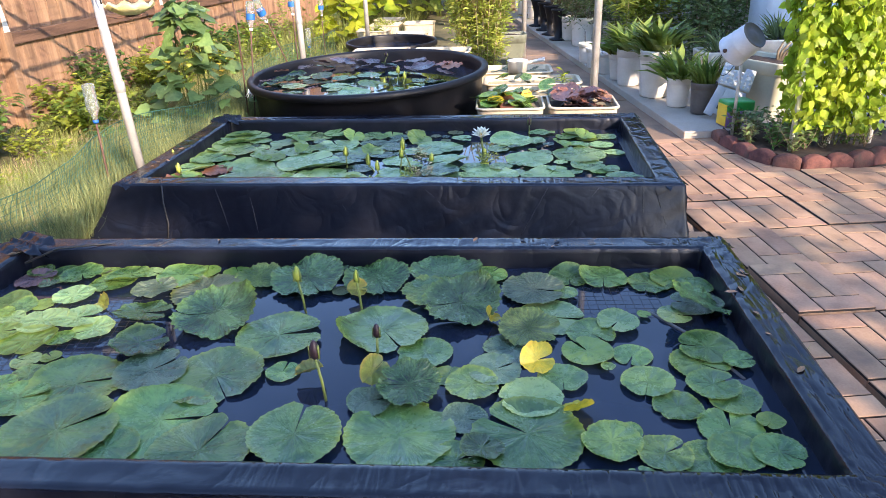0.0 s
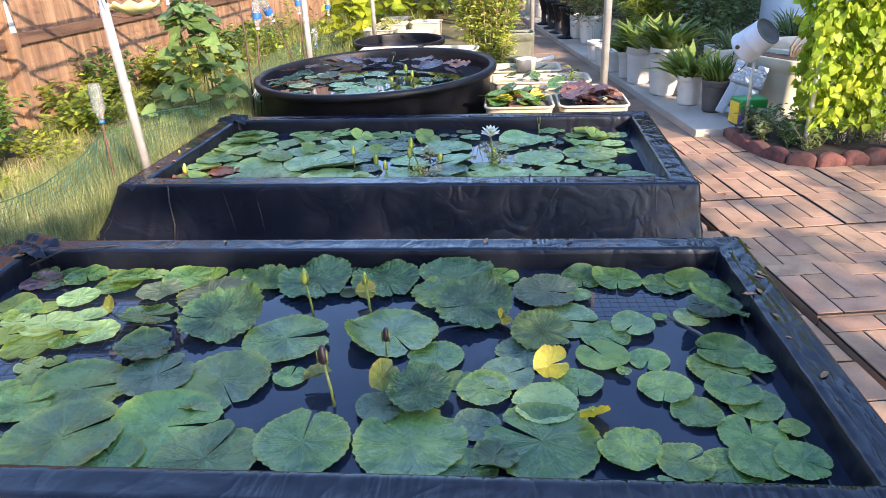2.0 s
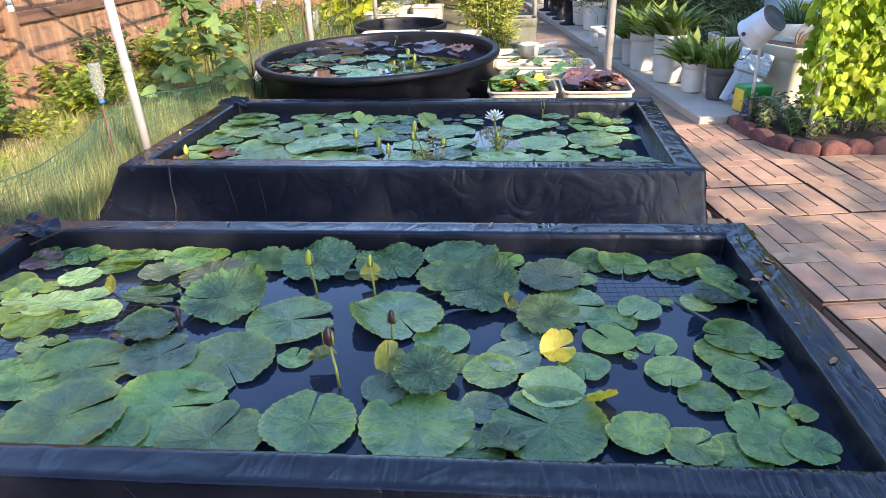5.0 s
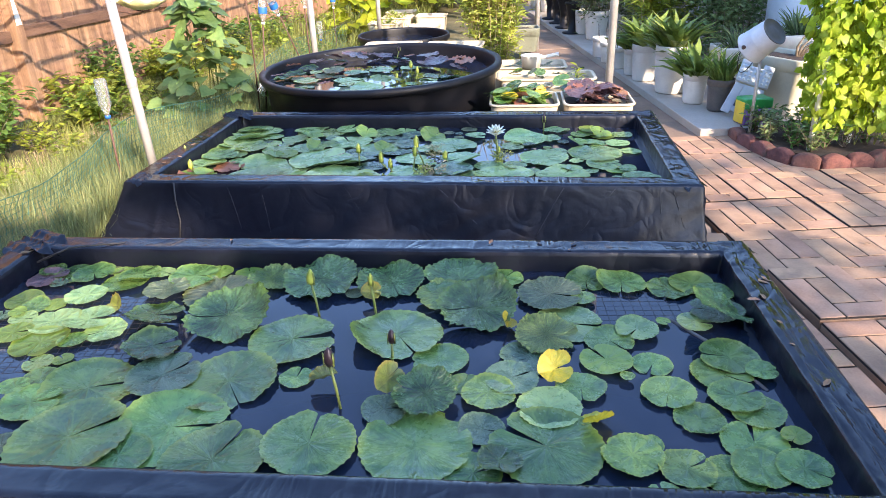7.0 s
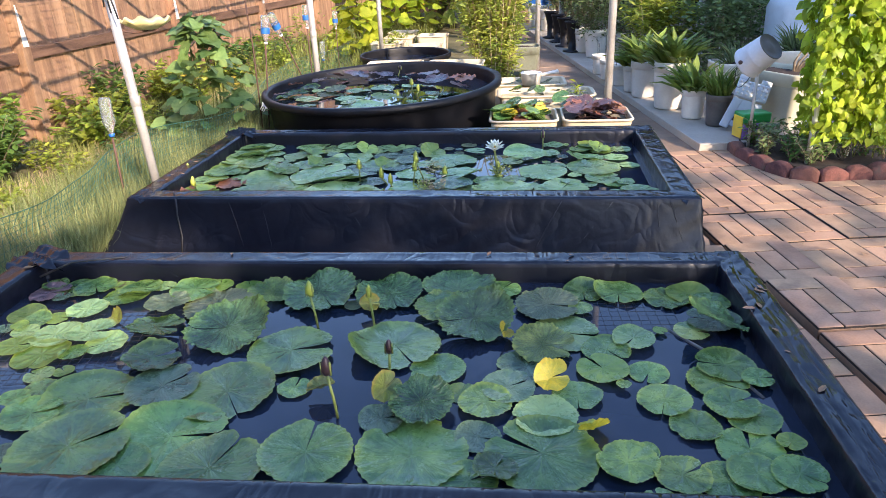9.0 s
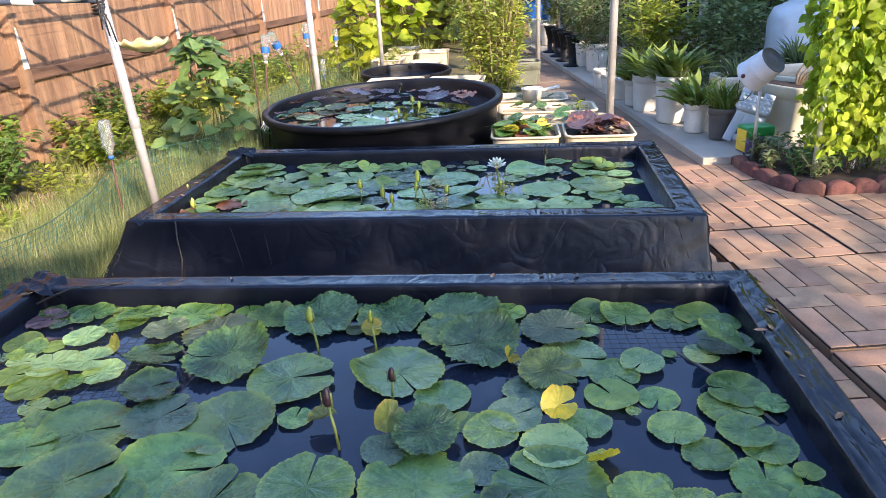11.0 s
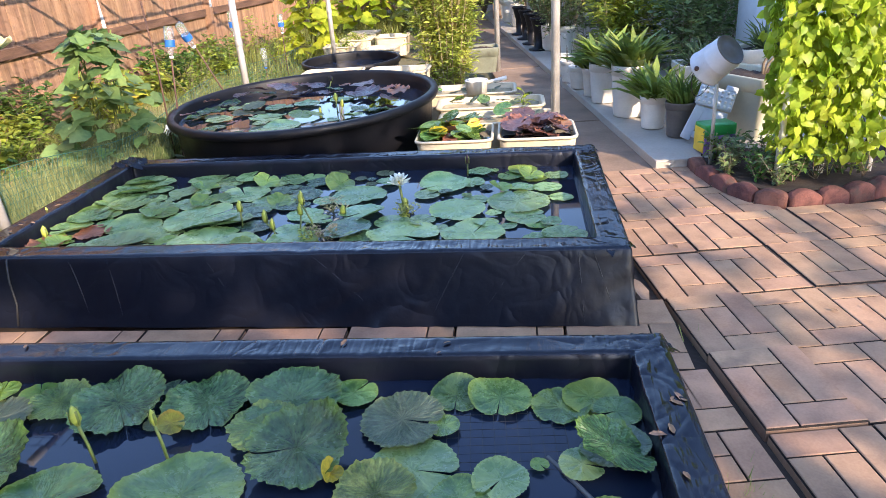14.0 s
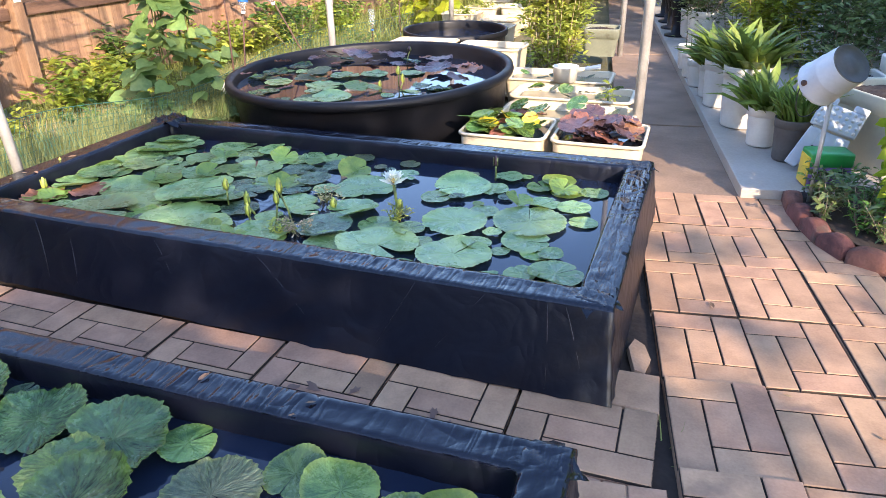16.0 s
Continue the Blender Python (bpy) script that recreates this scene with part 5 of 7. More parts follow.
vine(-2.16, 5.38, 1.02, 0.52, 200, 31, LEAF_BIG, "tall climbing vine with broad lobed green leaves")
vine(-2.15, 10.3, 1.15, 0.5, 150, 33, LEAF_BEAN, "sunlit climbing vine with broad yellow-green leaves", 0.17)
vine(-1.9, 12.8, 2.0, 0.75, 230, 35, LEAF_BEAN, "tall sunlit sapling with large yellow-green leaves", 0.24)
vine(-1.2, 14.2, 2.3, 0.8, 230, 36, LEAF_BUSH, "tall sunlit sapling with large green leaves", 0.26)


# ---- round tubs ----
def tub(x, y, r, h, tilt, label, seed):
    m = pose(x, y, 0, *tilt)
    t = thing("round_tub", m, label, "tub", "round tubs")
    bm = bmesh.new()
    lathe(bm, [(0, 0.0), (r * 0.90, 0.0), (r * 0.93, 0.02), (r * 0.955, h - 0.07), (r * 0.965, h - 0.055)], 72)
    part("shell", bm, TUBMAT, t)
    bm = bmesh.new()
    lathe(bm, [(r * 0.962, h - 0.058), (r * 1.0, h - 0.05), (r * 1.006, h - 0.03), (r, h - 0.004), (r * 0.985, h), (r * 0.955, h - 0.002), (r * 0.948, h - 0.02), (r * 0.94, h - 0.06)], 72)
    part("rim", bm, TUBMAT, t)
    bm = bmesh.new()
    lathe(bm, [(r * 0.941, h - 0.058), (r * 0.92, h - 0.2), (r * 0.905, 0.03), (0, 0.025)], 72)
    part("inner_wall", bm, TUBMAT, t)
    return t


tub(-0.87, 5.76, 0.945, 0.415, (1.0, -1.3, 0), "large round black plastic tub holding dark lilies", 1)
TUB_Z = 0.33
bm = bmesh.new()
lathe(bm, [(0.89, TUB_Z - 0.02), (0.89, TUB_Z), (0, TUB_Z)], 64)
w = part("water", bm, WATER, smooth=False)
w.matrix_basis = pose(-0.87, 5.76, 0)
tagged(w, "still water in the round tub", "water", kind="structure")
tub(-1.07, 7.98, 0.50, 0.34, (0.5, 0, 0), "smaller round black plastic tub filled with water", 2)
bm = bmesh.new()
lathe(bm, [(0.46, 0.24), (0.46, 0.26), (0, 0.26)], 48)
w = part("water", bm, WATER, smooth=False)
w.matrix_basis = pose(-1.07, 7.98, 0)
tagged(w, "still water in the small tub", "water", kind="structure")
tub_rnd = random.Random(21)
TUBG = "lily pads in the tub"
for x, y, r, turn in [(-1.4, 5.43, 0.095, 225), (-1.08, 5.75, 0.102, 70), (-1.07, 5.47, 0.128, 350), (-0.9, 5.84, 0.098, 80), (-0.88, 5.2, 0.12, 210), (-0.68, 5.99, 0.091, 15)]:
    pad(x, y, r, turn, "pale", 0.0, tub_rnd.uniform(0, 2), TUB_Z, TUBG)
for x, y, r, turn in [(-1.53, 5.93, 0.087, 210), (-1.61, 5.53, 0.081, 60), (-1.57, 5.66, 0.087, 220), (-1.34, 6.29, 0.057, 15), (-0.33, 5.58, 0.082, 220)]:
    pad(x, y, r, turn, "dark", 0.0, tub_rnd.uniform(0, 2), TUB_Z, TUBG)
for x, y, r, turn in [(-1.25, 5.71, 0.086, 245)]:
    pad(x, y, r, turn, "spotted", 0.02, 9, TUB_Z, TUBG)
for x, y, r, turn in [(-0.82, 5.42, 0.079, 95), (-0.72, 5.46, 0.053, 15)]:
    pad(x, y, r, turn, "bright", 0.012, 12, TUB_Z, TUBG)
for x, y, r, turn in [(-0.46, 5.42, 0.069, 360), (-0.24, 5.56, 0.055, 340), (-0.58, 5.36, 0.044, 15)]:
    pad(x, y, r, turn, "flat", 0.0, tub_rnd.uniform(0, 2), TUB_Z, TUBG)
for x, y, r, turn in [(-1.59, 5.39, 0.056, 15), (-1.5, 6.11, 0.067, 45), (-1.36, 6.11, 0.077, 195), (-1.18, 6.15, 0.114, 60), (-1.02, 6.11, 0.086, 40), (-0.57, 6.23, 0.098, 235), (-0.46, 5.89, 0.1, 340), (-0.26, 5.74, 0.077, 345), (-0.56, 5.89, 0.06, 275)]:
    pad(x, y, r, turn, "red", tub_rnd.uniform(0.03, 0.06), tub_rnd.uniform(4, 18), TUB_Z, TUBG)
for x, y, r, turn in [(-1.63, 5.86, 0.06, 335), (-1.19, 5.18, 0.052, 195), (-1.19, 6.39, 0.064, 15), (-0.32, 5.99, 0.097, 40), (-0.22, 5.86, 0.086, 200)]:
    pad(x, y, r, turn, "rust", tub_rnd.uniform(0.03, 0.06), tub_rnd.uniform(6, 18), TUB_Z, TUBG)
for x, y, r, turn in [(-0.46, 5.61, 0.057, 15)]:
    pad(x, y, r, turn, "blue", 0.0, tub_rnd.uniform(0, 2), TUB_Z, TUBG)
for k in range(70):
    # a scatter of smaller leaves fills the left and the back of the tub
    a, q = tub_rnd.uniform(1.2, 4.6), tub_rnd.uniform(0.35, 0.8)
    x, y, r = -0.87 + q * math.cos(a), 5.76 + q * math.sin(a), tub_rnd.uniform(0.04, 0.075)
    if all(math.hypot(x - o.location.x, y - o.location.y) > 0.72 * (r + o.scale.x) for o in scene.objects if o.get("group") == TUBG):
        back = y > 5.95
        pad(x, y, r, tub_rnd.uniform(0, 360), tub_rnd.choice(("red", "red", "rust", "dark") if back else ("pale", "blue", "flat", "spotted")), 0.02 if back else 0.0, 6 if back else 1, TUB_Z, TUBG)
water_bud(-0.62, 5.62, 0.46, (0, 0, 0), BUD_GREEN, "yellow-green lily bud standing in the tub", 0.06, 0.016, TUB_Z)
water_bud(-0.58, 5.55, 0.43, (0.02, 0, 0), BUD_GREEN, "green lily bud standing in the tub", 0.06, 0.013, TUB_Z)
water_bud(-0.72, 5.55, 0.38, (0.0, 0, 0), BUD_GREEN, "small lily bud standing in the tub", 0.05, 0.011, TUB_Z)
water_bud(-0.86, 6.3, 0.46, (0.03, 0, 0), BUD_DARK, "dark lily leaf bud arching in the tub", 0.04, 0.016, TUB_Z)
bm = bmesh.new()
for k in range(5):
    tube(bm, [(0, 0, 0), (0.01 * k, -0.012, -0.02 - 0.008 * k), (0.012 * (k - 2), -0.012, -0.05 - 0.01 * (k % 3))], 0.004, 5)
tg = part("cord_tag", bm, PVC)
tg.matrix_basis = pose(-1.70, 5.27, 0.36)
tagged(tg, "frayed white cord hanging on the tub rim", "cord")


# ---- cream trays ----
def rounded_rect(w, d, r, n=6):
    pts = []
    for cx, cy, a0 in ((w / 2 - r, d / 2 - r, 0), (-w / 2 + r, d / 2 - r, 90), (-w / 2 + r, -d / 2 + r, 180), (w / 2 - r, -d / 2 + r, 270)):
        for k in range(n):
            a = radians(a0 + 90 * k / (n - 1))
            pts.append((cx + r * math.cos(a), cy + r * math.sin(a)))
    return pts


def loft(bm, loops, cap=True):
    rings = [[bm.verts.new((x, y, z)) for x, y in pts] for pts, z in loops]
    n = len(rings[0])
    for a, b in zip(rings, rings[1:]):
        for k in range(n):
            bm.faces.new((a[k], a[(k + 1) % n], b[(k + 1) % n], b[k]))
    if cap:
        bm.faces.new(rings[-1])


def tray(x, y, w, d, h, turn, label, material=None, z=0.0, water=None):
    material = material or CREAM
    t = thing("plant_tray", pose(x, y, z, 0, 0, turn), label, "tray", "cream trays")
    bm = bmesh.new()
    loft(bm, [(rounded_rect(w * 0.86, d * 0.86, 0.04), 0.0), (rounded_rect(w * 0.95, d * 0.95, 0.05), h - 0.022), (rounded_rect(w * 0.955, d * 0.955, 0.05), h - 0.012)], False)
    loft(bm, [(rounded_rect(w * 0.93, d * 0.93, 0.045), h - 0.004), (rounded_rect(w * 0.84, d * 0.84, 0.035), 0.012)])
    part("body", bm, material, t)
    bm = bmesh.new()
    loft(bm, [(rounded_rect(w * 0.955, d * 0.955, 0.05), h - 0.014), (rounded_rect(w * 1.0, d * 1.0, 0.06), h - 0.016), (rounded_rect(w * 1.005, d * 1.005, 0.06), h - 0.004), (rounded_rect(w * 0.985, d * 0.985, 0.055), h), (rounded_rect(w * 0.94, d * 0.94, 0.047), h), (rounded_rect(w * 0.93, d * 0.93, 0.045), h - 0.006)], False)
    part("rim", bm, material, t)
    bm = bmesh.new()
    loft(bm, [(rounded_rect(w * 0.9, d * 0.9, 0.04), h - 0.055), (rounded_rect(w * 0.905, d * 0.905, 0.04), h - 0.045)])
    part("water_surface", bm, water or TRAYWATER, t, "dark standing water" if water else "murky shallow water", smooth=False)
    return t


tray(0.245, 5.14, 0.475, 0.42, 0.275, 1.5, "cream plastic tub crowded with green lily leaves", water=WATER)
tray(0.745, 5.16, 0.475, 0.44, 0.275, 1.0, "cream plastic tub crowded with dark red lily leaves", water=WATER)
tray(0.48, 5.62, 0.80, 0.36, 0.25, 1.0, "long cream plastic tray of murky water")
tray(0.42, 6.10, 0.80, 0.38, 0.25, 1.5, "long cream plastic tray with a young plant")
tray(0.22, 6.62, 0.78, 0.40, 0.25, 2.0, "cream plastic tray of shallow water")
tray(-1.02, 7.05, 0.55, 0.36, 0.37, 2, "cream plastic tray behind the large tub", None)
tray(-0.42, 7.02, 0.55, 0.36, 0.37, -2, "cream plastic tray behind the large tub", None)
for k, (x, y, w) in enumerate([(-1.5, 9.0, 0.5), (-0.98, 8.95, 0.48), (-1.62, 9.8, 0.5), (-1.1, 9.7, 0.48), (-1.6, 10.6, 0.5), (-1.1, 10.55, 0.5), (-1.7, 11.5, 0.5)]):
    tray(x, y, w * 0.9, 0.42, 0.21 + 0.02 * (k % 3), 2 * (k % 3) - 2, "weathered cream plastic tray of water plants far off")


def tray_leaves(x, y, w, d, n, sorts, seed, low, high, z=0.235, label="young lily leaves crowding a cream tray"):
    r = random.Random(seed)
    t = thing("water_plant", pose(x, y, z), label, "plant", "plants in the trays")
    for k in range(n):
        pad(x + r.uniform(-w, w), y + r.uniform(-d, d), r.uniform(low, high), r.uniform(0, 360), r.choice(sorts), r.uniform(0, 0.075), r.uniform(8, 38), z, "", plant=t)


tray_leaves(0.24, 5.14, 0.18, 0.14, 44, ("flat", "bright", "bright", "flat", "bright", "yellow", "flat", "rust"), 3, 0.04, 0.068)
tray_leaves(0.07, 5.2, 0.05, 0.10, 5, ("bright", "flat"), 8, 0.07, 0.085, 0.25)
tray_leaves(0.74, 5.16, 0.17, 0.15, 40, ("red", "red", "red", "red", "red", "red", "red", "rust"), 4, 0.05, 0.08, label="dark purple lily leaves crowding a cream tray")
pad(0.89, 5.2, 0.07, 30, "rust", 0.02, 22, 0.245, "leaves in the trays", toward=20)
tray_leaves(0.45, 5.62, 0.3, 0.10, 12, ("flat", "spotted", "red", "flat"), 5, 0.04, 0.075, 0.2)
tray_leaves(0.42, 6.1, 0.3, 0.10, 8, ("spotted", "flat"), 6, 0.03, 0.06, 0.2)
tray_leaves(0.2, 6.62, 0.25, 0.10, 6, ("spotted", "flat"), 7, 0.03, 0.06, 0.2)
for k, (x, y) in enumerate([(-1.5, 9.0), (-0.98, 8.95), (-1.62, 9.8), (-1.1, 9.7), (-1.6, 10.6)]):
    if k in (2, 4):
        shrub("tray_plant", x, y, 0.19, 0.12, 0.24, 14, 16, 0.04, "ovate", LEAF_BUSH, STEM, "low bright green water plant in a tray", "plant", 200 + k, 0.6, "", 0.003)
shrub("tray_plant", 0.66, 6.0, 0.2, 0.16, 0.03, 3, 5, 0.07, "strap", LEAF_BEAN, STEM, "small yellow-green seedling in a tray", "plant", 230, 0.35, "", 0.004)

# ---- white dipper ----
dip = thing("dipper", pose(0.30, 6.42, 0.252, 0, 0, 12), "white plastic water dipper with a straight handle", "dipper")
bm = bmesh.new()
lathe(bm, [(0, 0), (0.078, 0), (0.088, 0.095), (0.094, 0.10), (0.09, 0.104), (0.083, 0.098), (0.073, 0.01), (0, 0.008)], 32)
part("cup", bm, WHITE, dip)
bm = bmesh.new()
tube(bm, [(0.08, 0, 0.075), (0.14, 0, 0.085), (0.24, 0.0, 0.10)], [0.016, 0.014, 0.018], 12)
part("handle", bm, WHITE, dip)


# ---- pots ----
def pot(x, y, r, h, material, label, z=0.05, group="pots on the slab", soil=True):
    t = thing("plant_pot", pose(x, y, z), label, "pot", group)
    bm = bmesh.new()
    lathe(bm, [(0, 0), (r * 0.76, 0), (r * 0.80, 0.01), (r * 0.94, h * 0.80)], 36)
    lathe(bm, [(r * 0.90, h * 0.93), (r * 0.74, 0.02), (0, 0.018)], 36)
    part("body", bm, material, t)
    bm = bmesh.new()
    lathe(bm, [(r * 0.935, h * 0.795), (r * 0.985, h * 0.80), (r, h * 0.97), (r * 1.0, h), (r * 0.95, h), (r * 0.895, h * 0.92)], 36)
    part("rim", bm, material, t)
    if soil:
        bm = bmesh.new()
        lathe(bm, [(r * 0.89, h * 0.86), (r * 0.5, h * 0.88), (0, h * 0.885)], 24)
        part("soil_fill", bm, SOIL, t)
    return t


def strap_plant(t, h0, n, length, seed, width=0.07, material=None, spread=0.8):
    r = np.random.RandomState(seed)
    n = int(n * 2.1)
    a = r.uniform(0, 2 * math.pi, n)
    out = r.uniform(0.02, 0.075, n)
    base = np.column_stack((np.cos(a + 0.8) * out, np.sin(a + 0.8) * out, np.full(n, h0)))
    lift = r.uniform(0.35, 2.6, n)
    w = np.column_stack((np.cos(a) * spread, np.sin(a) * spread, lift))
    L = length * r.uniform(0.4, 0.82, n)
    up = np.column_stack((-np.cos(a), -np.sin(a), np.full(n, 0.4)))
    foliage("leaves", "strap", base, w, L, r.uniform(0.7, 1.15, n) * width, material or LEAF_STRAP, t, up=up, seed=seed)


WP = "white plastic pot of green strap-leaved plants on the slab"
t = pot(1.47, 6.36, 0.148, 0.385, WHITE, WP)
strap_plant(t, 0.30, 60, 0.50, 1)
t = pot(1.33, 6.86, 0.125, 0.32, WHITE, WP)
strap_plant(t, 0.27, 44, 0.45, 2)
t = pot(1.27, 7.12, 0.10, 0.24, WHITE, WP)
strap_plant(t, 0.2, 30, 0.38, 12)
t = pot(1.58, 5.96, 0.098, 0.225, WHITE, "small white plastic pot with arching strap leaves")
strap_plant(t, 0.19, 34, 0.42, 3, 0.05)
t = pot(1.71, 5.71, 0.098, 0.235, GREYPOT, "dark grey plastic pot with upright narrow leaves")
strap_plant(t, 0.2, 36, 0.36, 4, 0.022, None, 0.35)
for k, (x, y) in enumerate([(1.18, 7.47), (1.12, 7.80), (1.07, 8.14)]):
    t = pot(x, y, 0.105, 0.20, WHITE, "short white plastic pot with bare wire hoop")
    for a in (0, 2.1, 4.2):
        bm = bmesh.new()
        tube(bm, [(0.07 * math.cos(a), 0.07 * math.sin(a), 0.15), (0.085 * math.cos(a), 0.085 * math.sin(a), 0.33)], 0.0025, 5)
        part("wire", bm, IRON, t)
t = pot(1.12, 9.42, 0.15, 0.34, WHITE, "large white plastic pot with a leafy shrub")
shrub("potted_shrub", 1.12, 9.42, 0.3, 0.8, 0.42, 26, 90, 0.055, "ovate", LEAF_DARK, BARK, "dense dark green shrub growing in a white pot", "shrub", 301, 0.5, "", 0.004, 0.3, 0.03)
pot(1.0, 9.9, 0.12, 0.30, WHITE, "white plastic pot behind others on the slab")
for k, (x, y) in enumerate([(0.86, 9.95), (0.78, 10.5), (0.71, 11.0), (0.62, 11.55)]):
    t = thing("tall_black_pot", pose(x, y, 0.05), "tall slim black plastic pot on a flared base", "pot", "black pots on the slab")
    bm = bmesh.new()
    lathe(bm, [(0, 0), (0.13, 0), (0.13, 0.015), (0.06, 0.03), (0.06, 0.2), (0.10, 0.36), (0.105, 0.38), (0.09, 0.37), (0, 0.34)], 28)
    part("body", bm, TUBMAT, t)
    bm = bmesh.new()
    lathe(bm, [(0.10, 0.36), (0.112, 0.365), (0.112, 0.39), (0.095, 0.39), (0.092, 0.36)], 28)
    part("rim", bm, TUBMAT, t)
    shrub("potted_shrub", x + 0.1, y + 0.1, 0.4, 0.7, 0.32, 18, 70, 0.055, "ovate", LEAF_DARK, BARK, "dark green shrub rising from a black pot", "shrub", 310 + k, 0.5)
for k, (x, y) in enumerate([(0.45, 13.4), (0.36, 14.1), (0.62, 12.6), (0.9, 13.0)]):
    pot(x, y, 0.16, 0.34, WHITE, "white bucket-like pot far along the path")
for k, (x, y, h, s, n, leaf, size, lb) in enumerate([
        (1.75, 8.5, 1.25, 0.42, 34, LEAF_BUSH, 0.10, "bushy bamboo-like shrub with yellow-green leaves"), (2.2, 8.0, 1.3, 0.55, 34, LEAF_DARK, 0.075, "dense dark green shrub behind the pots"),
        (2.75, 8.9, 1.6, 0.5, 30, LEAF_MID, 0.08, "tall green shrub with yellowing leaf tips"), (3.2, 7.9, 1.7, 0.55, 34, LEAF_DARK, 0.09, "tall dark green shrub beside the white tank"),
        (1.65, 10.2, 1.2, 0.5, 30, LEAF_DARK, 0.06, "dark green shrub in shade behind pots"), (0.95, 12.6, 1.6, 0.5, 30, LEAF_DARK, 0.07, "dark green shrub in shade along the path"),
        (1.9, 12.2, 1.5, 0.6, 30, LEAF_DARK, 0.07, "dark green shrub deep in shade"), (3.2, 10.6, 1.7, 0.7, 34, LEAF_DARK, 0.08, "dark green shrub deep in shade"),
        (4.2, 9.0, 1.8, 0.7, 34, LEAF_DARK, 0.08, "dark green shrub deep in shade")]):
    shrub("shrub", x, y, 0.04, h * (0.82 if x < 2.5 else 1.05), s, n - 10, 80, size * 1.15, "ovate", leaf, CANE if k == 0 else BARK, lb, "shrub", 330 + k, 0.32 if k == 0 else 0.5, "shrubs behind the pots", 0.004, 0.6, 0.05)

# ---- planters ----
def planter(x, y, w, d, h, turn, material, label):
    t = thing("planter", pose(x, y, 0.05, 0, 0, turn), label, "planter", "planters")
    bm = bmesh.new()
    loft(bm, [(rounded_rect(w * 0.8, d * 0.8, 0.04), 0.0), (rounded_rect(w * 0.93, d * 0.93, 0.05), h - 0.10), (rounded_rect(w * 0.95, d * 0.95, 0.05), h - 0.09)], False)
    loft(bm, [(rounded_rect(w * 0.92, d * 0.92, 0.045), h - 0.01), (rounded_rect(w * 0.80, d * 0.80, 0.035), 0.03)])
    part("body", bm, material, t)
    bm = bmesh.new()
    loft(bm, [(rounded_rect(w * 0.95, d * 0.95, 0.05), h - 0.092), (rounded_rect(w * 0.985, d * 0.985, 0.06), h - 0.09), (rounded_rect(w, d, 0.06), h - 0.01), (rounded_rect(w, d, 0.06), h), (rounded_rect(w * 0.93, d * 0.93, 0.05), h), (rounded_rect(w * 0.92, d * 0.92, 0.045), h - 0.012)], False)
    part("rim", bm, material, t)
    # crumbly soil, heaped a little in the middle
    bm = bmesh.new()
    n = 22
    rows = []
    for a in range(n + 1):
        row = []
        for b in range(n + 1):
            u, v = 2 * a / n - 1, 2 * b / n - 1
            lump = 0.012 * noise.noise((u * 6 + x, v * 7, y)) + 0.007 * noise.noise((u * 15, v * 17 + x, y))
            row.append(bm.verts.new((u * w * 0.45, v * d * 0.45, h - 0.04 + 0.03 * (1 - u * u) * (1 - v * v) + lump)))
        rows.append(row)
    for a in range(n):
        for b in range(n):
            bm.faces.new((rows[a][b], rows[a + 1][b], rows[a + 1][b + 1], rows[a][b + 1]))
    part("soil_fill", bm, SOIL, t)
    return t


planter(2.16, 5.78, 0.36, 0.60, 0.40, 30, SAGE, "large pale sage plastic planter filled with dark soil")
t = planter(2.02, 6.45, 0.42, 0.32, 0.36, 6, WHITE, "white plastic planter with narrow leaves")
strap_plant(t, 0.3, 30, 0.34, 41, 0.02, LEAF_DARK, 0.6)
t = planter(2.50, 6.55, 0.50, 0.34, 0.44, 6, WHITE, "white plastic planter with dark spiky leaves")
strap_plant(t, 0.38, 40, 0.40, 42, 0.02, LEAF_DARK, 0.7)
bm = bmesh.new()
for k in range(4):
    tube(bm, [(0, 0, 0), (0.03 * k, 0.02, 0.10), (0.02 + 0.045 * k, -0.03, 0.19 - 0.02 * k)], [0.012, 0.009, 0.004], 6)
br = part("dry_branch", bm, BARK)
br.matrix_basis = pose(2.22, 5.72, 0.40)
tagged(br, "dead brown branch stub in the planter soil", "branch")
g = planter(0.22, 8.6, 0.36, 0.32, 0.26, 5, SHADED_SAGE, "weathered sage plastic planter, colour darkened for shade, with dry soil")

# ---- white tank ----
# White tank; its shade is put into the grey colour.
bm = bmesh.new()
loft(bm, [(rounded_rect(0.7, 0.5, 0.12), 0), (rounded_rect(0.78, 0.55, 0.14), 0.1), (rounded_rect(0.80, 0.56, 0.14), 0.85), (rounded_rect(0.74, 0.5, 0.16), 0.98), (rounded_rect(0.5, 0.34, 0.14), 1.05)])
tk = part("water_tank", bm, GREYPLASTIC)
tk.matrix_basis = pose(3.0, 7.6, 0.0, 0, 0, 10) @ Matrix.Diagonal((1, 1, 0.86, 1))
tagged(tk, "large rounded white plastic tank, coloured pale grey for its shade", "tank")

# ---- bucket on a rod ----
bk = thing("bucket_on_rod", pose(1.765, 5.08, 0.02), "white pail with dark base propped upside down on a rod", "bucket")
bm = bmesh.new()
tube(bm, [(0.01, 0.02, -0.04), (0.0, 0, 0.58)], 0.011, 10)
part("rod", bm, METAL, bk)
axis = Vector((0.50, -0.60, 0.62)).normalized()
turn_m = Matrix.Translation((-0.055, 0.03, 0.585)) @ axis.to_track_quat("Z", "Y").to_matrix().to_4x4()
bm = bmesh.new()
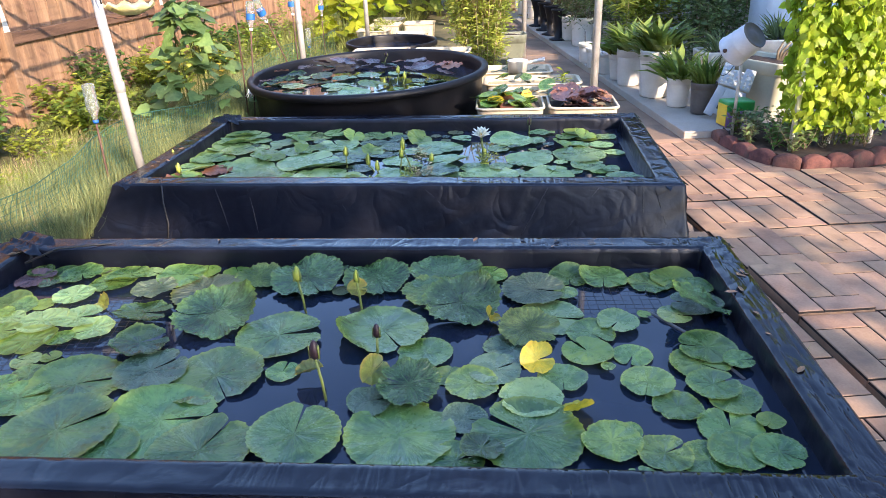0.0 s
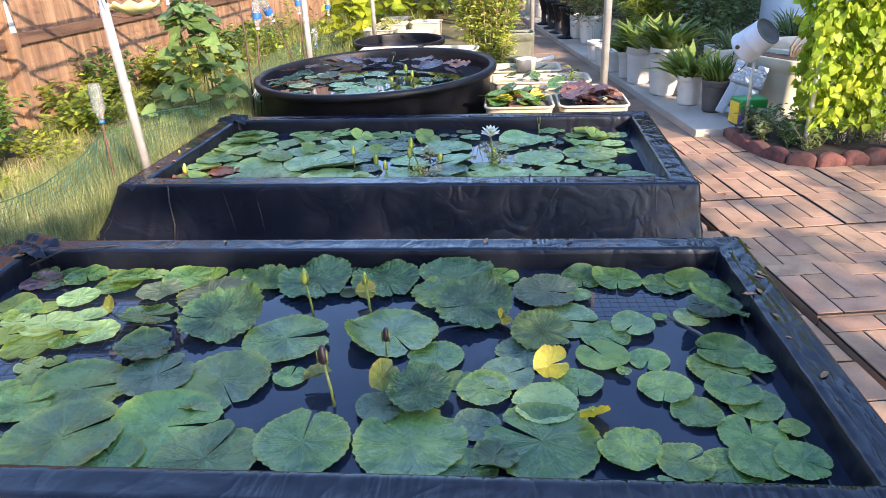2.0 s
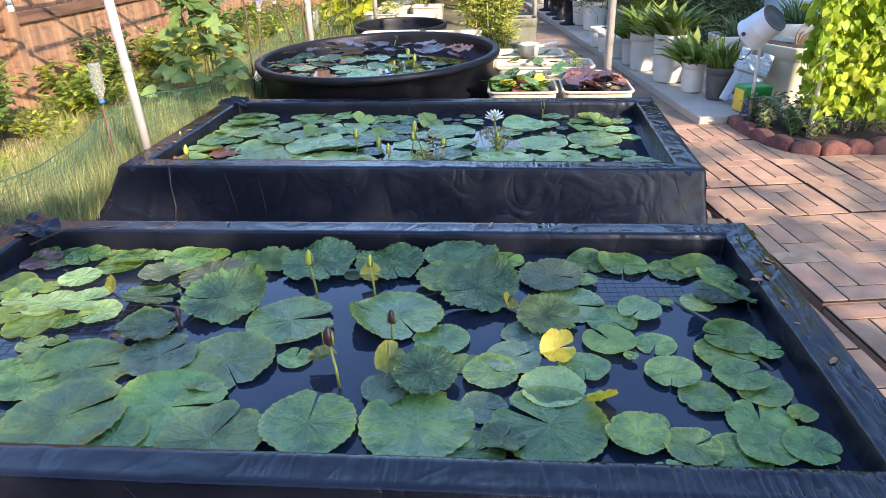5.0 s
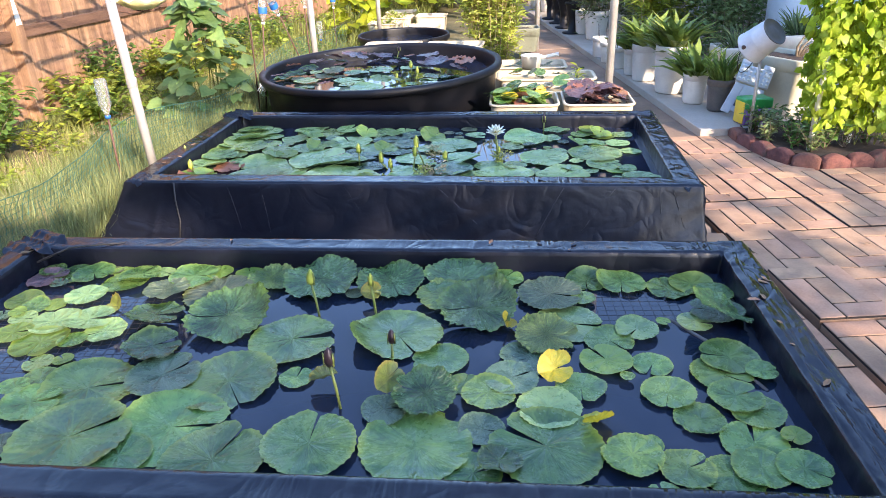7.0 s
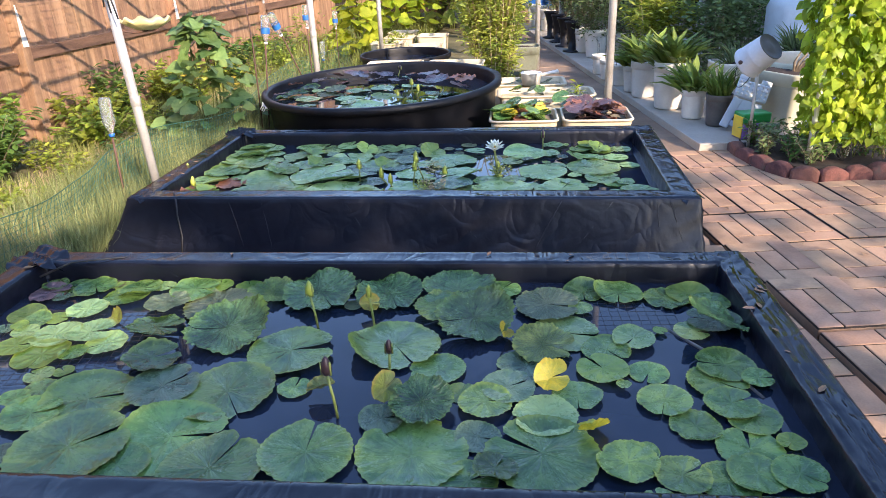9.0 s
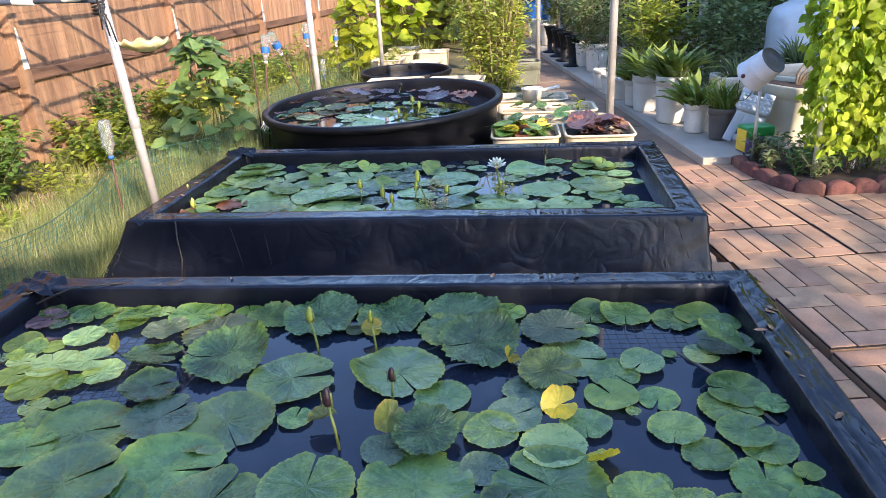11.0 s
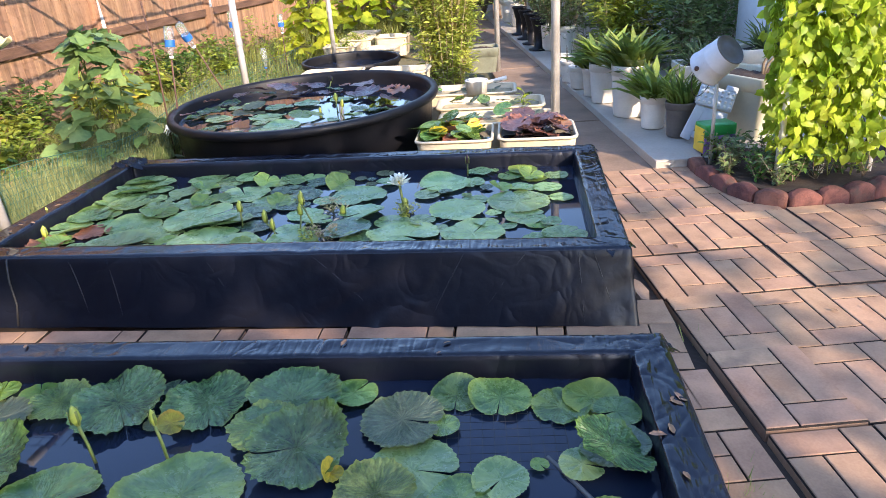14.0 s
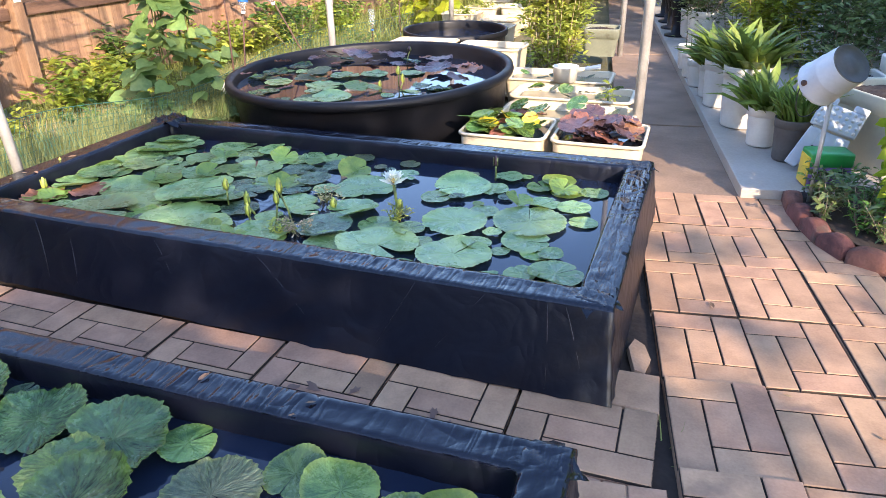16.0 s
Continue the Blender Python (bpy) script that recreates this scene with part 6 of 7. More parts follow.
lathe(bm, [(0.102, -0.02), (0.108, -0.016), (0.108, -0.004), (0.104, 0.0), (0.0985, 0.08), (0.100, 0.084), (0.0975, 0.088), (0.093, 0.168), (0.091, 0.175)], 40)
lathe(bm, [(0.099, -0.018), (0.090, 0.16)], 40)
pail = part("pail", bm, PAIL, bk)
pail.matrix_basis = turn_m
bm = bmesh.new()
lathe(bm, [(0.091, 0.17), (0.091, 0.180), (0.087, 0.180), (0.083, 0.173), (0.04, 0.172), (0.036, 0.1745), (0, 0.1745)], 40)
part("pail_base", bm, GREYPOT, pail, "dark grey pail base")
bm = bmesh.new()
pts = [(0.104 * math.cos(a), 0.104 * math.sin(a), -0.01 - 0.13 * math.sin(max(0, a - 3.14159))) for a in [math.pi + k * math.pi / 14 for k in range(15)]]
tube(bm, pts, 0.0028, 6)
part("bail", bm, IRON, pail, "thin wire bail")
bm = bmesh.new()
lathe(bm, [(0, 0), (0.012, 0.002), (0.014, 0.012), (0, 0.016)], 10, m=Matrix.Translation((-0.104, 0, 0.02)) @ Matrix.Rotation(-1.57, 4, "Y"))
part("bail_ear", bm, RUSTY, pail)

# ---- folding step stool ----
st = thing("step_stool", pose(1.80, 5.50, 0.052, 0, 16, -14), "folded pale blue-grey plastic step stool leaning on the planter", "stool")
lean = Matrix.Rotation(radians(-16), 4, "X")
for sx in (-1, 1):
    bm = bmesh.new()
    box(bm, -0.032, 0.032, -0.013, 0.013, 0.0, 0.225, 0.009, lean @ Matrix.Translation((sx * 0.098, 0, 0)) @ Matrix.Rotation(-sx * 0.12, 4, "Y"))
    part("leg", bm, GREYPLASTIC, st)
for z0, z1 in ((0.022, 0.062), (0.135, 0.225)):
    bm = bmesh.new()
    box(bm, -0.085, 0.085, -0.010, 0.010, z0, z1, 0.007, lean)
    part("crossbar", bm, GREYPLASTIC, st)
# Dark grey sheet stands in for the shade inside the stool.
bm = bmesh.new()
box(bm, -0.075, 0.075, 0.002, 0.008, 0.06, 0.137, 0.002, lean)
part("back_web", bm, GREYPOT, st, "inner web coloured dark for the shade behind the hand hole")
tip = Matrix.Translation((0, 0.055, 0.228)) @ Matrix.Rotation(radians(-34), 4, "X")
bm = bmesh.new()
box(bm, -0.115, 0.115, -0.012, 0.012, 0.0, 0.135, 0.010, tip)
box(bm, -0.115, -0.040, -0.012, 0.012, 0.130, 0.170, 0.009, tip)
box(bm, 0.040, 0.115, -0.012, 0.012, 0.130, 0.170, 0.009, tip)
panel = part("top_panel", bm, GREYPLASTIC, st)
bm = bmesh.new()
for i in range(7):
    for j in range(4):
        lathe(bm, [(0.0095, 0), (0.0095, 0.003), (0, 0.0045)], 8, m=tip @ Matrix.Translation((-0.096 + i * 0.032, -0.0125, 0.022 + j * 0.031)) @ Matrix.Rotation(radians(90), 4, "X"))
part("grip_dots", bm, WHITE, panel, "pale raised grip dots")

# ---- fertiliser box ----
bx = thing("fertiliser_tub", pose(1.85, 5.33, 0.048, 0, 0, 14), "green and purple plastic garden product tub with yellow end", "tub")
bm = bmesh.new()
box(bm, -0.10, 0.10, -0.07, 0.07, 0, 0.115, 0.012)
part("lower_body", bm, PURPLE, bx, "purple printed body")
bm = bmesh.new()
box(bm, -0.102, 0.102, -0.072, 0.072, 0.112, 0.185, 0.014)
part("lid", bm, GREENBOX, bx, "bright green lid")
bm = bmesh.new()
box(bm, -0.106, -0.1, -0.06, 0.06, 0.01, 0.16, 0.002)
part("end_panel", bm, YELLOWPRINT, bx, "yellow printed panel")
for k, (u, v, s) in enumerate([(-0.04, 0.09, 0.02), (0.05, 0.09, 0.024)]):
    bm = bmesh.new()
    lathe(bm, [(s, 0), (s, 0.002), (0, 0.003)], 18, m=Matrix.Translation((u, -0.0715, v)) @ Matrix.Rotation(radians(90), 4, "X"))
    part("printed_disc", bm, IRON, bx, "round dark printed mark")

# ---- flower bed with scalloped edging ----
bm = bmesh.new()
bed_line = [(1.70, 5.20), (1.71, 5.03), (1.75, 4.86), (1.80, 4.70), (1.88, 4.56), (2.02, 4.49), (2.18, 4.52), (2.33, 4.57), (2.48, 4.64), (2.63, 4.72), (2.78, 4.80)]
vs = [bm.verts.new((x + 0.03, y + 0.03, 0.045)) for x, y in bed_line] + [bm.verts.new((2.9, 5.6, 0.04)), bm.verts.new((1.85, 5.5, 0.04))]
bm.faces.new(vs)
bmesh.ops.triangulate(bm, faces=bm.faces[:])
bmesh.ops.subdivide_edges(bm, edges=bm.edges[:], cuts=3, use_grid_fill=True)
for v in bm.verts:
    v.co.z += 0.02 * noise.noise(v.co * 9)
b = part("bed_soil", bm, SOIL)
tagged(b, "dark soil of the flower bed", "soil", kind="structure")
for (ax, ay), (bx_, by) in zip(bed_line, bed_line[1:]):
    bm = bmesh.new()
    n = 9
    prof = []
    length = math.hypot(bx_ - ax, by - ay)
    for k in range(n):
        u = k / (n - 1)
        prof.append((u * length, 0.042 + 0.03 * abs(math.sin(math.pi * u)) ** 0.8 + 0.006 * noise.noise((ax * 9, u * 3, ay * 9))))
    front = [bm.verts.new((x, -0.035, z - 0.006)) for x, z in prof]
    crest = [bm.verts.new((x, -0.018, z)) for x, z in prof]
    crest2 = [bm.verts.new((x, 0.018, z)) for x, z in prof]
    backv = [bm.verts.new((x, 0.035, z - 0.006)) for x, z in prof]
    fb = [bm.verts.new((x, -0.038, -0.03)) for x, z in prof]
    bb = [bm.verts.new((x, 0.038, -0.03)) for x, z in prof]
    for a, c in ((fb, front), (front, crest), (crest, crest2), (crest2, backv), (backv, bb)):
        for k in range(n - 1):
            bm.faces.new((a[k], a[k + 1], c[k + 1], c[k]))
    bm.faces.new((fb[0], front[0], crest[0], crest2[0], backv[0], bb[0]))
    bm.faces.new((bb[-1], backv[-1], crest2[-1], crest[-1], front[-1], fb[-1]))
    bmesh.ops.recalc_face_normals(bm, faces=bm.faces[:])
    e = part("edging_stone", bm, TERRACOTTA)
    e.matrix_basis = pose(ax, ay, 0, 0, 0, math.degrees(math.atan2(by - ay, bx_ - ax)))
    tagged(e, "scalloped red concrete edging stone round the flower bed", "edging", "edging stones")
for k, (x, y) in enumerate([(1.86, 4.98), (1.95, 4.78), (2.05, 4.98), (2.25, 4.75), (1.82, 5.12), (2.4, 4.85), (1.80, 4.86), (1.98, 4.90), (2.12, 4.72), (2.16, 5.05), (1.92, 5.16), (2.5, 4.78), (2.02, 4.66)]):
    shrub("bed_plant", x, y, 0.04, 0.2, 0.12, 9, 14, 0.042, "ovate" if k % 2 else "strap", LEAF_MID if k % 3 else LEAF_DARK, BARK, "straggly small green plant in the flower bed", "plant", 400 + k, 0.4, "plants in the flower bed", 0.003)

# ---- climbing beans on white stakes ----
for x, y, h in ((2.02, 4.70, 2.0), (2.57, 4.88, 2.0), (2.30, 4.84, 1.9)):
    bm = bmesh.new()
    tube(bm, [(0, 0, -0.03), (0.005, 0, h)], 0.016, 12)
    p = part("plant_stake", bm, PVC)
    p.matrix_basis = pose(x, y, 0.03)
    tagged(p, "white plastic pipe stake in the flower bed", "stake", "bean stakes")
vt = thing("bean_vine", pose(2.29, 4.82, 0.05), "dense climbing bean vine with heart-shaped bright green leaves", "vine")
rs = np.random.RandomState(77)
bm = bmesh.new()
for k in range(14):
    x0 = rs.uniform(-0.25, 0.27)
    pts = [(x0 + 0.05 * math.sin(u * 1.3 + k), rs.uniform(-0.05, 0.05), u * 0.26) for u in range(9)]
    tube(bm, pts, 0.003, 5)
tagged(part("branch_work", bm, STEM, vt), kind="stuff")
n = 5600
hz = rs.uniform(0.0, 1.0, n) ** 0.85 * 1.85 + 0.14
wd = np.where(hz < 0.45, 0.20 + 0.10 * (hz / 0.45), 0.27)
px = rs.uniform(-1, 1, n) * wd - 0.06 + 0.03 * np.sin(hz * 5)
fy = rs.uniform(-0.24, 0.14, n)
seat = np.column_stack((px, fy, hz))
ways = np.column_stack((rs.normal(0, 0.45, n) + px * 0.6, rs.normal(-0.25, 0.3, n), rs.uniform(-1.0, -0.35, n)))
ups = np.column_stack((rs.normal(0.45, 0.55, n), rs.normal(-0.85, 0.45, n), rs.uniform(0.0, 1.1, n)))
L = rs.uniform(0.025, 0.055, n) + 0.03 * rs.uniform(0, 1, n) ** 3
foliage("leaves", "heart", seat, ways, L, L * 0.95, LEAF_BEAN, vt, up=ups, seed=5)

# ---- iron stand by the bed ----
ir = thing("iron_stand", pose(2.78, 5.15, 0.0), "black wrought iron plant stand with curled legs", "stand")
for k in range(3):
    a = k * 2.1
    bm = bmesh.new()
    tube(bm, [(0.16 * math.cos(a), 0.16 * math.sin(a), 0), (0.10 * math.cos(a), 0.10 * math.sin(a), 0.2), (0.13 * math.cos(a), 0.13 * math.sin(a), 0.42), (0.11 * math.cos(a), 0.11 * math.sin(a), 0.48)], 0.008, 8)
    part("leg", bm, IRON, ir)
bm = bmesh.new()
lathe(bm, [(0.13, 0.45), (0.14, 0.455), (0.14, 0.465), (0.13, 0.47), (0.12, 0.46), (0.13, 0.45)], 28)
part("ring", bm, IRON, ir)

# ---- bright shrub and trees in the middle distance ----
bush = shrub("shrub", -0.08, 7.86, 0, 1.3, 0.40, 40, 120, 0.075, "ovate", LEAF_GOLD, CANE, "upright sunlit shrub with small yellow-green leaves", "shrub", 501, 0.45, "", 0.006, 0.45, 0.04)
bm = bmesh.new()
tw = random.Random(15)
for k in range(16):
    a, q = tw.uniform(0, 6.28), tw.uniform(0.12, 0.36)
    tube(bm, [(q * 0.5 * math.cos(a), q * 0.5 * math.sin(a), 0.6), (q * math.cos(a), q * math.sin(a), 1.2), (q * tw.uniform(0.9, 1.5) * math.cos(a + 0.3), q * 1.3 * math.sin(a + 0.3), tw.uniform(1.3, 1.62))], [0.008, 0.006, 0.003], 5)
tagged(part("bare_twig", bm, CANE, bush, "pale bare twigs"), kind="stuff")
shrub("shrub", -0.55, 10.6, 0, 1.55, 0.5, 20, 150, 0.09, "ovate", LEAF_BUSH, CANE, "upright sunlit shrub farther along the yard", "shrub", 502, 0.42, "", 0.007)
shrub("shrub", -0.75, 12.6, 0, 1.9, 0.7, 44, 52, 0.08, "ovate", LEAF_MID, BARK, "dense green shrub before the back fence", "shrub", 503, 0.5)
shrub("shrub", -1.6, 15.6, 0, 1.8, 0.9, 44, 52, 0.10, "ovate", LEAF_MID, BARK, "dense green shrub against the back fence", "shrub", 504, 0.5)
shrub("shrub", -0.1, 15.2, 0, 1.9, 0.9, 44, 52, 0.10, "ovate", LEAF_MID, BARK, "dense green shrub against the back fence", "shrub", 505, 0.5)
bm = bmesh.new()
lathe(bm, [(0, 0), (0.27, 0), (0.29, 0.05), (0.30, 0.45), (0.29, 0.85), (0.25, 0.9), (0, 0.9)], 32)
bb = part("blue_barrel", bm, BLUE)
bb.matrix_basis = pose(0.42, 14.3, 0.3)
tagged(bb, "blue plastic barrel on a stand at the path's end", "barrel")
bm = bmesh.new()
box(bm, -0.3, 0.3, -0.3, 0.3, 0, 0.35, 0.01)
bs = part("barrel_stand", bm, CONCRETE)
bs.matrix_basis = pose(0.42, 14.3, -0.05)
tagged(bs, "grey block under the blue barrel", "block")

# ---- stop sign beyond the fence ----
sg = thing("stop_sign", pose(-4.75, 20.6, -0.34, 0, 0, 12), "red octagonal stop sign on a metal post", "sign")
bm = bmesh.new()
tube(bm, [(0, 0.03, 0), (0, 0.03, 2.65)], 0.03, 8)
part("sign_post", bm, METAL, sg)
bm = bmesh.new()
lathe(bm, [(0, -0.006), (0.41, -0.006), (0.41, 0.006), (0, 0.006)], 8, m=Matrix.Translation((0, 0, 2.5)) @ Matrix.Rotation(radians(90), 4, "X") @ Matrix.Rotation(radians(22.5), 4, "Z"))
part("plate", bm, SIGNRED, sg, "red plate", smooth=False)
bm = bmesh.new()
lathe(bm, [(0.385, 0.007), (0.385, 0.009), (0.405, 0.009), (0.405, 0.007)], 8, m=Matrix.Translation((0, 0, 2.5)) @ Matrix.Rotation(radians(90), 4, "X") @ Matrix.Rotation(radians(22.5), 4, "Z"))
part("border", bm, WHITE, sg, "white border", smooth=False)
fc = bpy.data.curves.new("letters", "FONT")
fc.body, fc.size, fc.align_x, fc.align_y, fc.extrude = "STOP", 0.30, "CENTER", "CENTER", 0.002
fo = new("letters_curve", fc)
me = bpy.data.meshes.new_from_object(fo.evaluated_get(bpy.context.evaluated_depsgraph_get()))
bpy.data.objects.remove(fo)
me.materials.append(WHITE)
lt = new("letters", me)
lt.parent = sg
lt["label"] = "white letters"
lt.matrix_basis = pose(0, -0.012, 2.5, 90, 0, 0)

# ---- dark shed behind the pots ----
shed = thing("shed", pose(0.4, 15.8, 0, 0, 0, 4), "open dark timber shed with pale posts in shade", "shed")
bm = bmesh.new()
box(bm, 0, 9, 0, 0.06, 0, 2.7)
part("back_wall", bm, DARKWOOD, shed, smooth=False)
bm = bmesh.new()
box(bm, -0.07, 0.07, -0.02, 0, 0, 2.65, 0.004)
me = bpy.data.meshes.new("wall_board")
bm.to_mesh(me)
bm.free()
me.materials.append(DARKWOOD)
for k in range(56):
    o = new("wall_board", me)
    o.parent = shed
    o.matrix_basis = pose(0.08 + k * 0.158, -0.003 - 0.004 * (k % 3), 0, 0, 0, 0)
# Roof out of view, added to keep the shed's inside dark.
bm = bmesh.new()
box(bm, -0.3, 9.2, -5.2, 0.2, 2.7, 2.78)
part("roof", bm, ROOFING, shed, smooth=False)
for x, y in ((0.05, -4.6), (2.1, -4.6), (4.4, -4.6), (0.9, -1.5)):
    bm = bmesh.new()
    box(bm, -0.05, 0.05, -0.05, 0.05, 0, 2.7, 0.006)
    part("shed_post", bm, STUCCO, shed, smooth=False).location = (x, y, 0)

# ---- pedestal fan in the shed ----
fan = thing("pedestal_fan", pose(2.5, 10.9, 0.05) @ Matrix.Diagonal((0.82, 0.82, 0.82, 1)), "white pedestal fan at rest among the shrubs", "fan")
bm = bmesh.new()
tube(bm, [(0, 0, 0.02), (0, 0, 1.2)], 0.018, 10)
lathe(bm, [(0, 0), (0.2, 0), (0.2, 0.02), (0.03, 0.04), (0, 0.04)], 28)
part("pedestal", bm, WHITE, fan)
bm = bmesh.new()
for k in range(7):
    rr = 0.05 + k * 0.029
    pts = [(rr * math.cos(a), -0.07 + 0.03 * (rr / 0.22) ** 2, 1.3 + rr * math.sin(a)) for a in [2 * math.pi * i / 28 for i in range(29)]]
    tube(bm, pts, 0.0025, 4, False)
for k in range(18):
    a = k * math.pi / 9
    tube(bm, [(0.03 * math.cos(a), -0.07, 1.3 + 0.03 * math.sin(a)), (0.225 * math.cos(a), -0.04, 1.3 + 0.225 * math.sin(a))], 0.002, 4, False)
part("grille", bm, WHITE, fan)
bm = bmesh.new()
lathe(bm, [(0, -0.1), (0.05, -0.09), (0.06, 0.05), (0, 0.09)], 18, m=Matrix.Translation((0, 0.06, 1.3)) @ Matrix.Rotation(radians(90), 4, "X"))
part("motor", bm, WHITE, fan)

# ---- the house that closes the yard, an added dark wall, and the unseen tree that shades the ponds ----
bm = bmesh.new()
box(bm, 5.3, 5.5, 2.1, 15.9, 0, 3.1)
hw = part("wall_house", bm, STUCCO, smooth=False)
tagged(hw, "pale stucco house wall along the yard", "wall", kind="structure")
# Eaves out of view, added and sized to keep the pots shaded.
bm = bmesh.new()
box(bm, 5.0, 9.0, 2.04, 16.0, 3.1, 3.2)
hr = part("roof_house", bm, ROOFING, smooth=False)
tagged(hr, "unseen grey eaves of the house, sized to shade the pots", "roof", kind="structure")

# Unseen wall, added so the liner sides mirror something dark.
bm = bmesh.new()
box(bm, -9.0, 1.7, -3.3, -3.1, 0, 4.6)
hw = part("wall_house_back", bm, DARKWOOD, smooth=False)
tagged(hw, "unseen dark timber wall added behind the patio to darken reflections", "wall", kind="structure")
for k, (x, y, h) in enumerate([(-6.2, 9.0, 2.6), (-6.4, 13.0, 2.7), (-6.0, 17.5, 2.8), (-2.4, 20.5, 1.2), (-6.6, 5.5, 2.4), (-5.6, 22.0, 2.2), (-8.0, 21.0, 2.6), (-3.7, 23.0, 2.4)]):
    shrub("hedge_shrub", x, y, 0, h * 0.7 + (0.75 if y < 19 else 1.1), 1.5, 50, 100, 0.17, "ovate", LEAF_MID, BARK, "green shrub beyond the board fence", "shrub", 520 + k, 0.5, "shrubs beyond the fence")

for k, (x, y, h) in enumerate([(-7.2, 25.0, 4.0), (-5.0, 26.5, 4.4), (-2.6, 25.5, 4.2), (-9.5, 24.0, 3.8), (-0.4, 27.0, 4.4)]):
    shrub("far_tree", x, y, 0, h, 1.9, 46, 130, 0.3, "ovate", LEAF_DARK, BARK, "dark leafy tree beyond the back fence", "tree", 560 + k, 0.55, "trees beyond the fence", 0.03, 0.3, 0.1)

SD = np.array(SUN_DIR)
rs = np.random.RandomState(44)


def crown_seats(n, a0, a1, b0, b1, gaps, seed, fine=1.0, thick=0.2):
    """Leaf seats spread over the part of the crown whose shade falls on the strip a0..a1, b0..b1 of the yard."""
    r = np.random.RandomState(seed)
    a, b = r.uniform(a0, a1, n), r.uniform(b0, b1, n)
    keep = np.array([noise.noise((q * 1.5 * fine, w * 1.1 * fine, seed)) > gaps for q, w in zip(a, b)])
    a, b = a[keep], b[keep]
    gx, gy = (a - b) / math.sqrt(2), (a + b) / math.sqrt(2)
    z = 3.0 + b * 0.42 + r.normal(0, thick, len(a))
    s = z / -SD[2]
    return np.column_stack((gx - SD[0] * s, gy - SD[1] * s, z))


# Tree out of view, its leaves placed wherever the yard needs shade.
tree = thing("tree", pose(0, 0, 0), "unseen leafy tree added to cast dappled shade on the yard", "tree")
crown = np.vstack((crown_seats(4800, 0.3, 3.3, -0.8, 2.6, -0.38, 3, 1.5), crown_seats(3400, 1.25, 3.6, 2.4, 4.3, -0.26, 4, 1.8), crown_seats(3000, 2.0, 4.2, 4.3, 6.3, -0.22, 6, 1.6, 0.07), crown_seats(9500, 3.3, 6.6, -2.0, 2.4, 0.12, 9, 2.6), crown_seats(1400, 2.6, 3.25, 1.2, 2.5, -0.9, 12), crown_seats(700, 0.35, 1.15, 3.2, 4.0, -0.35, 15, 1.6)))
mid = crown.mean(axis=0)
n = len(crown)
a = rs.uniform(0, 6.28, n)
L = rs.uniform(0.07, 0.14, n)
foliage("crown", "ovate", crown, np.column_stack((np.cos(a), np.sin(a), rs.uniform(-0.6, 0.3, n))), L, L * 0.55, LEAF_FEN, tree, up=rs.normal(0, 1, (n, 3)), seed=8)
bm = bmesh.new()
base = Vector((mid[0] + 1.0, mid[1] - 0.8, -0.05))
tube(bm, [base, base + Vector((-0.1, 0.1, 1.2)), base + Vector((-0.3, 0.2, 2.4))], [0.2, 0.16, 0.13], 12)
for k in range(14):
    tip = Vector(crown[rs.randint(n // 2)])
    st_ = base + Vector((-0.3, 0.2, 2.4))
    tube(bm, [st_, st_.lerp(tip, 0.5) + Vector((0, 0, 0.25)), tip], [0.07, 0.035, 0.01], 7)
part("trunk", bm, BARK, tree)

# ---- brown tufts at the foot of the lily flowers ----
for k, (x, y) in enumerate(((0.115, 3.90), (-0.20, 3.66), (-0.27, 3.62), (-0.24, 3.97))):
    shrub("water_tuft", x, y, WATER_Z, 0.075, 0.075, 14, 8, 0.022, "strap", GRASS_DRY if k % 2 else LEAF_GOLD, STEM, "small brown and yellow tuft of stems on the water", "tuft", 600 + k, 0.35, "tufts in the pond", 0.0018)

# ---- small things round the ponds ----
dr = random.Random(6)
leaf_bm = bmesh.new()
pts = [(-0.03, 0, 0), (-0.012, 0.012, 0.004), (0.015, 0.010, 0.006), (0.034, 0, 0.001), (0.015, -0.011, 0.005), (-0.012, -0.012, 0.003)]
mids = [leaf_bm.verts.new((0.0, 0, 0.0))]
ring = [leaf_bm.verts.new(q) for q in pts]
for k in range(6):
    leaf_bm.faces.new((mids[0], ring[k], ring[(k + 1) % 6]))
leaf_me = bpy.data.meshes.new("dry_leaf")
leaf_bm.to_mesh(leaf_me)
leaf_bm.free()
leaf_me.materials.append(DRYLEAF)
spots = [(1.02 + dr.uniform(-0.02, 0.02), dr.uniform(1.6, 2.65), RIM + 0.003) for k in range(9)] + [(dr.uniform(-1.5, 0.9), 2.65, RIM + 0.006) for k in range(4)] + [(-1.64, dr.uniform(2.0, 2.6), RIM + 0.006) for k in range(5)]
spots += [(dr.uniform(1.15, 3.4), dr.uniform(2.2, 4.2), 0.006) for k in range(14)] + [(-1.6, dr.uniform(3.5, 4.4), RIM + 0.006) for k in range(4)]
for x, y, z in spots:
    o = new("dry_leaf", leaf_me)
    s = dr.uniform(0.3, 0.65)
    o.matrix_basis = pose(x + dr.uniform(-0.035, 0.035), y + dr.uniform(-0.03, 0.03), z, dr.uniform(-8, 8), dr.uniform(-8, 8), dr.uniform(0, 360)) @ Matrix.Diagonal((s, s, s, 1))
    tagged(o, "small curled brown dead leaf lying flat", "leaf", "dead leaves")


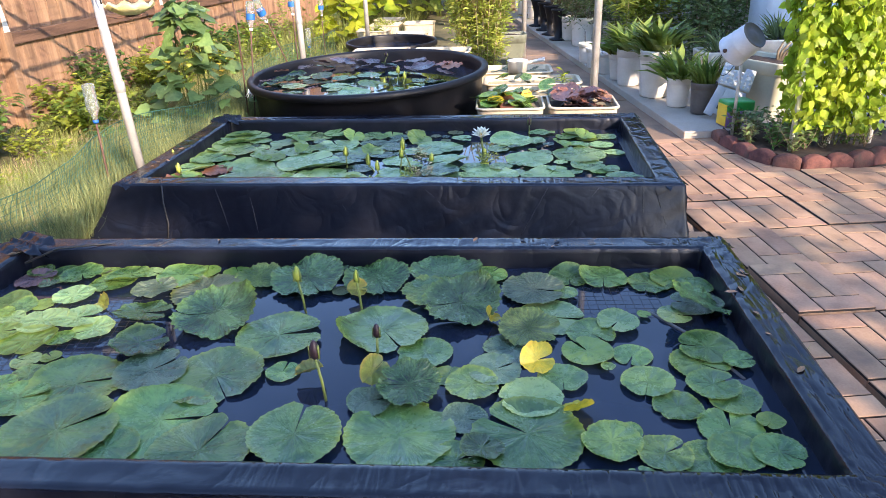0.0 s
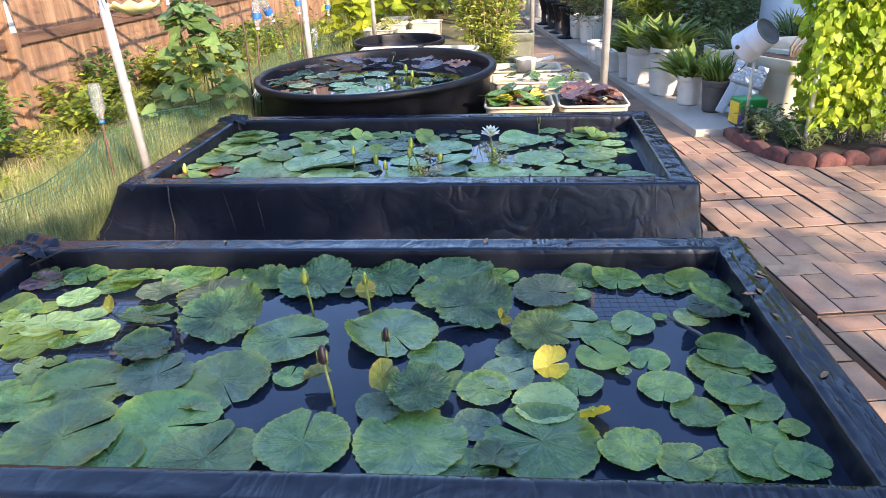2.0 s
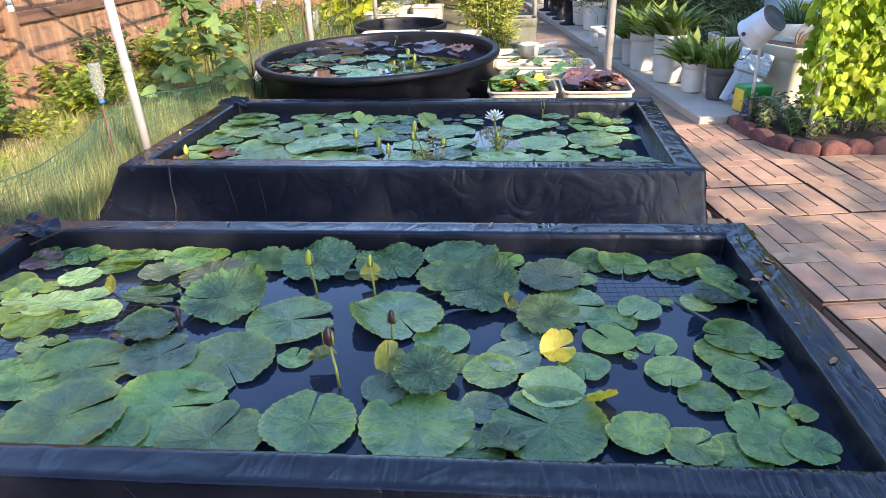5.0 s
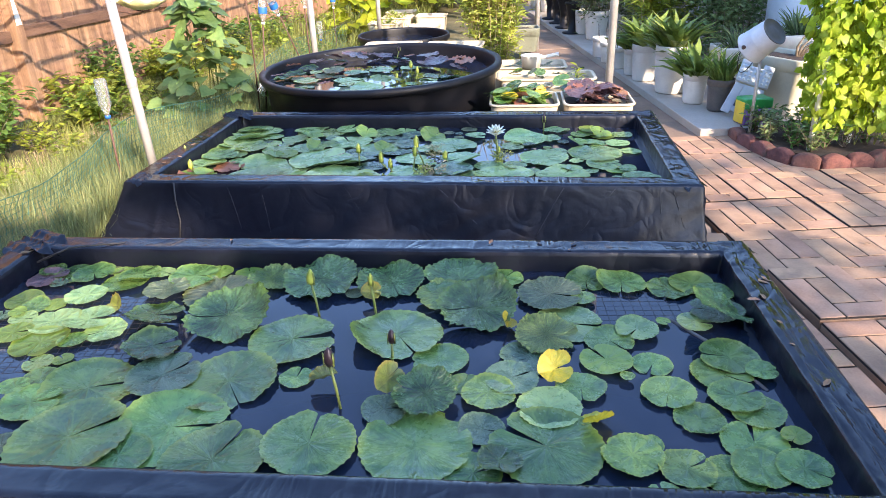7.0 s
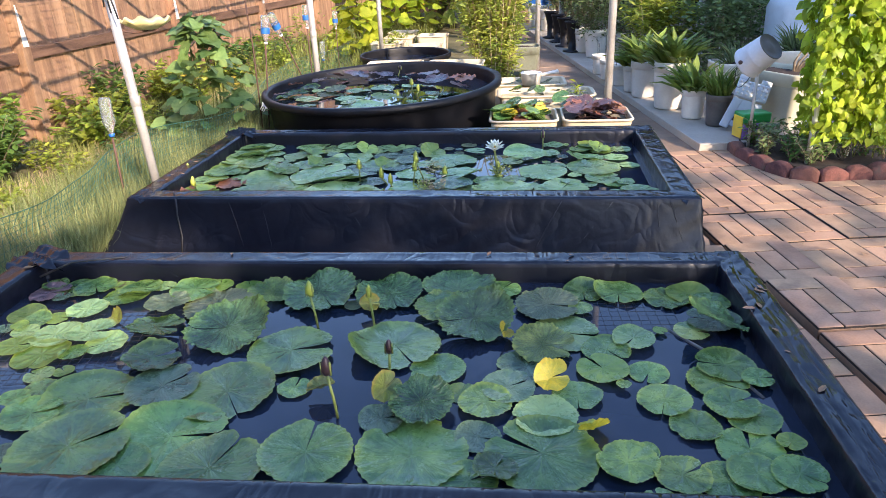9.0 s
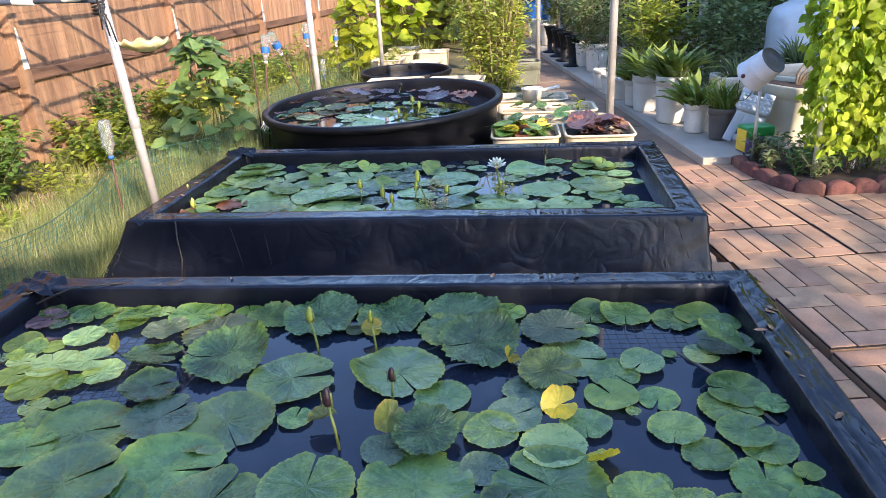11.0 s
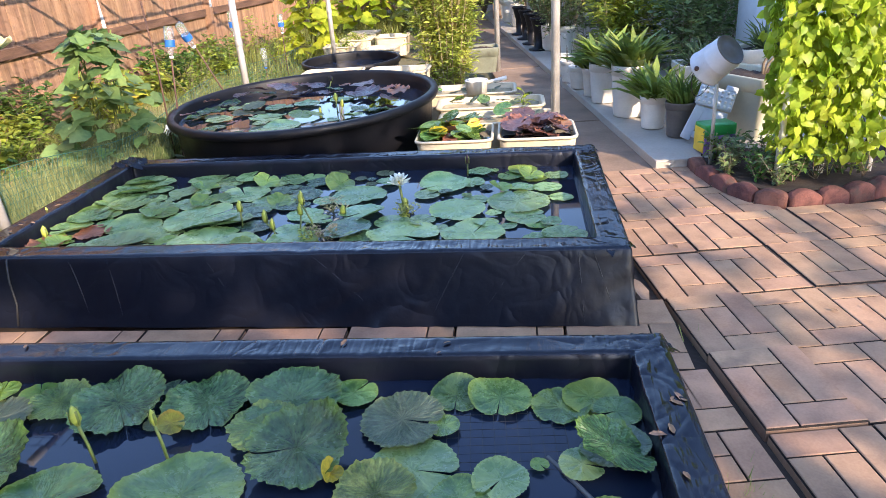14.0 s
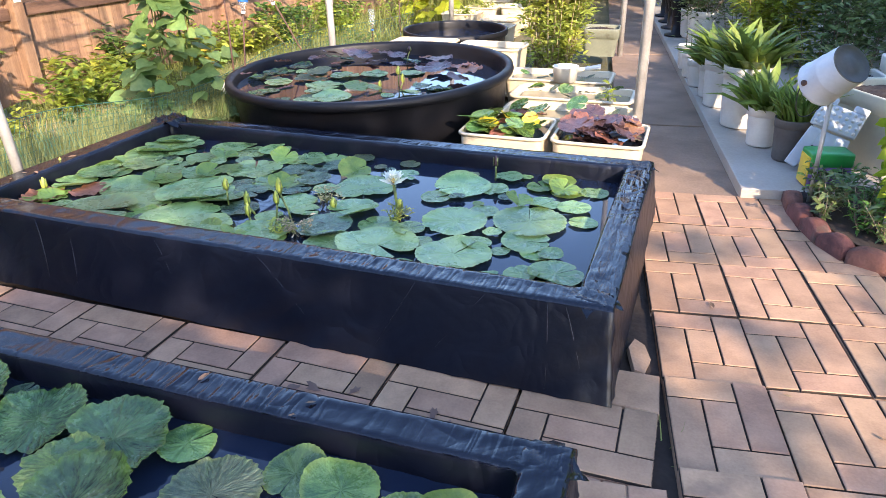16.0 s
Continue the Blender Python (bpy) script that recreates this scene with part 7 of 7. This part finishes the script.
def water_grid(x, y, w, d, turn):
    t = bmesh.new()
    for k in range(int(w / 0.03) + 1):
        box(t, -w / 2 + k * 0.03 - 0.0008, -w / 2 + k * 0.03 + 0.0008, -d / 2, d / 2, 0, 0.001)
    for k in range(int(d / 0.03) + 1):
        box(t, -w / 2, w / 2, -d / 2 + k * 0.03 - 0.0008, -d / 2 + k * 0.03 + 0.0008, 0.0001, 0.0011)
    o = part("plastic_grid", t, NET_BLACK, smooth=False)
    o.matrix_basis = pose(x, y, WATER_Z - 0.0006, 0, 0, turn)
    tagged(o, "dark plastic grid lying at the water surface", "grid", kind="stuff")


water_grid(-1.22, 2.08, 0.55, 0.42, 12)
water_grid(0.62, 2.36, 0.3, 0.22, 4)
bm = bmesh.new()
tube(bm, [(0, 0, 0), (0.2, 0.02, 0.006), (0.42, 0.0, 0.0)], 0.006, 8)
o = part("submerged_pipe", bm, GREYPOT)
o.matrix_basis = pose(0.72, 2.3, WATER_Z - 0.002, 0, 0, -62)
tagged(o, "dark thin pipe just breaking the water", "pipe")
bm = bmesh.new()
tube(bm, [(-0.02, -0.015, 0.283), (0.03, -0.095, 0.27), (0.035, -0.12, 0.2), (0.05, -0.14, 0.1), (0.04, -0.16, 0.01)], 0.004, 7)
o = part("black_cord", bm, IRON)
o.matrix_basis = pose(-1.46, 3.40, 0.004)
tagged(o, "thin black cord draped over the pond liner", "cord")
bm = bmesh.new()
tube(bm, [(0, 0, 0.0), (0.10, 0.06, 0.035), (0.2, 0.13, 0.02), (0.30, 0.2, 0.0), (0.34, 0.22, -0.02)], 0.004, 7)
o = part("black_cord", bm, IRON)
o.matrix_basis = pose(-1.55, 2.45, RIM - 0.01)
tagged(o, "thin black cord lying over the pond corner", "cord")
bm = bmesh.new()
rim_pts = ((-0.032, -0.085), (0.004, -0.094), (0.040, -0.012), (0.030, 0.062), (-0.004, 0.088), (-0.036, 0.030))
low = [bm.verts.new((x, y, -0.008)) for x, y in rim_pts]
top = [bm.verts.new((x * 0.93, y * 0.95, 0.008)) for x, y in rim_pts]
for k in range(6):
    bm.faces.new((low[k], low[(k + 1) % 6], top[(k + 1) % 6], top[k]))
bm.faces.new(top)
bm.faces.new(low[::-1])
o = part("broken_stone", bm, CONCRETE, smooth=False)
o.matrix_basis = pose(1.135, 3.572, -0.012, 6, 14, 16)
tagged(o, "broken pale slab shard beside the pond", "stone")
bm = bmesh.new()
cut = ((1.066, 3.284), (1.224, 3.282), (1.210, 3.468), (1.066, 3.462))
rings = [[bm.verts.new((1.14 + (x - 1.14) * k, 3.375 + (y - 3.375) * k, z)) for x, y in cut] for k, z in ((1.0, -0.034), (1.0, -0.004), (0.965, 0.0))]
for a, c in zip(rings, rings[1:]):
    for k in range(4):
        bm.faces.new((a[k], a[(k + 1) % 4], c[(k + 1) % 4], c[k]))
bm.faces.new(rings[2])
corner_block = part("paver_piece", bm, PAVER, smooth=False)
tagged(corner_block, "cut clay paver block filling the corner by the pond", "paver")

# ---- wet splashes on the strip between the ponds ----
wet_rnd = random.Random(31)
for x, y, size in [(0.14, 3.02, 0.05), (0.20, 3.05, 0.04), (0.42, 3.00, 0.055), (0.52, 2.98, 0.03), (0.60, 3.06, 0.03), (0.66, 3.03, 0.026), (0.62, 2.97, 0.022), (0.33, 3.08, 0.03), (0.48, 2.92, 0.06), (1.0, 2.99, 0.03)]:
    bm = bmesh.new()
    hub = bm.verts.new((0, 0, 0.0006))
    ring = []
    for k in range(14):
        a = k * math.pi / 7
        q = size * wet_rnd.uniform(0.45, 1.0)
        ring.append(bm.verts.new((q * math.cos(a), 0.55 * q * math.sin(a), 0)))
    for k in range(14):
        bm.faces.new((hub, ring[k], ring[(k + 1) % 14]))
    o = part("wet_splash", bm, WETCLAY)
    o.matrix_basis = pose(x, y, 0.0045, 0, 0, wet_rnd.uniform(0, 180))
    tagged(o, "dark damp splash mark on a clay paver", "splash", "wet marks on the paving")

# ---- paving: moulded slabs of five bricks each ----
bed = bmesh.new()
box(bed, 0.9, 7.0, -3.0, 5.3, -0.06, -0.034)
box(bed, -2.3, 0.9, -3.0, 3.5, -0.06, -0.035)
pavement = part("pavement", bed, SOIL, smooth=False)
tagged(pavement, "reddish clay-coloured brick-pattern patio slabs with dirt joints", "paving", kind="structure")
PU, PV = 0.305, 0.408


def brick_mesh(u0, u1, v0, v1):
    bm = bmesh.new()
    g = 0.0028
    x0, x1, y0, y1 = u0 * PU + g, u1 * PU - g, v0 * PV + g, v1 * PV - g
    b, lo, hi = 0.0026, -0.012, 0.0
    low = [bm.verts.new(q) for q in ((x0, y0, lo), (x1, y0, lo), (x1, y1, lo), (x0, y1, lo))]
    mid = [bm.verts.new(q) for q in ((x0, y0, hi - b), (x1, y0, hi - b), (x1, y1, hi - b), (x0, y1, hi - b))]
    top = [bm.verts.new(q) for q in ((x0 + b, y0 + b, hi), (x1 - b, y0 + b, hi), (x1 - b, y1 - b, hi), (x0 + b, y1 - b, hi))]
    for a, c in ((low, mid), (mid, top)):
        for k in range(4):
            bm.faces.new((a[k], a[(k + 1) % 4], c[(k + 1) % 4], c[k]))
    bm.faces.new(top)
    # dirt packed against the upright sides
    bm.faces.ensure_lookup_table()
    for f in bm.faces[:4]:
        f.material_index = 1
    me = bpy.data.meshes.new("brick")
    bm.to_mesh(me)
    bm.free()
    me.materials.append(PAVER)
    me.materials.append(JOINT)
    return me


BRICKS = [brick_mesh(0, 2 / 3, 0.75, 1), brick_mesh(2 / 3, 1, 0.25, 1), brick_mesh(1 / 3, 1, 0, 0.25), brick_mesh(0, 1 / 3, 0, 0.75), brick_mesh(1 / 3, 2 / 3, 0.25, 0.75)]
bm = bmesh.new()
box(bm, 0.001, PU - 0.001, 0.001, PV - 0.001, -0.05, -0.0105, 0.002)
base_me = bpy.data.meshes.new("paver")
bm.to_mesh(base_me)
bm.free()
base_me.materials.append(PAVER)
base_me.materials.append(JOINT)
for f in base_me.polygons:
    f.material_index = 1 if f.normal.z > 0.9 else 0
pave_rnd = random.Random(4)


def paver(x, y, turn, dz=0.0):
    ob = new("paver", base_me)
    ob.parent = pavement
    ob.matrix_basis = pose(x + pave_rnd.uniform(-0.002, 0.002), y + pave_rnd.uniform(-0.002, 0.002), dz + pave_rnd.uniform(-0.005, 0.004), pave_rnd.uniform(-0.6, 0.6), pave_rnd.uniform(-0.7, 0.7), turn + pave_rnd.uniform(-0.5, 0.5))
    for me in BRICKS:
        b = new("brick", me)
        b.parent = ob


TURN = 9.6
cu, su = math.cos(radians(TURN)), math.sin(radians(TURN))
for i in range(0, 14):
    for j in range(-8, 4):
        u, v = i * 0.3085, j * 0.4125
        x, y = 1.216 + u * cu - v * su, 3.473 + u * su + v * cu
        if x > 4.6 or y < 0.3:
            continue
        # the flower bed leaves its own gap
        if y > 4.25 and x > 1.62 + (4.9 - y) * 0.25 and y + 0.25 > 4.45:
            continue
        paver(x, y, TURN, 0.012 if (i, j) == (0, -2) else 0.0)
for k in range(-8, 1):
    for j in range(-1, 1):
        x, y = 1.232 + k * 0.4165 + j * 0.02, 2.978 + k * 0.0095 + j * 0.310
        paver(x, y, 91.2 + 0.0)
for j in range(1, 6):
    paver(1.262 + j * 0.053, 2.99 - j * 0.306, 99.4)
